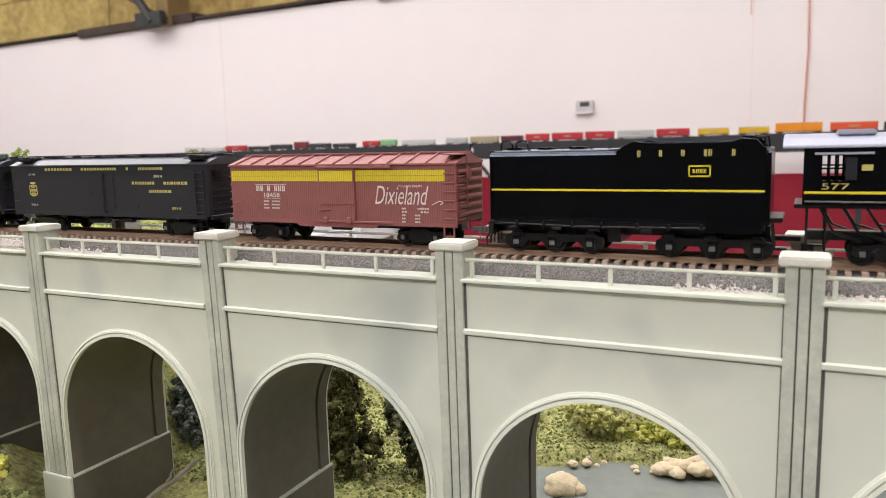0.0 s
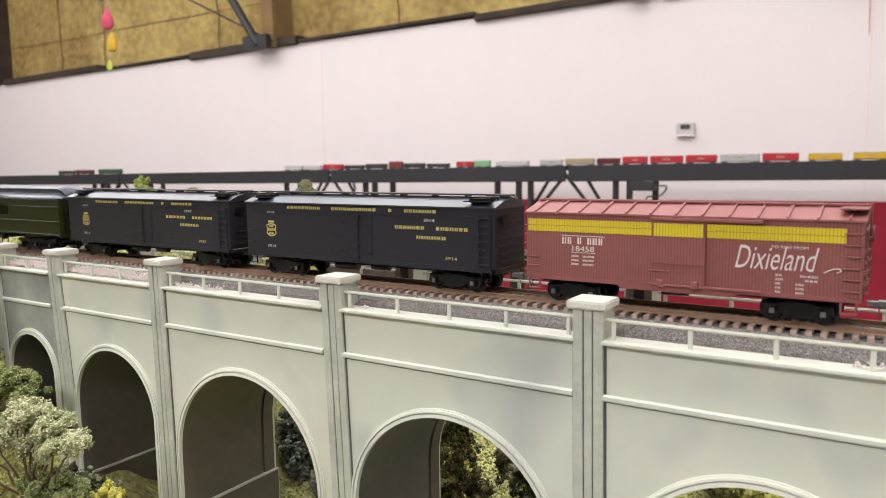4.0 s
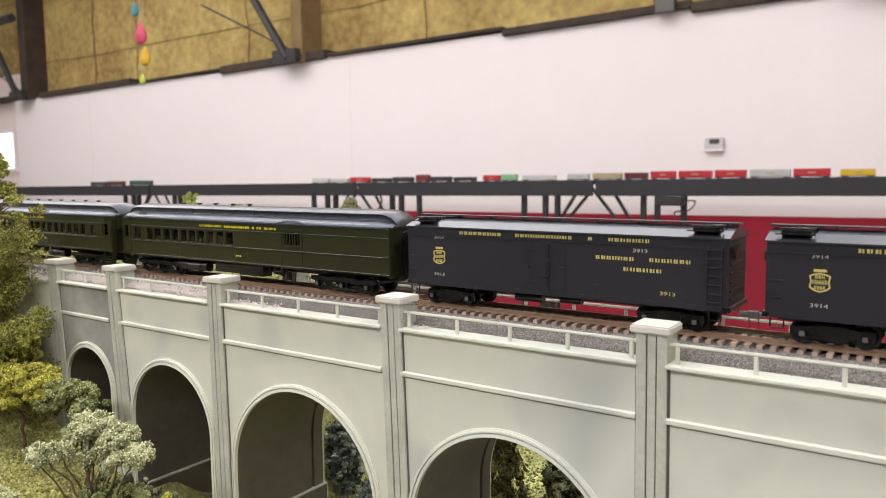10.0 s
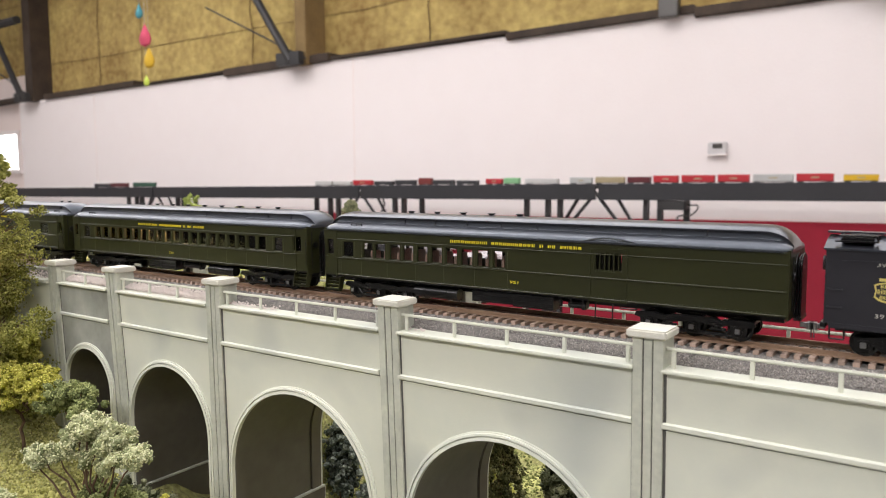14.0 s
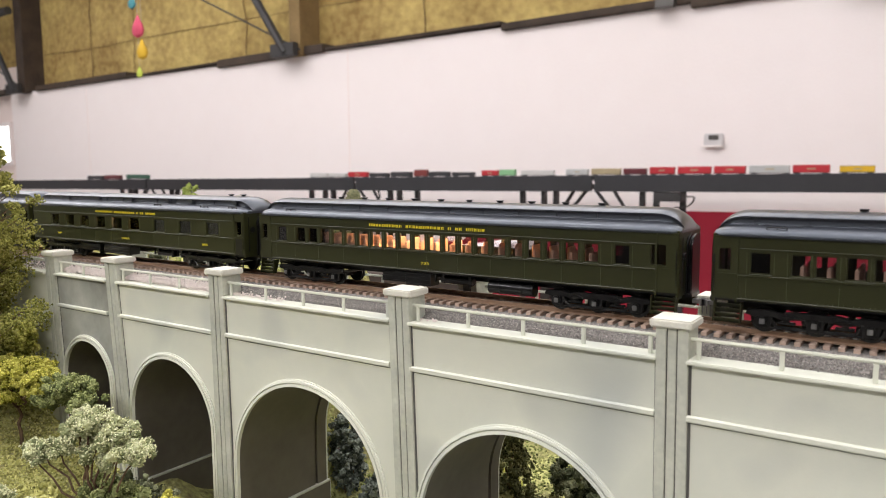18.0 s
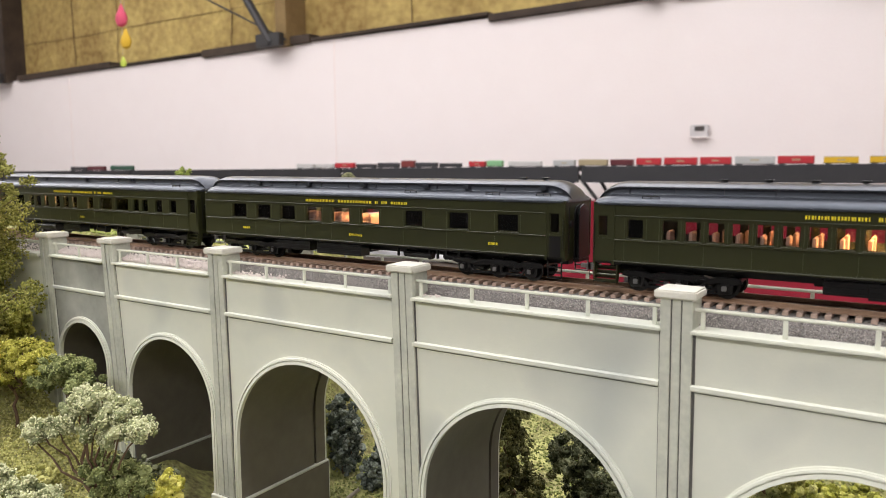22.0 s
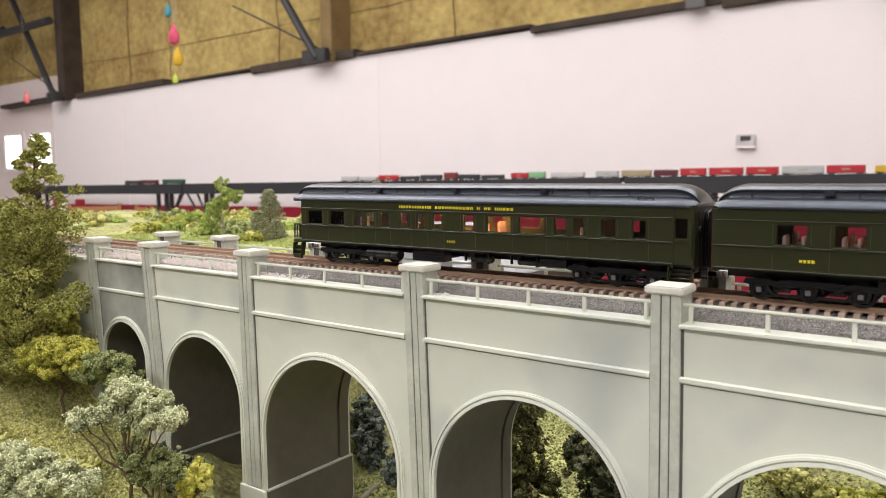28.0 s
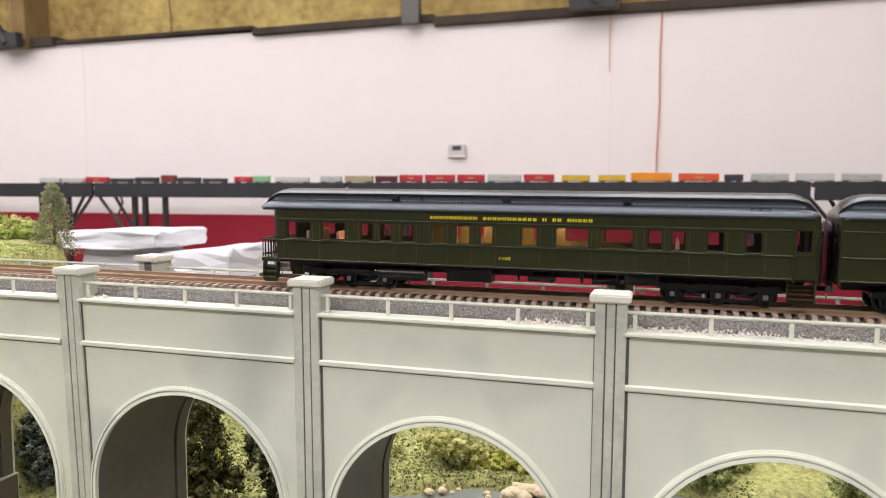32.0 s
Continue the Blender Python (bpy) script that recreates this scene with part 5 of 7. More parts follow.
for q in range(3):
    bars(bm, (4, 6), 1439.5 - bc, 1451 - bc, 22.6 - 1.9 * q, 23.5 - 1.9 * q, YS, 30 + q, gap=2)
for q in range(5):
    bars(bm, (2, 3) if q else (2, 5), 1530 - bc, (1541 if q > 1 else 1546) - bc, 19.9 - 1.75 * q, 20.8 - 1.75 * q, YS, 40 + q, gap=5)
part("data_lines", bm, M_WHITE, boxcar, "small white data lines")
TRAIN.append((boxcar, bc))

# ---------------------------------------------------------------- tender
ta, tb = 1580, 1707
tc_, tL = (ta + tb) / 2, (tb - ta) / 2
tender = tagged(empty("tender", tc_, TRACK_Y, RAIL_Z), "glossy black locomotive tender with a thin yellow line", "tender")
W = 16.6
half = [(-15.8, 15.6), (-W, 17.0), (-W, 46.6), (-16.1, 47.9), (-15.2, 48.6)]
prof = half + [(-y, z) for y, z in reversed(half)]
part("tank_body", loft(B(), [[(x, y, z) for y, z in prof] for x in (-tL, tL)]), M_GLOSS, tender, "glossy black tank body", bevel=0.5)
xb0 = 1648 - tc_
for s in (-1, 1):
    pts = [(xb0 - 6, 48.2), (xb0 - 3, 50.4), (xb0 + 2, 52.8), (xb0 + 6, 52.0), (xb0 + 14, 51.6), (tL - 16, 51.6), (tL - 12, 53.0), (tL - 6, 52.4), (tL - 1, 47), (tL - 1, 44), (xb0 - 6, 44)]
    part("bunker_side", slab(B(), pts, *sorted((s * 15.4, s * (W + 0.06)))), M_GLOSS, tender, bevel=0.2, seg=1)
    part("yellow_line", box(B(), -tL + 0.6, tL - 2, *sorted((s * W, s * (W + 0.1))), 30.1, 31.0), M_YEL, tender, "thin yellow line")
    part("handrail", pipe(B(), [(tL - 12, s * 15.6, 53.6), (tL - 3, s * 15.6, 53.2), (tL - 2, s * 16.6, 46), (tL - 2, s * 17, 20)], 0.4, 5), M_GLOSS, tender)
    part("under_pipe", pipe(B(), [(-tL + 4, s * 15.6, 14.2), (-20, s * 15.8, 13.4), (20, s * 15.8, 13.8), (tL - 4, s * 15.6, 14.4)], 0.5, 6), M_BLACK, tender)
    part("underframe", box(B(), -tL + 1, tL - 2, *sorted((s * 12, s * 15)), 13.4, 16), M_BLACK, tender)
    part("tool_box", box(B(), tL - 26, tL - 3, *sorted((s * 14, s * (W + 0.15))), 12.4, 30), M_GLOSS, tender, bevel=0.2, seg=1)
    for x in (-50, -36, -22, -8, 8, 22, 36):
        part("pipe_clamp", box(B(), x - 0.7, x + 0.7, *sorted((s * 14.6, s * 16.5)), 12.6, 15.6), M_BLACK, tender, bevel=0.2, seg=1)
    for x in (-52, -30, -12, 12):
        part("air_valve", tube(B(), (x - 2.4, s * 14.4, 12.2), (x + 2.4, s * 14.4, 12.2), 1.2, 10), M_BLACK, tender, smooth=True)
    part("grab_iron", pipe(B(), [(-tL + 1, s * (W + 0.1), 20), (-tL + 1, s * (W + 0.9), 20), (-tL + 1, s * (W + 0.9), 44), (-tL + 1, s * (W + 0.1), 44)], 0.35, 6), M_GLOSS, tender)
    part("tank_seam", box(B(), xb0 - 4, tL - 2, *sorted((s * W, s * (W + 0.12))), 43.0, 43.3), M_GLOSS, tender)
    for z in (22.0, 17.6):
        part("tank_seam", box(B(), tL - 25, tL - 4, *sorted((s * (W + 0.15), s * (W + 0.3))), z, z + 0.25), M_GLOSS, tender)
part("coal_load", box(B(), xb0 - 2, tL - 6, -15, 15, 44, 50), M_BLACK, tender, bevel=1.5)
part("top_deck", box(B(), -tL + 1, xb0 - 2, -13, 13, 48.5, 49.1), M_GLOSS, tender)
for x in (-tL + 8, -tL + 24, -tL + 40):
    part("water_hatch", box(B(), x - 4, x + 4, -4, 4, 49, 50.4), M_GLOSS, tender, bevel=0.4)
for x, y in ((-tL + 3, -8), (-tL + 11, -8)):
    n = 8
    pts = [(x, y, 49)] + [(x + 3 - 3 * math.cos(math.pi * k / n), y, 51.5 + 2.4 * math.sin(math.pi * k / n)) for k in range(n + 1)] + [(x + 6, y, 49)]
    part("grab_loop", pipe(B(), pts, 0.5, 6), M_GLOSS, tender, "curved black grab loop")
for k in range(7):
    part("deck_fitting", tube(B(), (-tL + 18 + k * 7.5, -9 + (k % 3) * 3, 49), (-tL + 18 + k * 7.5, -9 + (k % 3) * 3, 50.4), 0.7, 8), M_BLACK, tender)
part("lettering", bars(B(), (1, 1, 1, 2, 1), 1651.4 - tc_, 1693 - tc_, 45.6, 48.4, -W - 0.08, 51, gap=4.2), M_GOLD, tender, "small gold initials")
em = B()
x0, x1 = 1673.7 - tc_, 1683 - tc_
for q in ((x0, x1, 41.0, 41.6), (x0, x1, 36.6, 37.2), (x0, x0 + 0.6, 36.6, 41.6), (x1 - 0.6, x1, 36.6, 41.6)):
    box(em, q[0], q[1], -W - 0.16, -W, q[2], q[3])
bars(em, (4,), x0 + 1.6, x1 - 1.6, 38.2, 40.0, -W - 0.1, 52)
part("emblem", em, M_YEL, tender, "small yellow framed emblem")
part("deck_plate", box(B(), -tL + 1.5, -tL + 58, -13.5, 13.5, 48.7, 49.15), M_CABROOF, tender, "satin grey-black tank deck, its sheen lightened in the paint")
part("rear_beam", box(B(), -tL - 2, -tL + 1, -15, 15, 8.5, 15), M_BLACK, tender, bevel=0.4)
part("rear_ladder", pipe(B(), [(-tL - 1, -13, 10), (-tL - 1, -13, 49), (-tL - 1, -7, 49), (-tL - 1, -7, 10)], 0.45, 5), M_BLACK, tender)
for q in range(5):
    part("steam_hose", pipe(B(), [(-tL - 2, -12 + 5 * q, 9), (-tL - 4, -12 + 5 * q, 6), (-tL - 4, -11.5 + 5 * q, 2.5)], 0.5, 5), M_BLACK, tender)
coupler(tender, -tL - 2, -1)
part("draw_bar", box(B(), tL - 2, tL + 12, -3, 3, 8, 10), M_BLACK, tender)
part("front_platform", box(B(), tL - 1, tL + 5, -14, 14, 17, 19), M_BLACK, tender, bevel=0.3)
part("front_step", pipe(B(), [(tL + 1, -15, 17), (tL + 2, -15.5, 6), (tL + 7, -15.5, 6)], 0.7, 5), M_BLACK, tender)
for x in (1611 - tc_, 1684 - tc_):
    truck(tender, x, (-18.3, 0, 18.3), "tender")
part("centre_sill", box(B(), -tL, tL, -6, 6, 9, 14.5), M_BLACK, tender)
part("gauge_pipe", box(B(), -6, 0, -12, 12, 6, 14), M_BLACK, tender)
TRAIN.append((tender, tc_))

# ---------------------------------------------------------------- locomotive
la, lb = 1719, 1960
lc = (la + lb) / 2
lL = (lb - la) / 2
loco = tagged(empty("steam_locomotive", lc, TRACK_Y, RAIL_Z), "glossy black steam locomotive with a yellow cab number", "locomotive")
W = 16.4
hole = [(1725.5 - lc, 1737.5 - lc, 35, 45)]
for s in (-1, 1):
    part("cab_side", side_wall(-lL, -lL + 36, 25, 49, hole, *sorted((s * (W - 1), s * W))), M_GLOSS, loco, "black cab side")
    part("yellow_line", box(B(), -lL + 0.6, -lL + 36, *sorted((s * W, s * (W + 0.1))), 29.6, 30.6), M_YEL, loco)
    cw = part("cab_window", box(B(), 1725 - lc, 1738 - lc, *sorted((s * (W - 0.8), s * (W + 0.5))), 34.4, 35.1), M_GLOSS, loco, "barred cab window")
    for q in range(4):
        xx = 1725.5 - lc + 9 * q / 3
        part("window_bar", box(B(), xx - 0.4, xx + 0.4, *sorted((s * (W - 0.8), s * (W + 0.1))), 35, 45), M_GLOSS, cw)
    part("window_bar", box(B(), 1725 - lc, 1738 - lc, *sorted((s * (W - 0.8), s * (W + 0.1))), 39.6, 40.3), M_GLOSS, cw)
    part("sliding_sash", box(B(), 1734.4 - lc, 1738.4 - lc, *sorted((s * (W - 0.5), s * (W + 0.3))), 35.2, 44.6), M_CHAR, loco, "dark sliding cab sash", bevel=0.2, seg=1)
    part("sill_pipe", pipe(B(), [(-lL + 1, s * (W + 0.4), 26.4), (-lL + 36, s * (W + 0.4), 26.4)], 0.4, 6), M_STEELW, loco)
    part("window_awning", box(B(), 1723 - lc, 1744 - lc, *sorted((s * W, s * (W + 2))), 45.6, 46.4), M_CABROOF, loco, "grey window awning")
    part("cab_ladder", pipe(B(), [(-lL + 2, s * 16, 25), (-lL + 2, s * 16, 4), (-lL + 9, s * 16, 4), (-lL + 9, s * 16, 25)], 0.5, 5), M_BLACK, loco)
    for k in range(5):
        part("injector_pipe", pipe(B(), [(-lL + 6 + k * 9, s * 14, 25 - k), (-lL + 12 + k * 9, s * 15, 14), (-lL + 22 + k * 9, s * 15, 10 + k)], 0.6, 5), M_BLACK, loco, "bent black injector pipe")
    part("running_board", box(B(), -lL + 36, lL - 8, *sorted((s * 9, s * 16)), 24, 25), M_GLOSS, loco)
part("number", text_mesh("577", 1726 - lc, 1736 - lc, 31.4, 33.9, -W - 0.05, M_GOLD), M_GOLD, loco, "yellow cab number")
part("builder_plate", box(B(), 1740 - lc, 1744 - lc, -W - 0.1, -W, 39, 41.4), M_GOLD, loco)
roofp = [(-17.6, 48.2), (-17.4, 49.2), (-12, 52), (-6, 53.6), (0, 54), (6, 53.6), (12, 52), (17.4, 49.2), (17.6, 48.2), (0, 49)]
part("cab_roof", loft(B(), [[(x, y, z) for y, z in roofp] for x in (-lL - 8, -lL + 37)]), M_CABROOF, loco, "satin grey-black cab roof, its sheen lightened in the paint", bevel=0.3)
part("roof_hatch", box(B(), -lL + 12, -lL + 26, -10, 10, 53.2, 55.4), M_CABROOF, loco, bevel=0.5)
part("cab_front", box(B(), -lL + 34, -lL + 36, -15.5, 15.5, 24, 50), M_GLOSS, loco)
part("cab_floor", box(B(), -lL - 3, -lL + 36, -15.5, 15.5, 23.5, 25.2), M_BLACK, loco)
bm = tube(B(), (-lL + 36, 0, 36), (lL - 4, 0, 36), 13.5, 32)
for k in range(7):
    tube(bm, (-lL + 50 + k * 26, 0, 36), (-lL + 51.5 + k * 26, 0, 36), 13.9, 32)
part("boiler", bm, M_GLOSS, loco, "black banded boiler", smooth=True)
for x, r, h in ((lL - 22, 4.5, 55), (lL - 70, 6, 53), (lL - 110, 6, 53)):
    part("dome", tube(B(), (x, 0, 44), (x, 0, h), r, 20, r * 0.8), M_GLOSS, loco, smooth=True, bevel=0.8)
part("frame", box(B(), -lL + 44, lL - 4, -5, 5, 8, 24), M_BLACK, loco)
part("drawbar_frame", box(B(), -lL + 2, -lL + 44, -4, 4, 9, 13), M_BLACK, loco, bevel=0.4)
n = 28
prof = [(-1.2, 0.8), (-1.2, 3), (-0.4, 4), (-0.4, 7.6), (-1.2, 8), (-1.2, 9.4), (0.8, 9.6), (1.2, 10.2), (1.6, 10.2), (1.6, 7.6), (0.6, 7.2), (0.6, 0.8)]
bm = loft(B(), [[(math.cos(2 * math.pi * k / n) * rr, yy, math.sin(2 * math.pi * k / n) * rr) for yy, rr in prof] for k in range(n + 1)], closed=False, caps=False)
for k in range(12):
    a = 2 * math.pi * k / 12
    tube(bm, (2.4 * math.cos(a), -0.2, 2.4 * math.sin(a)), (8 * math.cos(a), -0.2, 8 * math.sin(a)), 0.6, 5)
DRV = finish("driving_wheel", bm, M_BLACK, smooth=True)
for k in range(4):
    for s in (-1, 1):
        part("driving_wheel", DRV, M_BLACK, loco, "black spoked driving wheel", at=pose((-lL + 78 + k * 21.5) * MM, s * 8.2 * MM, 9.6 * MM, 0, 0, 180 if s > 0 else 0))
for s in (-1, 1):
    part("side_rod", box(B(), -lL + 74, -lL + 148, *sorted((s * 10.5, s * 11.8)), 5.4, 7.4), M_STEELW, loco, bevel=0.3)
    part("cylinder", tube(B(), (lL - 48, s * 13, 11), (lL - 24, s * 13, 11), 5.5, 20), M_GLOSS, loco, smooth=True)
truck(loco, -lL + 34, (-11, 11), "freight")
truck(loco, lL - 34, (-10, 10), "freight")
part("pilot", box(B(), lL - 12, lL, -14, 14, 4, 14), M_GLOSS, loco, bevel=1.5)
TRAIN.append((loco, lc))

# ---------------------------------------------------------------- hall fittings, in metres
def mbox(x0, x1, y0, y1, z0, z1, bm=None):
    return box(bm or B(), x0 * 1000, x1 * 1000, y0 * 1000, y1 * 1000, z0 * 1000, z1 * 1000)


def mtube(a, b, r, seg=8, bm=None):
    return tube(bm or B(), [v * 1000 for v in a], [v * 1000 for v in b], r * 1000, seg)


# dark strips and curling sheet edge along the top of the boards
for k, (x0, x1, z0, h) in enumerate(((-10.9, -9.6, 1.085, 0.05), (-8.9, -7.08, 1.075, 0.06), (-5.66, -4.32, 1.062, 0.07), (-2.62, -1.3, 1.055, 0.05), (-1.3, 2.2, 1.04, 0.06), (-4.3, -2.62, 1.085, 0.025), (-7.08, -5.66, 1.085, 0.02))):
    bm = mbox(x0, x1, 4.4, 4.6, z0, z0 + h)
    for v in bm.verts:
        v.co.z += T * v.co.x + (-8 if v.co.x < (x0 + x1) * 500 else 6)
    tagged(part("trim", bm, M_TIMBER, bevel=6), "dark timber strip along the wall's top edge", "trim", kind="structure")
# seams between the boards
for x in (-4.08, -0.17, -7.9, 2.6):
    bm = mbox(x - 0.004, x + 0.004, 4.4375, 4.44, -1.2, 1.06)
    tagged(part("trim", bm, M_WALL_PINK), "thin joint between white wall boards", "trim", kind="structure")
# insulation: sheets with dark laps between them
for k, x in enumerate((-11.3, -8.0, -7.2, -5.45, -3.4, -1.6, 0.7, 3.0)):
    r = random.Random(k)
    pts = [(x * 1000 + r.uniform(-25, 25), 4590 - r.uniform(0, 12), 1000 + q * 200) for q in range(11)]
    tagged(part("trim", pipe(B(), pts, 3 + r.random() * 3, 6), M_LAP), "dark lap between insulation sheets", "trim", kind="structure")
for k, z in enumerate((1.5, 2.3)):
    pts = [(-12500 + q * 600, 4592, (z + 0.0096 * (-12.5 + q * 0.6)) * 1000 + random.Random(q + 40 * k).uniform(-18, 18)) for q in range(28)]
    tagged(part("trim", pipe(B(), pts, 3, 6), M_LAP), "sagging lap between insulation sheets", "trim", kind="structure")
# timber columns with steel bracing
for x, w in ((-9.13, 0.17), (-4.6, 0.13), (-0.2, 0.13)):
    z0 = 1.06 + T * x
    col = tagged(part("roof_column", mbox(x - w / 2, x + w / 2, 4.36, 4.6, z0, 3.2), M_TIMBER if w > 0.15 else M_LAP, bevel=4), "dark timber roof column above the wall boards", "column", kind="structure")
    part("brace", mtube((x - 0.05, 4.3, z0 + 0.02), (x - 1.45, 4.3, z0 + 1.95), 0.036, 8), M_STEEL_DARK, col, "dark steel diagonal brace")
    part("brace", mtube((x + 0.08, 4.34, z0 + 0.04), (x - 1.2, 4.34, z0 + 0.62), 0.008, 6), M_STEEL_DARK, col, "thin tie rod")
    part("gusset", mbox(x - 0.22, x + 0.06, 4.28, 4.34, z0 - 0.01, z0 + 0.1), M_STEEL_DARK, col, "steel gusset plate", bevel=4)
tagged(part("roof_truss", mtube((-13, 4.25, 1.86), (-9.1, 4.25, 1.9), 0.05, 8, mtube((-13, 4.25, 1.2), (-10.3, 4.25, 1.95), 0.035)), M_STEEL_DARK), "dark steel truss members high under the roof", "truss", kind="structure")
tagged(part("junction_box", mbox(-1.5, -1.38, 4.34, 4.4, 1.03, 1.2), M_STEELW, bevel=6), "grey metal junction box on the wall top", "junction box")
# bright windows in the set-back wall
M_DAY = glow("daylight_pane", (1.0, 0.98, 0.96), 3.2)
for k, (x0, x1) in enumerate(((-11.06, -10.58), (-10.3, -9.78))):
    w = tagged(empty("window_%d" % (k + 1), (x0 + x1) * 500, 4600, 400), "bright daylit window in the pinkish wall", "window", kind="structure")
    lw = Matrix.Translation((-(x0 + x1) / 2, -4.6, -0.4))
    fr = mbox(x0 - 0.05, x0, 4.5, 4.545, 0.12, 0.66)
    mbox(x1, x1 + 0.05, 4.5, 4.545, 0.12, 0.66, fr)
    mbox(x0, x1, 4.5, 4.545, 0.61, 0.66, fr)
    mbox(x0, x1, 4.5, 4.545, 0.12, 0.17, fr)
    part("window_frame", fr, M_WALL, w, at=lw)
    part("pane", mbox(x0, x1, 4.525, 4.545, 0.17, 0.61), M_DAY, w, "bright daylit pane", at=lw)
# thermostat
M_FAWN = mat("aged_white_plastic", (0.6, 0.57, 0.56), (0.55, 0.52, 0.51), 20, 0.5)
th = tagged(empty("thermostat", -1138, 4440, 224), "white wall thermostat with a grey display", "thermostat")
lt = Matrix.Translation((1.138, -4.44, -0.224))
part("housing", mbox(-1.2, -1.085, 4.415, 4.44, 0.182, 0.264), M_FAWN, th, at=lt, bevel=7)
part("display", mbox(-1.17, -1.112, 4.412, 4.416, 0.226, 0.254), M_STEELW, th, "grey display", at=lt)
part("base_lip", mbox(-1.2, -1.083, 4.408, 4.42, 0.18, 0.192), M_WALL, th, at=lt, bevel=3)
# orange cord down the wall
M_CORD = mat("orange_cord", (0.68, 0.3, 0.2), (0.6, 0.25, 0.16), 20, 0.6)
tagged(part("cable", pipe(B(), [(116, 4432, 1050), (112, 4432, 780), (118, 4432, 500), (110, 4432, 200), (112, 4432, -60)], 5, 6), M_CORD), "orange extension cord hanging down the wall", "cable")
tagged(part("cable", pipe(B(), [(-185, 4434, 1040), (-186, 4434, 900), (-184, 4434, 700)], 2.5, 6), M_CORD), "thin dark cord on the wall", "cable")
# hanging paper decorations
for nm, x, z, h, c in (("teal", -5.735, 1.47, 0.13, (0.06, 0.25, 0.28)), ("pink", -5.665, 1.262, 0.2, (0.6, 0.07, 0.13)), ("yellow", -5.62, 1.07, 0.18, (0.62, 0.38, 0.02)), ("lime", -5.67, 0.885, 0.1, (0.5, 0.6, 0.08)), ("coral", -8.38, 0.91, 0.15, (0.85, 0.2, 0.2))):
    m = mat(nm + "_paper", c, tuple(v * 0.8 for v in c), 10, 0.7)
    n = 10
    prof = [(0.0, 0.5), (0.12, 0.3), (0.3, 0.02), (0.36, -0.18), (0.26, -0.4), (0.0, -0.5)]
    bm = loft(B(), [[(x * 1000 + h * 1000 * rr * math.cos(2 * math.pi * k / n), 3600 + h * 500 * rr * math.sin(2 * math.pi * k / n), (z + h * q) * 1000) for rr, q in prof] for k in range(n + 1)], closed=False, caps=False)
    deco = tagged(part("paper_decoration", bm, m, smooth=True), nm + " folded paper drop hanging under the roof", "decoration", "hanging paper decorations")
    part("string", mtube((x, 3.6, z + h / 2), (x + 0.01, 3.6, 3.2), 0.002, 5), M_TRUNK_PALE, deco)

# ---------------------------------------------------------------- the other layout along the wall
LY0, LY1 = 4.0, 4.12


def fz(x):
    return 0.022 + T * (x + 1.0)


for x0, x1 in ((-9.6, -6.25), (-6.23, -3.66), (-3.64, -1.75), (-1.73, 0.9), (0.92, 3.2)):
    low = 0.012 if x0 < -6.3 else 0.0
    tb = tagged(empty("layout_table", (x0 + x1) * 500, 4160, -1300), "black-fronted exhibition layout table on splayed legs", "table", "layout tables along the wall")
    lt = Matrix.Translation((-(x0 + x1) / 2, -4.16, 1.3))
    bm = mbox(x0, x1, LY0, LY0 + 0.02, -0.098, 0.0)
    for v in bm.verts:
        v.co.z += fz(v.co.x / 1000) * 1000
    part("fascia", bm, M_FASCIA, tb, "matt black fascia board", at=lt, bevel=2, seg=1)
    bm = mbox(x0, x1, LY0 + 0.021, LY1, -0.03, -0.004)
    for v in bm.verts:
        v.co.z += fz(v.co.x / 1000) * 1000
    part("table_top", bm, M_STEEL_DARK, tb, at=lt)
    L = x1 - x0
    legs = (x0 + 0.28, x1 - 0.35)
    for k, lx in enumerate(legs):
        zt = fz(lx) - 0.05
        for o in (0.0, 0.085):
            part("leg", mbox(lx + o - 0.014, lx + o + 0.014, LY0 + 0.05, LY0 + 0.085, -1.3, zt), M_STEEL_DARK, tb, "black square steel leg", at=lt)
        sgn = 1 if k else -1
        part("strut", mtube((lx + sgn * 0.05, LY0 + 0.06, zt - 0.33), (lx + sgn * 0.33, LY0 + 0.06, zt), 0.011, 6), M_STEEL_DARK, tb, at=lt)
        part("strut", mtube((lx + sgn * 0.04, LY0 + 0.1, zt - 0.28), (lx + sgn * 0.22, LY0 + 0.1, zt), 0.011, 6), M_STEEL_DARK, tb, at=lt)
    part("back_leg", mbox(x0 + 0.5, x0 + 0.53, LY1 - 0.05, LY1 - 0.02, -1.3, fz(x0) - 0.03), M_STEEL_DARK, tb, at=lt)
    part("back_leg", mbox(x1 - 0.53, x1 - 0.5, LY1 - 0.05, LY1 - 0.02, -1.3, fz(x1) - 0.03), M_STEEL_DARK, tb, at=lt)

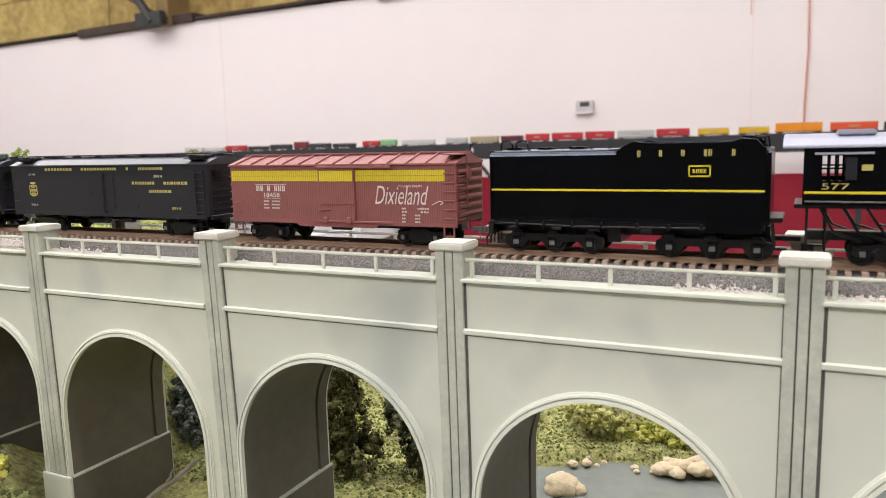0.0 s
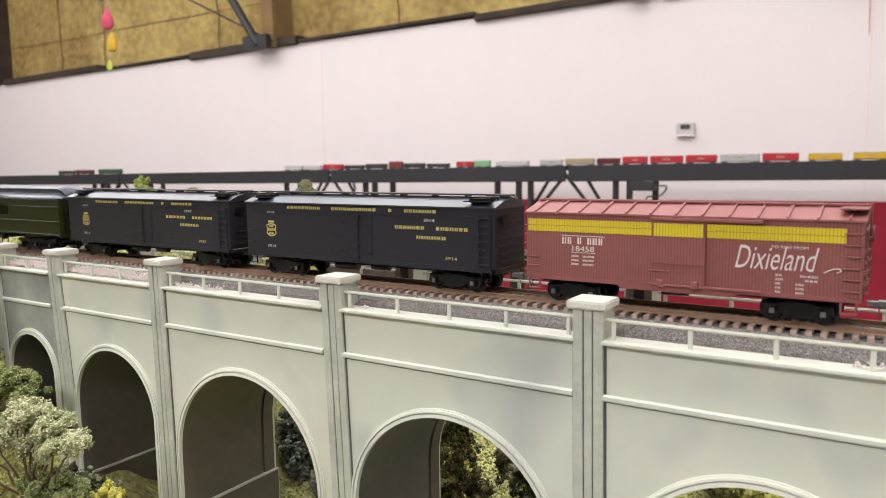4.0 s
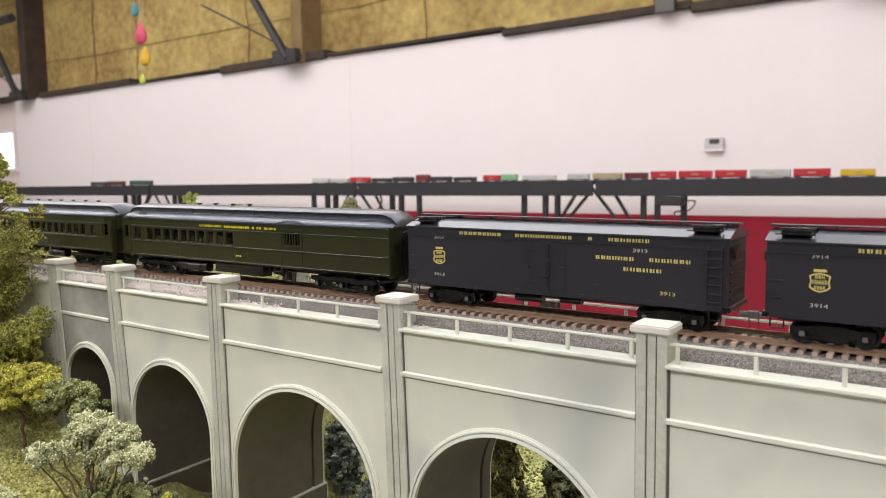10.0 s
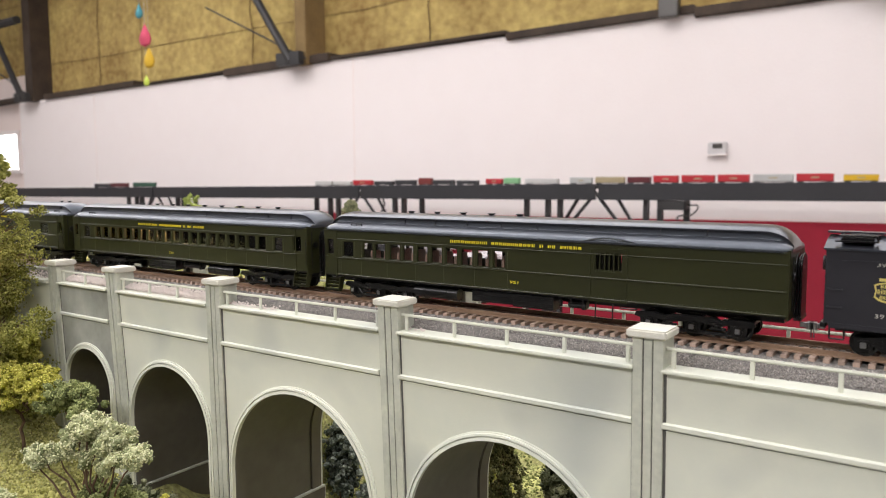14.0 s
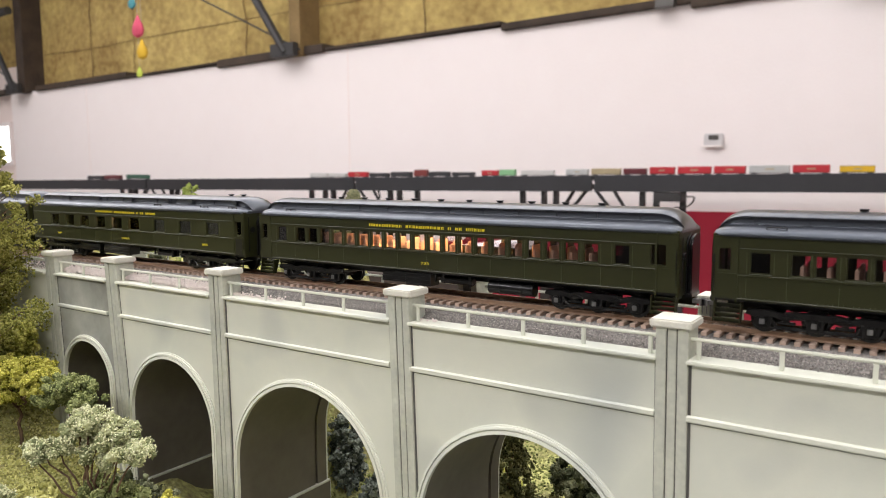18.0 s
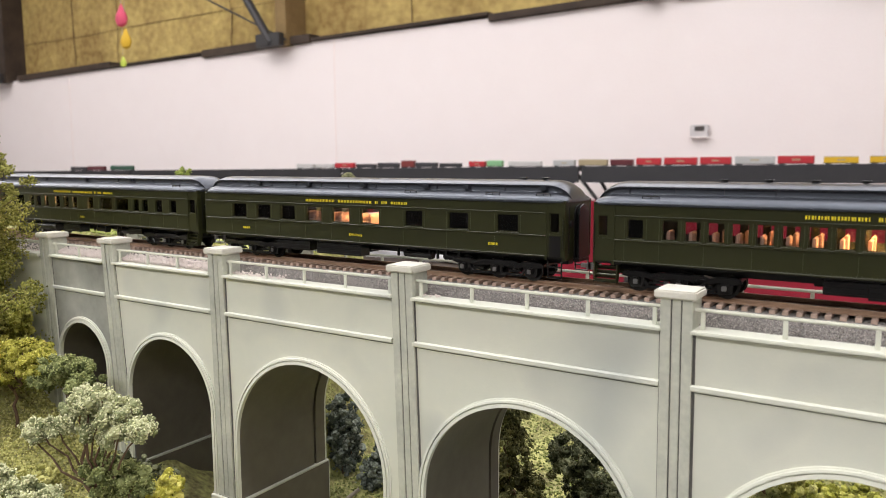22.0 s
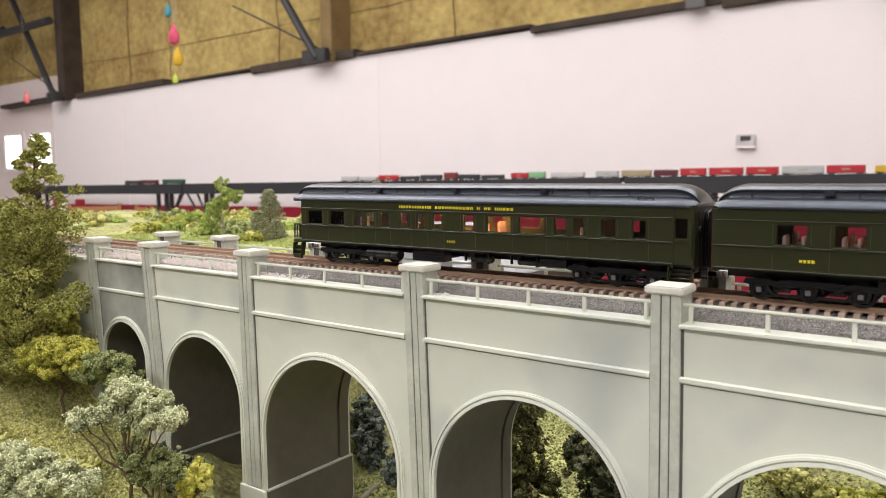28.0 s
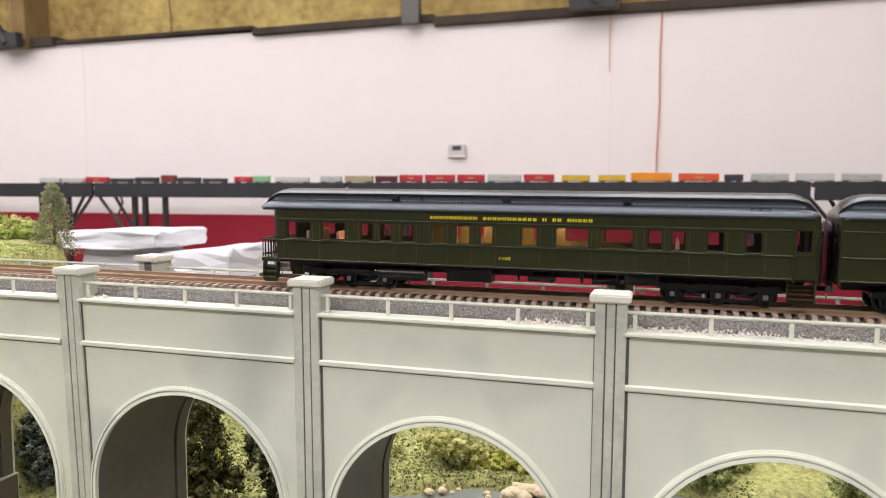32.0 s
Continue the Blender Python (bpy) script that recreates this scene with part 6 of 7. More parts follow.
FAR_COL = {"red": (0.5, 0.025, 0.035), "white": (0.6, 0.58, 0.55), "dark": (0.04, 0.04, 0.042), "brown": (0.2, 0.035, 0.03), "green": (0.25, 0.5, 0.25), "tan": (0.42, 0.34, 0.2), "silver": (0.5, 0.5, 0.48),
           "yellow": (0.75, 0.46, 0.02), "orange": (0.85, 0.3, 0.02), "vermilion": (0.75, 0.1, 0.03), "pine": (0.03, 0.1, 0.06), "maroon": (0.12, 0.02, 0.025)}
FAR_MAT = {k: mat(k + "_far_car_paint", c, tuple(v * 0.85 for v in c), 30, 0.4) for k, c in FAR_COL.items()}
ROW = [(-4.15, -3.97, "white", 38), (-3.95, -3.77, "white", 34), (-3.75, -3.56, "red", 42), (-3.54, -3.36, "dark", 32), (-3.34, -3.15, "dark", 38), (-3.126, -3.01, "brown", 52), (-3.0, -2.82, "dark", 36), (-2.8, -2.62, "dark", 30),
       (-2.56, -2.43, "red", 40), (-2.42, -2.3, "green", 44), (-2.26, -2.02, "white", 36), (-1.94, -1.79, "silver", 40), (-1.77, -1.58, "tan", 42), (-1.565, -1.42, "maroon", 40), (-1.405, -1.255, "red", 46), (-1.24, -1.05, "red", 46),
       (-1.037, -0.865, "red", 46), (-0.85, -0.642, "silver", 46), (-0.632, -0.45, "red", 46), (-0.41, -0.246, "yellow", 40), (-0.202, -0.046, "yellow", 40), (-0.022, 0.204, "orange", 52), (0.234, 0.452, "vermilion", 46), (0.472, 0.574, "dark", 40),
       (0.608, 0.8, "silver", 44), (0.83, 1.02, "white", 44), (1.05, 1.24, "silver", 42), (-7.0, -6.72, "maroon", 44), (-7.3, -7.03, "dark", 40), (-6.62, -6.27, "pine", 46)]
for x0, x1, c, h in ROW:
    xm, yy = (x0 + x1) / 2, 4.055
    zb = (fz(xm) - 0.004) * 1000
    fc = tagged(empty("freight_car", xm * 1000, yy * 1000, zb), c + " model freight car standing on the far layout", "model car", "cars on the far layout")
    hl = (x1 - x0) * 500
    low = 10
    part("car_body", box(B(), -hl + 3, hl - 3, -16, 16, low, h), FAR_MAT[c], fc, bevel=1.5, seg=1)
    part("car_roof", loft(B(), [[(x, y, z) for y, z in ((-17, h), (0, h + 4), (17, h))] for x in (-hl + 2, hl - 2)]), FAR_MAT[c] if c != "yellow" else FAR_MAT["tan"], fc)
    part("underframe", box(B(), -hl + 1, hl - 1, -12, 12, 7, low + 1), FAR_MAT["dark"], fc)
    for s in (-1, 1):
        part("truck", box(B(), s * (hl - 24) - 14, s * (hl - 24) + 14, -13, 13, 0, 8), FAR_MAT["dark"], fc, bevel=2, seg=1)
    if c in ("red", "yellow", "vermilion", "silver"):
        part("marking", box(B(), -hl * 0.2, hl * 0.25, -16.4, -16, h * 0.55, h * 0.72), FAR_MAT["tan"], fc)
# control box and coiled wire under the far table
tagged(part("power_supply", mbox(-1.36, -1.2, 4.0, 4.1, -0.135, -0.082), M_STEEL_DARK, bevel=6), "black power supply box under the far layout", "power supply")
tagged(part("cable", pipe(B(), [(-1200 + 60 * math.sin(q / 2.2), 4050, -90 - 10 * q - 12 * math.cos(q)) for q in range(12)], 5, 6), M_STEELW), "grey wire loops hanging below the table", "cable")
tagged(part("cable", pipe(B(), [(-3450, 4030, -80), (-3430, 4030, -140), (-3470, 4030, -220), (-3440, 4030, -300)], 7, 6), M_STEEL_DARK), "black cable hanging below the table", "cable")

# folding table with bare foam scenery
ft = tagged(empty("folding_table", -900, 1350, -1300), "plain folding table carrying bare foam scenery", "table")
lt = Matrix.Translation((0.9, -1.35, 1.3))
part("table_top", mbox(-1.4, -0.75, 1.1, 1.6, -0.215, -0.19), M_TIMBER, ft, at=lt, bevel=5)
for x in (-1.33, -0.82):
    for y in (1.15, 1.55):
        part("leg", mbox(x - 0.015, x + 0.015, y - 0.015, y + 0.015, -1.3, -0.215), M_STEELW, ft, at=lt)
r = random.Random(2)


def carve(bm, amp, cuts=3):
    bmesh.ops.subdivide_edges(bm, edges=bm.edges[:], cuts=cuts, use_grid_fill=True)
    for v in bm.verts:
        v.co += Vector((r.uniform(-amp, amp), r.uniform(-amp, amp), r.uniform(-amp, amp) * 0.7))
    return bm


bm = B()
bmesh.ops.create_cube(bm, size=1)
for v in bm.verts:
    v.co = Vector((-1132 + v.co.x * 310, 1280 + v.co.y * 200, -106 + v.co.z * 42 + (8 if v.co.x > 0 else -6)))
tagged(part("foam_block", carve(bm, 6), M_FOAM, bevel=4), "rough white foam slab lying on a foam base", "foam block", "bare foam scenery")
bm = B()
bmesh.ops.create_cube(bm, size=1)
for v in bm.verts:
    v.co = Vector((-1132 + v.co.x * (200 if v.co.z < 0 else 165), 1290 + v.co.y * 160, -158 + v.co.z * 64))
tagged(part("foam_block", carve(bm, 4), M_FOAM), "white foam base block on the folding table", "foam block", "bare foam scenery")
bm = B()
bmesh.ops.create_cube(bm, size=1)
for v in bm.verts:
    v.co = Vector((-885 + v.co.x * 190, 1300 + v.co.y * 220, -161 + v.co.z * 56 + (18 if v.co.z > 0 and v.co.x > 0 else 0)))
tagged(part("foam_block", carve(bm, 7), M_FOAM, bevel=4), "rough white foam hill on the folding table", "foam block", "bare foam scenery")


def chair(x, y, rz):
    m = mat("varnished_chair_wood", (0.36, 0.17, 0.05), (0.25, 0.11, 0.03), 8, 0.4)
    ch = tagged(empty("wooden_chair", x * 1000, y * 1000, -1300), "orange-brown wooden folding chair in the aisle", "chair", "folding chairs")
    ch.matrix_basis = pose(x, y, -1.3, 0, 0, rz)
    part("seat", mbox(-0.2, 0.2, -0.2, 0.2, 0.43, 0.46), m, ch, bevel=8)
    for q in range(3):
        bm = mbox(-0.2, 0.2, 0.2, 0.215, 0.72 + 0.14 * q, 0.82 + 0.14 * q)
        for v in bm.verts:
            v.co.y += (v.co.z - 440) * 0.157 - 20
        part("back_slat", bm, m, ch, bevel=5)
    for sx in (-0.19, 0.19):
        for sy in (-0.17, 0.19):
            part("leg", mtube((sx, sy, 0), (sx, sy, 0.44), 0.016), m, ch)
        part("back_post", mtube((sx, 0.19, 0.44), (sx, 0.29, 1.12), 0.015), m, ch)


chair(-5.4, 2.75, -15)
chair(-5.75, 2.85, 60)
M_REDRACK = mat("red_rack_paint", (0.3, 0.012, 0.02), (0.24, 0.01, 0.016), 5, 0.5)
rk = tagged(empty("display_rack", -7150, 3300, -1300), "red painted display rack with a pale poster", "rack")
part("rack_post", mbox(-0.12, -0.06, -0.03, 0.03, 0, 1.14), M_REDRACK, rk)
part("rack_post", mbox(0.3, 0.36, -0.03, 0.03, 0, 1.14), M_REDRACK, rk)
part("rack_shelf", mbox(-0.12, 0.36, -0.1, 0.1, 0.9, 0.95), M_REDRACK, rk)
part("poster", mbox(0.02, 0.16, -0.05, -0.04, 0.98, 1.1), M_FOAM, rk, "pale blank poster")


# ---------------------------------------------------------------- foliage, in mm
def chips(name, pts, sizes, material, seed, stretch=(1, 1, 1)):
    """Many small foam granules as one mesh."""
    g = np.random.RandomState(seed)
    n = len(pts)
    base = np.array([(1, 0, 0), (-1, 0, 0), (0, 1, 0), (0, -1, 0), (0, 0, 1), (0, 0, -1)], float)
    tri = np.array([(0, 2, 4), (2, 1, 4), (1, 3, 4), (3, 0, 4), (2, 0, 5), (1, 2, 5), (3, 1, 5), (0, 3, 5)])
    q = g.normal(size=(n, 4))
    q /= np.linalg.norm(q, axis=1)[:, None]
    w, x, y, z = q.T
    R = np.stack([1 - 2 * (y * y + z * z), 2 * (x * y - z * w), 2 * (x * z + y * w), 2 * (x * y + z * w), 1 - 2 * (x * x + z * z), 2 * (y * z - x * w),
                  2 * (x * z - y * w), 2 * (y * z + x * w), 1 - 2 * (x * x + y * y)], 1).reshape(n, 3, 3)
    shape = base[None] * g.uniform(0.45, 1.15, size=(n, 6, 1)) * np.array(stretch)[None, None]
    v = np.einsum("nij,nkj->nki", R, shape) * np.asarray(sizes)[:, None, None] + np.asarray(pts)[:, None]
    f = (tri[None] + 6 * np.arange(n)[:, None, None]).reshape(-1, 3)
    me = bpy.data.meshes.new(name)
    me.from_pydata((v.reshape(-1, 3) * MM).tolist(), [], f.tolist())
    me.materials.append(material)
    return me


_b = B()
bmesh.ops.create_icosphere(_b, subdivisions=2, radius=1.0)
_b.verts.index_update()
CLUMP_V = np.array([v.co[:] for v in _b.verts])
CLUMP_F = np.array([[v.index for v in f.verts] for f in _b.faces])
_b.free()


def clumps(name, pts, sizes, grains, grain_sizes, material, seed):
    """Ragged lumps of foam with loose granules round them, as one mesh."""
    g = np.random.RandomState(seed)
    n, k = len(pts), len(CLUMP_V)
    v = CLUMP_V[None] * g.uniform(0.62, 1.3, size=(n, k, 1)) * g.uniform(0.75, 1.2, size=(n, 1, 3)) * np.asarray(sizes)[:, None, None] + np.asarray(pts)[:, None]
    f = (CLUMP_F[None] + k * np.arange(n)[:, None, None]).reshape(-1, 3)
    base = chips(name, grains, grain_sizes, material, seed + 1)
    v2 = np.array([p.co[:] for p in base.vertices]) / MM
    f2 = np.array([p.vertices[:] for p in base.polygons])
    bpy.data.meshes.remove(base)
    me = bpy.data.meshes.new(name)
    me.from_pydata((np.concatenate([v.reshape(-1, 3), v2]) * MM).tolist(), [], np.concatenate([f, f2 + n * k]).tolist())
    me.materials.append(material)
    return me


def blob(g, c, rad, n, hollow=0.55):
    """n points in the outer part of an ellipsoid with lumps."""
    d = g.normal(size=(n, 3))
    d /= np.linalg.norm(d, axis=1)[:, None]
    lump = 1 + 0.22 * np.sin(d[:, 0] * 7 + c[0]) * np.cos(d[:, 2] * 6 + c[2]) + 0.12 * np.sin(d[:, 1] * 13 + c[1])
    k = g.uniform(hollow ** 3, 1, size=n) ** (1 / 3)
    return np.array(c) + d * (k * lump)[:, None] * np.array(rad)


def limb(bm, a, b, r0, r1, seed, wob=3):
    g = random.Random(seed)
    a, b = Vector(a), Vector(b)
    n = 5
    pts = [a.lerp(b, k / n) + Vector((g.uniform(-wob, wob), g.uniform(-wob, wob), 0)) * (0 if k in (0, n) else 1) for k in range(n + 1)]
    for k in range(n):
        tube(bm, pts[k], pts[k + 1], r0 + (r1 - r0) * k / n, 7, r0 + (r1 - r0) * (k + 1) / n)


def tree(name, label, x, y, blobs, material, seed, size=1.5, density=1.0, trunk=M_TRUNK, tr=2.0, base=None, lean=(0, 0), k=1.0, inner=None, group="trees of the layout", cat="tree"):
    """A twig trunk with limbs to each clump of foam foliage. blobs: (x, y, z, rx, ry, rz)."""
    g = np.random.RandomState(seed)
    z0 = ground_z(x, y) - 2 if base is None else base
    mid = [sum(b[q] for b in blobs) / len(blobs) for q in range(3)]
    blobs = [tuple(mid[q] + k * (b[q] - mid[q]) for q in range(3)) + tuple(k * b[q] for q in (3, 4, 5)) for b in blobs]
    t = tagged(empty(name, x, y, z0), label, cat, group)
    lt = Matrix.Translation((-x * MM, -y * MM, -z0 * MM))
    bm = B()
    top = sum(b[2] for b in blobs) / len(blobs)
    fork = (x + lean[0], y + lean[1], z0 + (top - z0) * 0.55)
    limb(bm, (x, y, z0), fork, tr, tr * 0.75, seed)
    for k, b in enumerate(blobs):
        limb(bm, fork, b[:3], tr * 0.6, tr * 0.25, seed + k)
    part("trunk", bm, trunk, t, "thin twig trunk with bare limbs", at=lt, smooth=True)
    rc = size * 1.9
    pts = np.concatenate([blob(g, b[:3], b[3:6], int(density * 3.2 * (b[3] * b[4] + b[3] * b[5] + b[4] * b[5]) / 3 / rc ** 2 * 1.7 + 8), 0.5) for b in blobs])
    pts = pts[np.array([noise.noise(Vector(p) / 6.5) > 0.02 for p in pts])]
    n = 26
    d = g.normal(size=(len(pts) * n, 3)) + np.array((0, 0, 0.5))
    d /= np.linalg.norm(d, axis=1)[:, None]
    gr = np.repeat(pts, n, axis=0) + d * rc * g.uniform(0.7, 1.25, (len(d), 1))
    # darker inner lumps below paler tips: shade of the gaps put into the colours
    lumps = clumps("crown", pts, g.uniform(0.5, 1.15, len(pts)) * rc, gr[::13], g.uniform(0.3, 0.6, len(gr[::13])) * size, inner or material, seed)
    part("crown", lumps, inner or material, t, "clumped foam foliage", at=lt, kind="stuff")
    part("outer_foliage", chips("outer_foliage", gr, g.uniform(0.34, 0.75, len(gr)) * size, material, seed + 5), material, t, "fine crumbly leaf tips", at=lt, kind="stuff")
    return t


def conifer(x, y, h, r, seed, material=M_LEAF_GREY, base=None, size=1.3, label="small grey-green model fir tree behind the track"):
    g = np.random.RandomState(seed)
    z0 = ground_z(x, y) - 1 if base is None else base
    t = tagged(empty("fir_tree", x, y, z0), label, "tree", "fir trees")
    part("trunk", tube(B(), (0, 0, 0), (0, 0, h), r * 0.1, 7, 0.3), M_TRUNK, t, "straight brown trunk")
    n = int(95 * h * r / 60 / size ** 2 * 2.4)
    u = g.uniform(0, 1, n) ** 0.75
    lay = 0.82 + 0.28 * np.abs(np.sin(u * h / 4.2 * math.pi / 1.6 + 0.4))
    a = g.uniform(0, 2 * math.pi, n)
    rr = r * (0.16 + 0.88 * (1 - u) ** 0.72) * lay * g.uniform(0.5, 1.08, n) * (1 + 0.2 * np.sin(3 * a + 9 * u))
    pts = np.stack([rr * np.cos(a), rr * np.sin(a), h * (0.06 + 0.95 * (1 - (1 - u) ** 1.05))], 1)
    part("crown", chips("crown", pts, g.uniform(0.6, 1.2, n) * size, material, seed, (1.3, 0.7, 0.7)), material, t, "layered needle foliage", kind="stuff")


def bush(x, y, z, rx, ry, rz, material, seed, label, size=1.4, density=1.0):
    g = np.random.RandomState(seed)
    z0 = z - rz
    t = tagged(empty("bush", x, y, z0), label, "bush", "bushes of the layout")
    rc = size * 1.7
    pts = np.concatenate([blob(g, (g.uniform(-0.5, 0.5) * rx, g.uniform(-0.5, 0.5) * ry, rz + g.uniform(-0.5, 0.35) * rz), (rx * 0.62, ry * 0.62, rz * 0.62), int(density * 0.75 * rx * max(ry, rz) / rc ** 2 + 6), 0.4) for _ in range(6)])
    pts = pts[np.array([noise.noise((Vector(p) + Vector((x, y, z))) / 8) > -0.2 for p in pts])]
    gr = np.repeat(pts, 4, axis=0) + g.normal(size=(len(pts) * 4, 3)) * rc * 0.75
    part("foliage", clumps("foliage", pts, g.uniform(0.5, 1.2, len(pts)) * rc, gr, g.uniform(0.3, 0.7, len(gr)) * size, material, seed), material, t, "clumped foam foliage", kind="stuff")
    bm = B()
    for k in range(4):
        limb(bm, (0, 0, -4), (g.uniform(-0.6, 0.6) * rx, g.uniform(-0.6, 0.6) * ry, rz * 1.1), 0.8, 0.3, seed + k, 1)
    part("stem", bm, M_TRUNK, t, "thin brown stems")


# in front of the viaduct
# shaded copies of the leaf tints, for the inside of the crowns
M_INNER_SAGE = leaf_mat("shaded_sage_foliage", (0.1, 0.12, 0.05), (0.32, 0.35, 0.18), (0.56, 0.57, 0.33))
M_INNER_YEL = leaf_mat("shaded_yellow_green_foliage", (0.13, 0.13, 0.015), (0.34, 0.33, 0.05), (0.6, 0.56, 0.14))
M_INNER_MID = leaf_mat("shaded_green_foliage", (0.05, 0.06, 0.025), (0.18, 0.21, 0.08), (0.36, 0.39, 0.17))
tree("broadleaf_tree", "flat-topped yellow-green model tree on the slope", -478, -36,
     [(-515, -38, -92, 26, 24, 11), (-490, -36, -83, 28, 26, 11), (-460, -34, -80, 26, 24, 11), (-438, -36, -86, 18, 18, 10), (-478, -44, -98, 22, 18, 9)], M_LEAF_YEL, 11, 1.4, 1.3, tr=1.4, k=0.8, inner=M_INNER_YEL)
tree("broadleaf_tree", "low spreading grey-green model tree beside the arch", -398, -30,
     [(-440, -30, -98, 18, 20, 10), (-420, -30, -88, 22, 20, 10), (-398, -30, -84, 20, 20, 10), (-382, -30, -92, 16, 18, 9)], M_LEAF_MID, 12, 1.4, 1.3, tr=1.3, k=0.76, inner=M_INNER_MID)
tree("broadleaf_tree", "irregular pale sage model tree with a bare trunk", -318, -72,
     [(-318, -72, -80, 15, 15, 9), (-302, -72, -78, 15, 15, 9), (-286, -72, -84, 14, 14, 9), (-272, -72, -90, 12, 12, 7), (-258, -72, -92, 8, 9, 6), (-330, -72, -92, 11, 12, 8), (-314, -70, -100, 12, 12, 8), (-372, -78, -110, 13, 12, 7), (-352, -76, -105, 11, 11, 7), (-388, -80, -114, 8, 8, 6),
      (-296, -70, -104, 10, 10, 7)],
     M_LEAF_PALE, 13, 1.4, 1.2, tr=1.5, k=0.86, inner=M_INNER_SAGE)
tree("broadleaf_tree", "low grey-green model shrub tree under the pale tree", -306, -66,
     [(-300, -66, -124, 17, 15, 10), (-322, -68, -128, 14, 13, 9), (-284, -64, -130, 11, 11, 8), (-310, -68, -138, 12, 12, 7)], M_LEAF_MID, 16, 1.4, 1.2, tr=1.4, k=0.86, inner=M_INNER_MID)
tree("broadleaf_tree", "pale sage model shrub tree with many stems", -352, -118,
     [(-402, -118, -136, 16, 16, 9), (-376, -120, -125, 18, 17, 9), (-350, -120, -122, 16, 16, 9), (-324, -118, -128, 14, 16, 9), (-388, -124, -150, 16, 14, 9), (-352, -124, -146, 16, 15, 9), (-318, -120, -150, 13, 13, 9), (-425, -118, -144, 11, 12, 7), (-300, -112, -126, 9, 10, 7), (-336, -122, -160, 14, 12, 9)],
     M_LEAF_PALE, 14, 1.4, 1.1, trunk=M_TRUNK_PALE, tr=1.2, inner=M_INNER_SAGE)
bush(-566, -30, -78, 36, 22, 40, M_LEAF_OLIVE, 17, "leafy olive-green shrub at the tall tree's foot")
bush(-596, -60, -70, 40, 30, 44, M_LEAF_OLIVE, 18, "leafy olive-green shrub at the tall tree's foot")
bush(-326, -110, -160, 22, 20, 18, M_LEAF_DARK, 15, "dark shrub under the pale shrub tree")
for k, (x, y, z, a, b, c, m, lab) in enumerate((
        (-288, -46, -140, 12, 12, 12, M_LEAF_YEL, "bright yellow-green bush beside the pier"), (-296, -52, -165, 16, 15, 15, M_LEAF_YEL, "bright yellow-green bush beside the pier"), (-310, -42, -190, 20, 16, 14, M_LEAF_YEL, "yellow-green undergrowth at the pier foot"),
        (-330, -22, -158, 20, 16, 18, M_LEAF_DARK, "dark green shrub at the arch mouth"), (-306, -22, -178, 20, 16, 16, M_LEAF_MID, "green shrub at the pier foot"), (-362, -18, -158, 18, 15, 16, M_LEAF_DARK, "dark green shrub at the arch mouth"),
        (-258, -30, -200, 14, 12, 16, M_LEAF_PALE, "pale sage shrub at the pier foot"), (-238, -60, -198, 18, 16, 14, M_LEAF_YEL, "yellow-green bush in the valley"), (-570, -70, -70, 30, 22, 26, M_LEAF_BRUSH, "yellow-green shrub below the tall tree"),
        (-540, -14, -84, 26, 16, 26, M_LEAF_OLIVE, "olive shrub below the tall tree"), (-508, -12, -66, 18, 12, 22, M_LEAF_OLIVE, "olive shrub against the viaduct's end"), (-520, -95, -92, 24, 22, 18, M_LEAF_PALE, "pale sage shrub on the slope"),
        (-455, -100, -138, 20, 22, 9, M_LEAF_BRUSH, "low mixed brush on the slope"), (-410, -60, -158, 24, 20, 8, M_LEAF_BRUSH, "low mixed brush on the slope"), (-250, 30, -208, 16, 16, 14, M_LEAF_DARK, "dark shrub under the arch"), (-232, 10, -212, 12, 12, 12, M_LEAF_OLIVE, "olive shrub under the arch"))):
    bush(x, y, z, a, b, c, m, 100 + k, lab)

# the tall feathery tree past the viaduct's end
M_LEAF_TALL = leaf_mat("feathery_olive_foliage", (0.07, 0.075, 0.015), (0.3, 0.3, 0.07), (0.62, 0.6, 0.2))
g = np.random.RandomState(21)
tx, ty, tz, th_, tr_ = -576, -26, -125, 212, 92
tall = tagged(empty("tall_tree", tx, ty, tz), "tall feathery olive-green model tree at the viaduct's end", "tree")
bm = B()
limb(bm, (0, 0, 0), (60, 0, th_ * 0.96), 3.2, 0.5, 3, 2)
cl = []
for k in range(270):
    u = ((k + 0.5) / 270) ** 1.3
    a = k * 2.39996
    rr = tr_ * (1 - u ** 1.9) ** 0.95 * g.uniform(0.3, 1.0) * (1 + 0.2 * math.sin(k * 1.7))
    if u > 0.7:
        rr *= g.uniform(0.6, 1.4)
    c = (rr * math.cos(a) + 64 * u ** 1.3, rr * math.sin(a) * 0.6, th_ * (0.04 + 0.97 * u))
    limb(bm, (60 * u, 0, max(2, c[2] - rr * 0.45)), c, 0.9 * (1 - u) + 0.3, 0.2, k, 1)
    if u < 0.7 or k % 3:
        cl.append((c, (10 + 8 * (1 - u)) * g.uniform(0.6, 1.1) * (0.62 if u > 0.7 else 1.0)))
part("trunk", bm, M_TRUNK, tall, "dark twig trunk with fine limbs")
pts = np.concatenate([blob(g, c, (q, q * 0.9, q * 0.62), int(120 + 12 * q), 0.2) for c, q in cl])
pts = pts[np.array([noise.noise(Vector(p) / 6.0) > -0.18 for p in pts])]
part("crown", chips("crown", pts, g.uniform(0.5, 1.35, len(pts)) * 1.1, M_LEAF_TALL, 22), M_LEAF_TALL, tall, "airy clumps of olive foliage", kind="stuff")

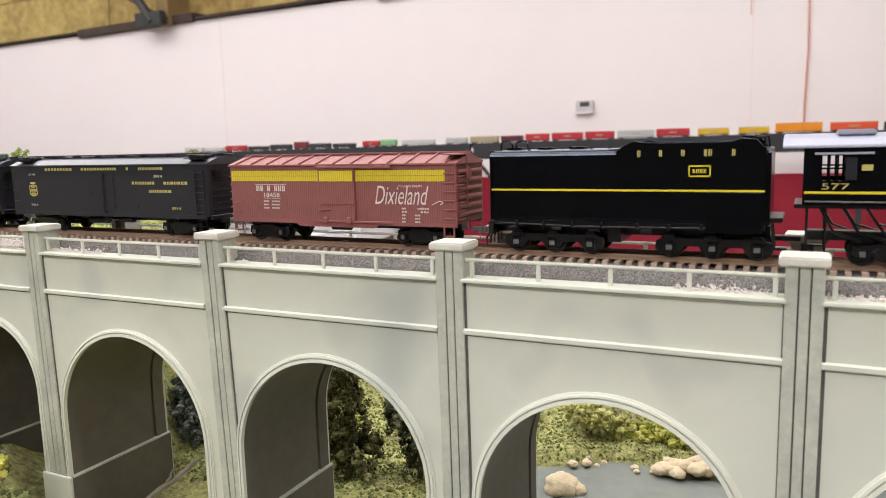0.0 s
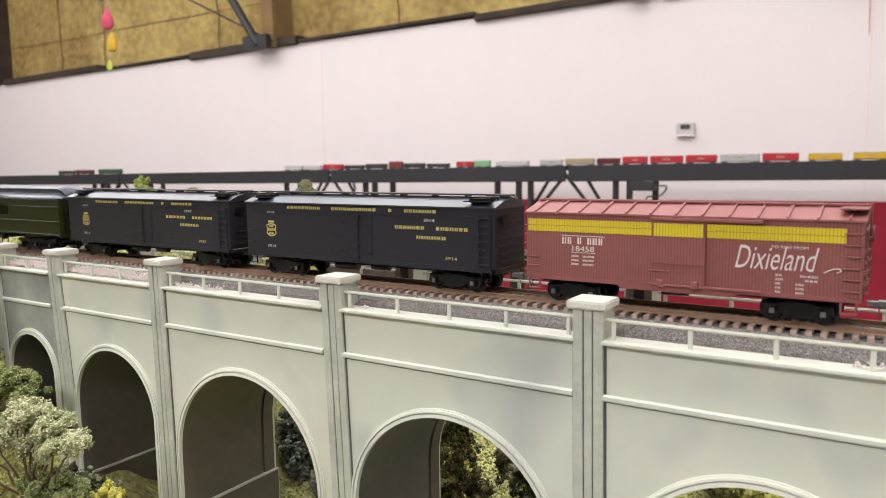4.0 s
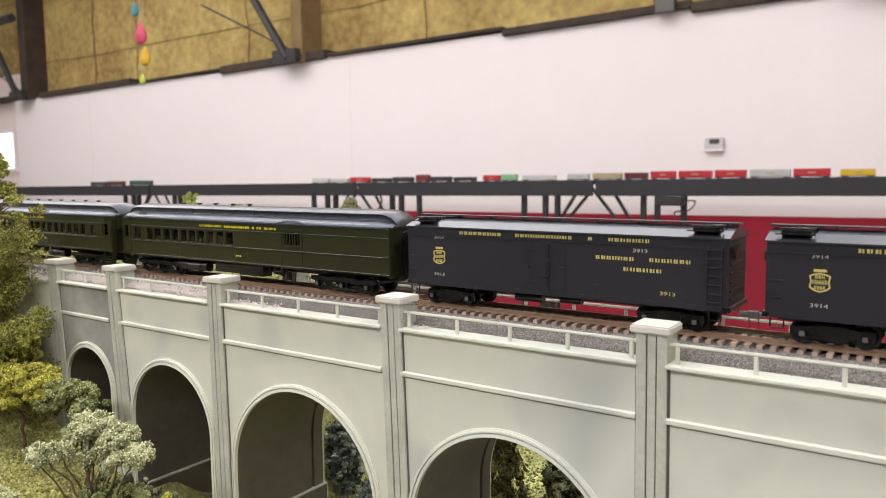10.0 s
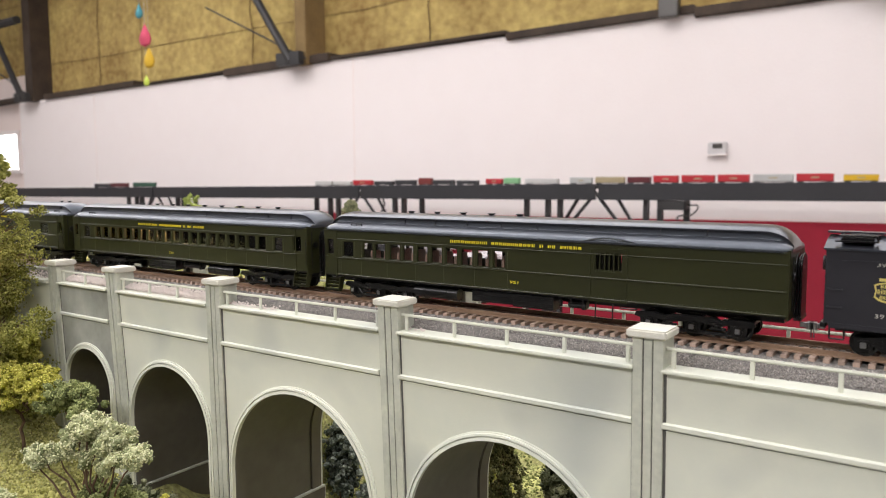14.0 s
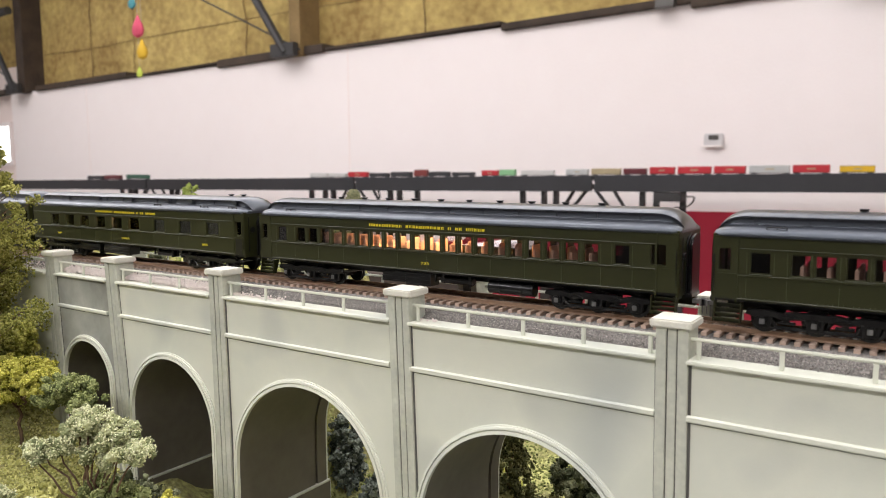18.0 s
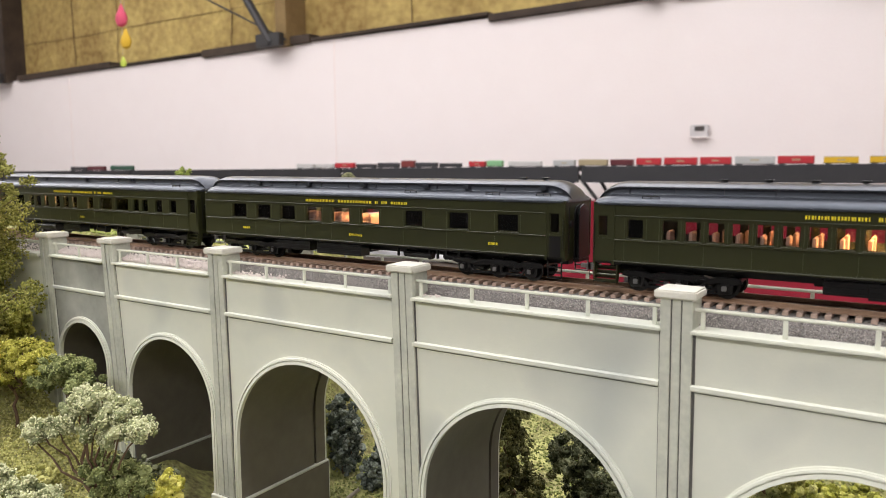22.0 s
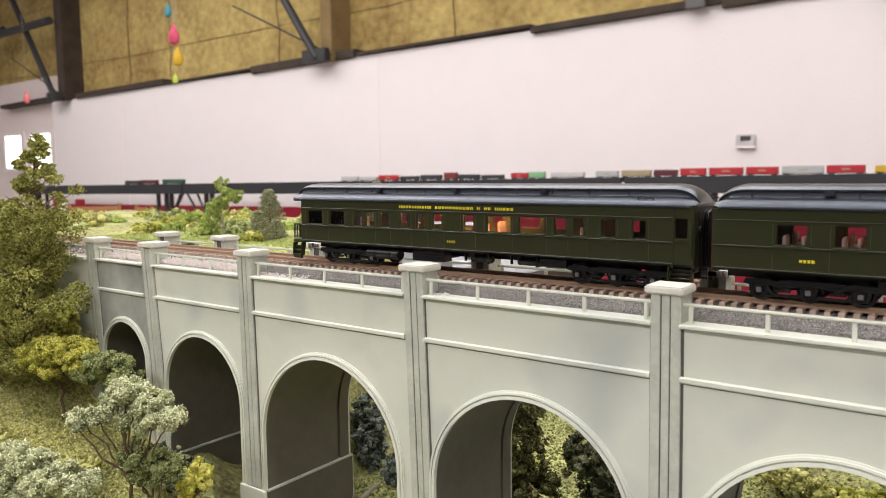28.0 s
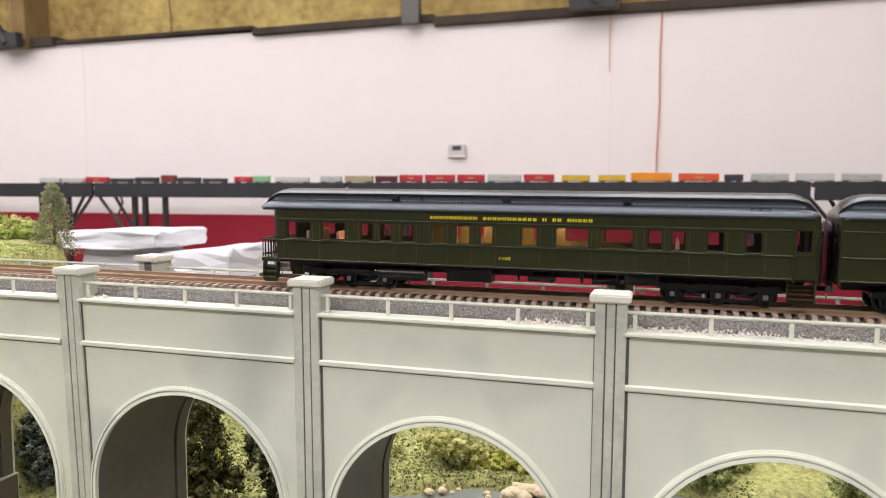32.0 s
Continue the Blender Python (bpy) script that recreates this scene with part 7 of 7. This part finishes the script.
# behind the track
for k, (x, y, h, r) in enumerate(((-500, 190, 45, 16), (-524, 226, 66, 20), (-500, 214, 34, 15), (-506, 272, 56, 18), (-385, 250, 74, 20))):
    conifer(x, y, h, r, 60 + k, base=-27, size=1.05)
tree("sapling", "sparse lime-green sapling with pale forked twigs", -560, 190, [(-545, 190, 34, 12, 10, 10), (-572, 192, 18, 16, 12, 12), (-590, 195, 2, 14, 12, 10), (-556, 188, 44, 9, 8, 7)], M_LEAF_LIME, 71, 1.5, 0.7, M_TRUNK_PALE, 1.2, base=-14)
g = np.random.RandomState(5)
lab = ("mixed green brush clump behind the track", "olive brush clump behind the track", "lime-green brush clump behind the track")
for k in range(64):
    x, y = g.uniform(-1080, -590), g.uniform(170, 420)
    s = g.uniform(7, 17)
    m = (M_LEAF_BRUSH, M_LEAF_MID, M_LEAF_LIME, M_LEAF_OLIVE)[k % 4]
    bush(x, y, ground_z(x, y) + s * 0.3, s * 1.4, s, s * 0.75, m, 200 + k, lab[k % 3], 2.4, 0.6)
for k, (x, y, s, m) in enumerate(((-470, 300, 18, M_LEAF_LIME), (-500, 310, 22, M_LEAF_BRUSH), (-520, 340, 16, M_LEAF_MID), (-540, 330, 24, M_LEAF_LIME), (-490, 170, 10, M_LEAF_OLIVE), (-520, 120, 6, M_LEAF_DARK), (-1000, 130, 26, M_LEAF_MID), (-900, 120, 22, M_LEAF_OLIVE), (-760, -60, 40, M_LEAF_MID), (-700, -40, 30, M_LEAF_PALE))):
    bush(x, y, ground_z(x, y) + s * 0.4, s * 1.3, s, s * 0.8, m, 260 + k, lab[k % 3], 1.8)

# seen through the arches
tree("broadleaf_tree", "tall dark drooping model tree behind the arch", -150, 150, [(-150, 150, -115, 18, 18, 22), (-156, 150, -150, 22, 20, 24), (-148, 152, -185, 24, 20, 22), (-160, 150, -205, 24, 20, 18)], M_LEAF_DROOP, 31, 1.9, 1.0, tr=3)
tree("broadleaf_tree", "dark round model tree behind the arch", -98, 165, [(-104, 165, -150, 20, 18, 16), (-82, 165, -160, 18, 16, 16), (-95, 165, -178, 20, 18, 16), (-74, 170, -180, 12, 12, 14)], M_LEAF_DARK, 32, 1.7, 1.1, tr=2.4)
bush(-298, 132, -164, 22, 18, 44, M_LEAF_BLUE, 33, "dark blue-green bush on the slope behind the arch", 1.5, 1.3)
bush(-262, 132, -186, 17, 15, 20, M_LEAF_BLUE, 34, "dark blue-green bush on the slope behind the arch", 1.5, 1.3)
tree("broadleaf_tree", "broad dark model tree on the river bank", 330, 170, [(322, 170, -120, 30, 26, 22), (350, 172, -140, 34, 28, 24), (310, 168, -150, 26, 24, 20)], M_LEAF_MID, 35, 1.9, 1.0, tr=3.5)
for k, (x, y, z, a, b, c, m) in enumerate(((40, 395, -120, 30, 20, 26, M_LEAF_BRUSH), (80, 400, -112, 26, 20, 24, M_LEAF_OLIVE), (0, 300, -190, 34, 14, 12, M_LEAF_BRUSH), (60, 308, -198, 40, 12, 10, M_LEAF_OLIVE), (120, 320, -200, 34, 12, 12, M_LEAF_BRUSH), (-60, 300, -205, 30, 14, 10, M_LEAF_BRUSH),
                                          (160, 380, -140, 30, 20, 30, M_LEAF_MID), (110, 430, -95, 34, 18, 20, M_LEAF_BRUSH), (-20, 420, -110, 40, 20, 22, M_LEAF_BRUSH), (230, 330, -190, 30, 16, 18, M_LEAF_MID), (-200, 210, -195, 22, 18, 16, M_LEAF_OLIVE), (-120, 230, -205, 26, 16, 10, M_LEAF_LIME))):
    bush(x, y, z, a, b, c, m, 300 + k, "shaggy green bush on the bank behind the viaduct", 1.9)
for k, (x, y) in enumerate(((-95, 190), (-85, 205), (30, 350), (150, 300))):
    bm = B()
    limb(bm, (0, 0, -3), (3, 0, 46), 1.6, 0.6, k, 1)
    tagged(part("dead_trunk", bm, M_TRUNK, at=pose(x * MM, y * MM, ground_z(x, y) * MM)), "bare brown tree stump on the bank", "stump")
bm = B()
limb(bm, (-262, 40, -205), (-236, 80, -176), 2.4, 1.4, 9, 2)
limb(bm, (-250, 60, -190), (-240, 58, -176), 1.2, 0.6, 10, 1)
tagged(part("fallen_log", bm, M_TRUNK_PALE), "pale fallen log under the arch", "log")


def rock(x, y, z, s, seed, flat=0.6):
    g = np.random.RandomState(seed)
    bm = B()
    bmesh.ops.create_icosphere(bm, subdivisions=3, radius=s)
    for v in bm.verts:
        n = v.co.normalized()
        k = 1 + 0.28 * noise.noise(n * 1.6 + Vector((seed, 0, 0))) + 0.12 * noise.noise(n * 5 + Vector((0, seed, 0)))
        v.co = Vector((v.co.x * k * g.uniform(0.98, 1.02), v.co.y * k, v.co.z * k * flat))
    tagged(part("river_rock", bm, M_ROCK, at=pose(x * MM, y * MM, z * MM), smooth="all"), "tan river boulder at the water's edge", "rock", "river boulders")


g = np.random.RandomState(8)
rock(-2, 214, -214, 13, 1, 0.7)
rock(9, 217, -216, 8, 2)
for k in range(26):
    rock(g.uniform(62, 128), g.uniform(266, 292), -214 + g.uniform(-2, 6), g.uniform(4, 9), 10 + k)
for k in range(14):
    rock(g.uniform(-60, 60), g.uniform(256, 278), -216 + g.uniform(-2, 2), g.uniform(2, 4.5), 50 + k)

# loose turf over the slopes, and pale stones along the deck
g = np.random.RandomState(9)
n = 38000
P = np.stack([g.uniform(-620, -200, n), g.uniform(-150, 5, n)], 1)
Z = np.array([ground_z(*p) for p in P])
part_pts = np.column_stack([P, Z + g.uniform(-0.2, 0.8, n)])
tagged(part("grass_turf", chips("grass_turf", part_pts, g.uniform(0.35, 1.7, n), M_LEAF_BRUSH, 91), M_LEAF_BRUSH), "loose yellow-green ground turf on the slope", "grass", kind="stuff")
n = 26000
P = np.stack([g.uniform(-320, 260, n), g.uniform(88, 440, n)], 1)
Z = np.array([ground_z(*p) for p in P])
ok = Z > -217
tagged(part("grass_turf", chips("grass_turf", np.column_stack([P, Z + 0.4])[ok], g.uniform(0.7, 2.2, ok.sum()), M_TURF, 92), M_TURF), "shaggy yellow-green turf behind the viaduct", "grass", kind="stuff")
n = 9000
P = np.stack([g.uniform(-700, -300, n), g.uniform(96, 230, n)], 1)
Z = np.array([ground_z(*p) for p in P])
tagged(part("grass_turf", chips("grass_turf", np.column_stack([P, Z + 0.2]), g.uniform(0.6, 1.4, n), M_LEAF_LIME, 93), M_LEAF_LIME), "bright lime lawn behind the track", "grass", kind="stuff")
n = 30000
Y = np.concatenate([g.uniform(13, 28.5, n), g.uniform(64, 79, 5000)])
X = np.concatenate([g.uniform(-560, 440, n), g.uniform(-560, 440, 5000)])
Z = -12.85 + 4.65 * np.clip(1 - (np.abs(Y - TRACK_Y) - 19.5) / 13.5, 0, 1)
part("ballast", chips("ballast", np.column_stack([X, Y, Z + g.uniform(-0.1, 0.35, len(X))]), g.uniform(0.25, 0.6, len(X)), M_GRAIN, 95), M_GRAIN, track, "loose grey ballast grains", at=TR, kind="stuff")
pts = []
for x0, x1, n, hmax in ((-484, -415, 2100, 6.5), (-400, -296, 2900, 6.5), (-280, -235, 160, 2), (-132, -118, 20, 1.5), (112, 150, 130, 1.5), (166, 230, 190, 1.6), (230, 290, 60, 1.2), (-560, -500, 200, 4)):
    for _ in range(n):
        y = 8 + min(12, abs(g.normal(0, 5 if x0 < -290 else 2.2)))
        pts.append((g.uniform(x0, x1), y, -12.6 + 0.32 * (y - 9) + g.uniform(0, hmax) * 0.4))
part("loose_stone", chips("loose_stone", np.array(pts), g.uniform(0.4, 1.05, len(pts)), M_STONE_W, 94), M_STONE_W, track, "pale crushed stone along the deck edge", at=TR, kind="stuff")


# ---------------------------------------------------------------- the train's run: seconds, millimetres along the track
RUN = [
    (0, -1560.0), (0.5, -1546.7), (1, -1533.4), (1.5, -1520.0), (2, -1506.6), (2.5, -1493.1),
    (3, -1479.3), (3.5, -1464.7), (5.5, -1399.2), (6, -1380.1), (6.5, -1358.8), (7, -1335.3),
    (7.5, -1309.5), (8, -1282.1), (8.5, -1253.6), (9, -1225.1), (9.5, -1196.5), (10, -1168.4),
    (10.5, -1140.4), (11, -1112.6), (11.5, -1085.0), (12, -1057.7), (12.5, -1030.3), (13, -1002.9),
    (13.5, -975.3), (14, -947.4), (14.5, -919.2), (16.5, -804.8), (17, -775.9), (17.5, -746.9),
    (18, -717.7), (18.5, -688.2), (19, -658.6), (19.5, -628.8), (20, -599.1), (20.5, -569.5),
    (21, -540.3), (21.5, -511.3), (22, -482.3), (22.5, -453.3), (23, -424.2), (23.5, -395.1),
    (24, -366.0), (24.5, -336.8), (26.5, -219.9), (27, -190.6), (27.5, -161.3), (28, -132.0),
    (28.5, -102.6), (29, -73.0), (29.5, -43.3), (30, -13.3), (30.5, 16.8), (31, 46.6),
    (31.5, 76.2), (32, 105.6),
]


def motions():
    for thing, off in TRAIN:
        walk(thing, [(t, pose((s + off) * MM, TRACK_Y * MM, RAIL_Z * MM)) for t, s in RUN])


motions()
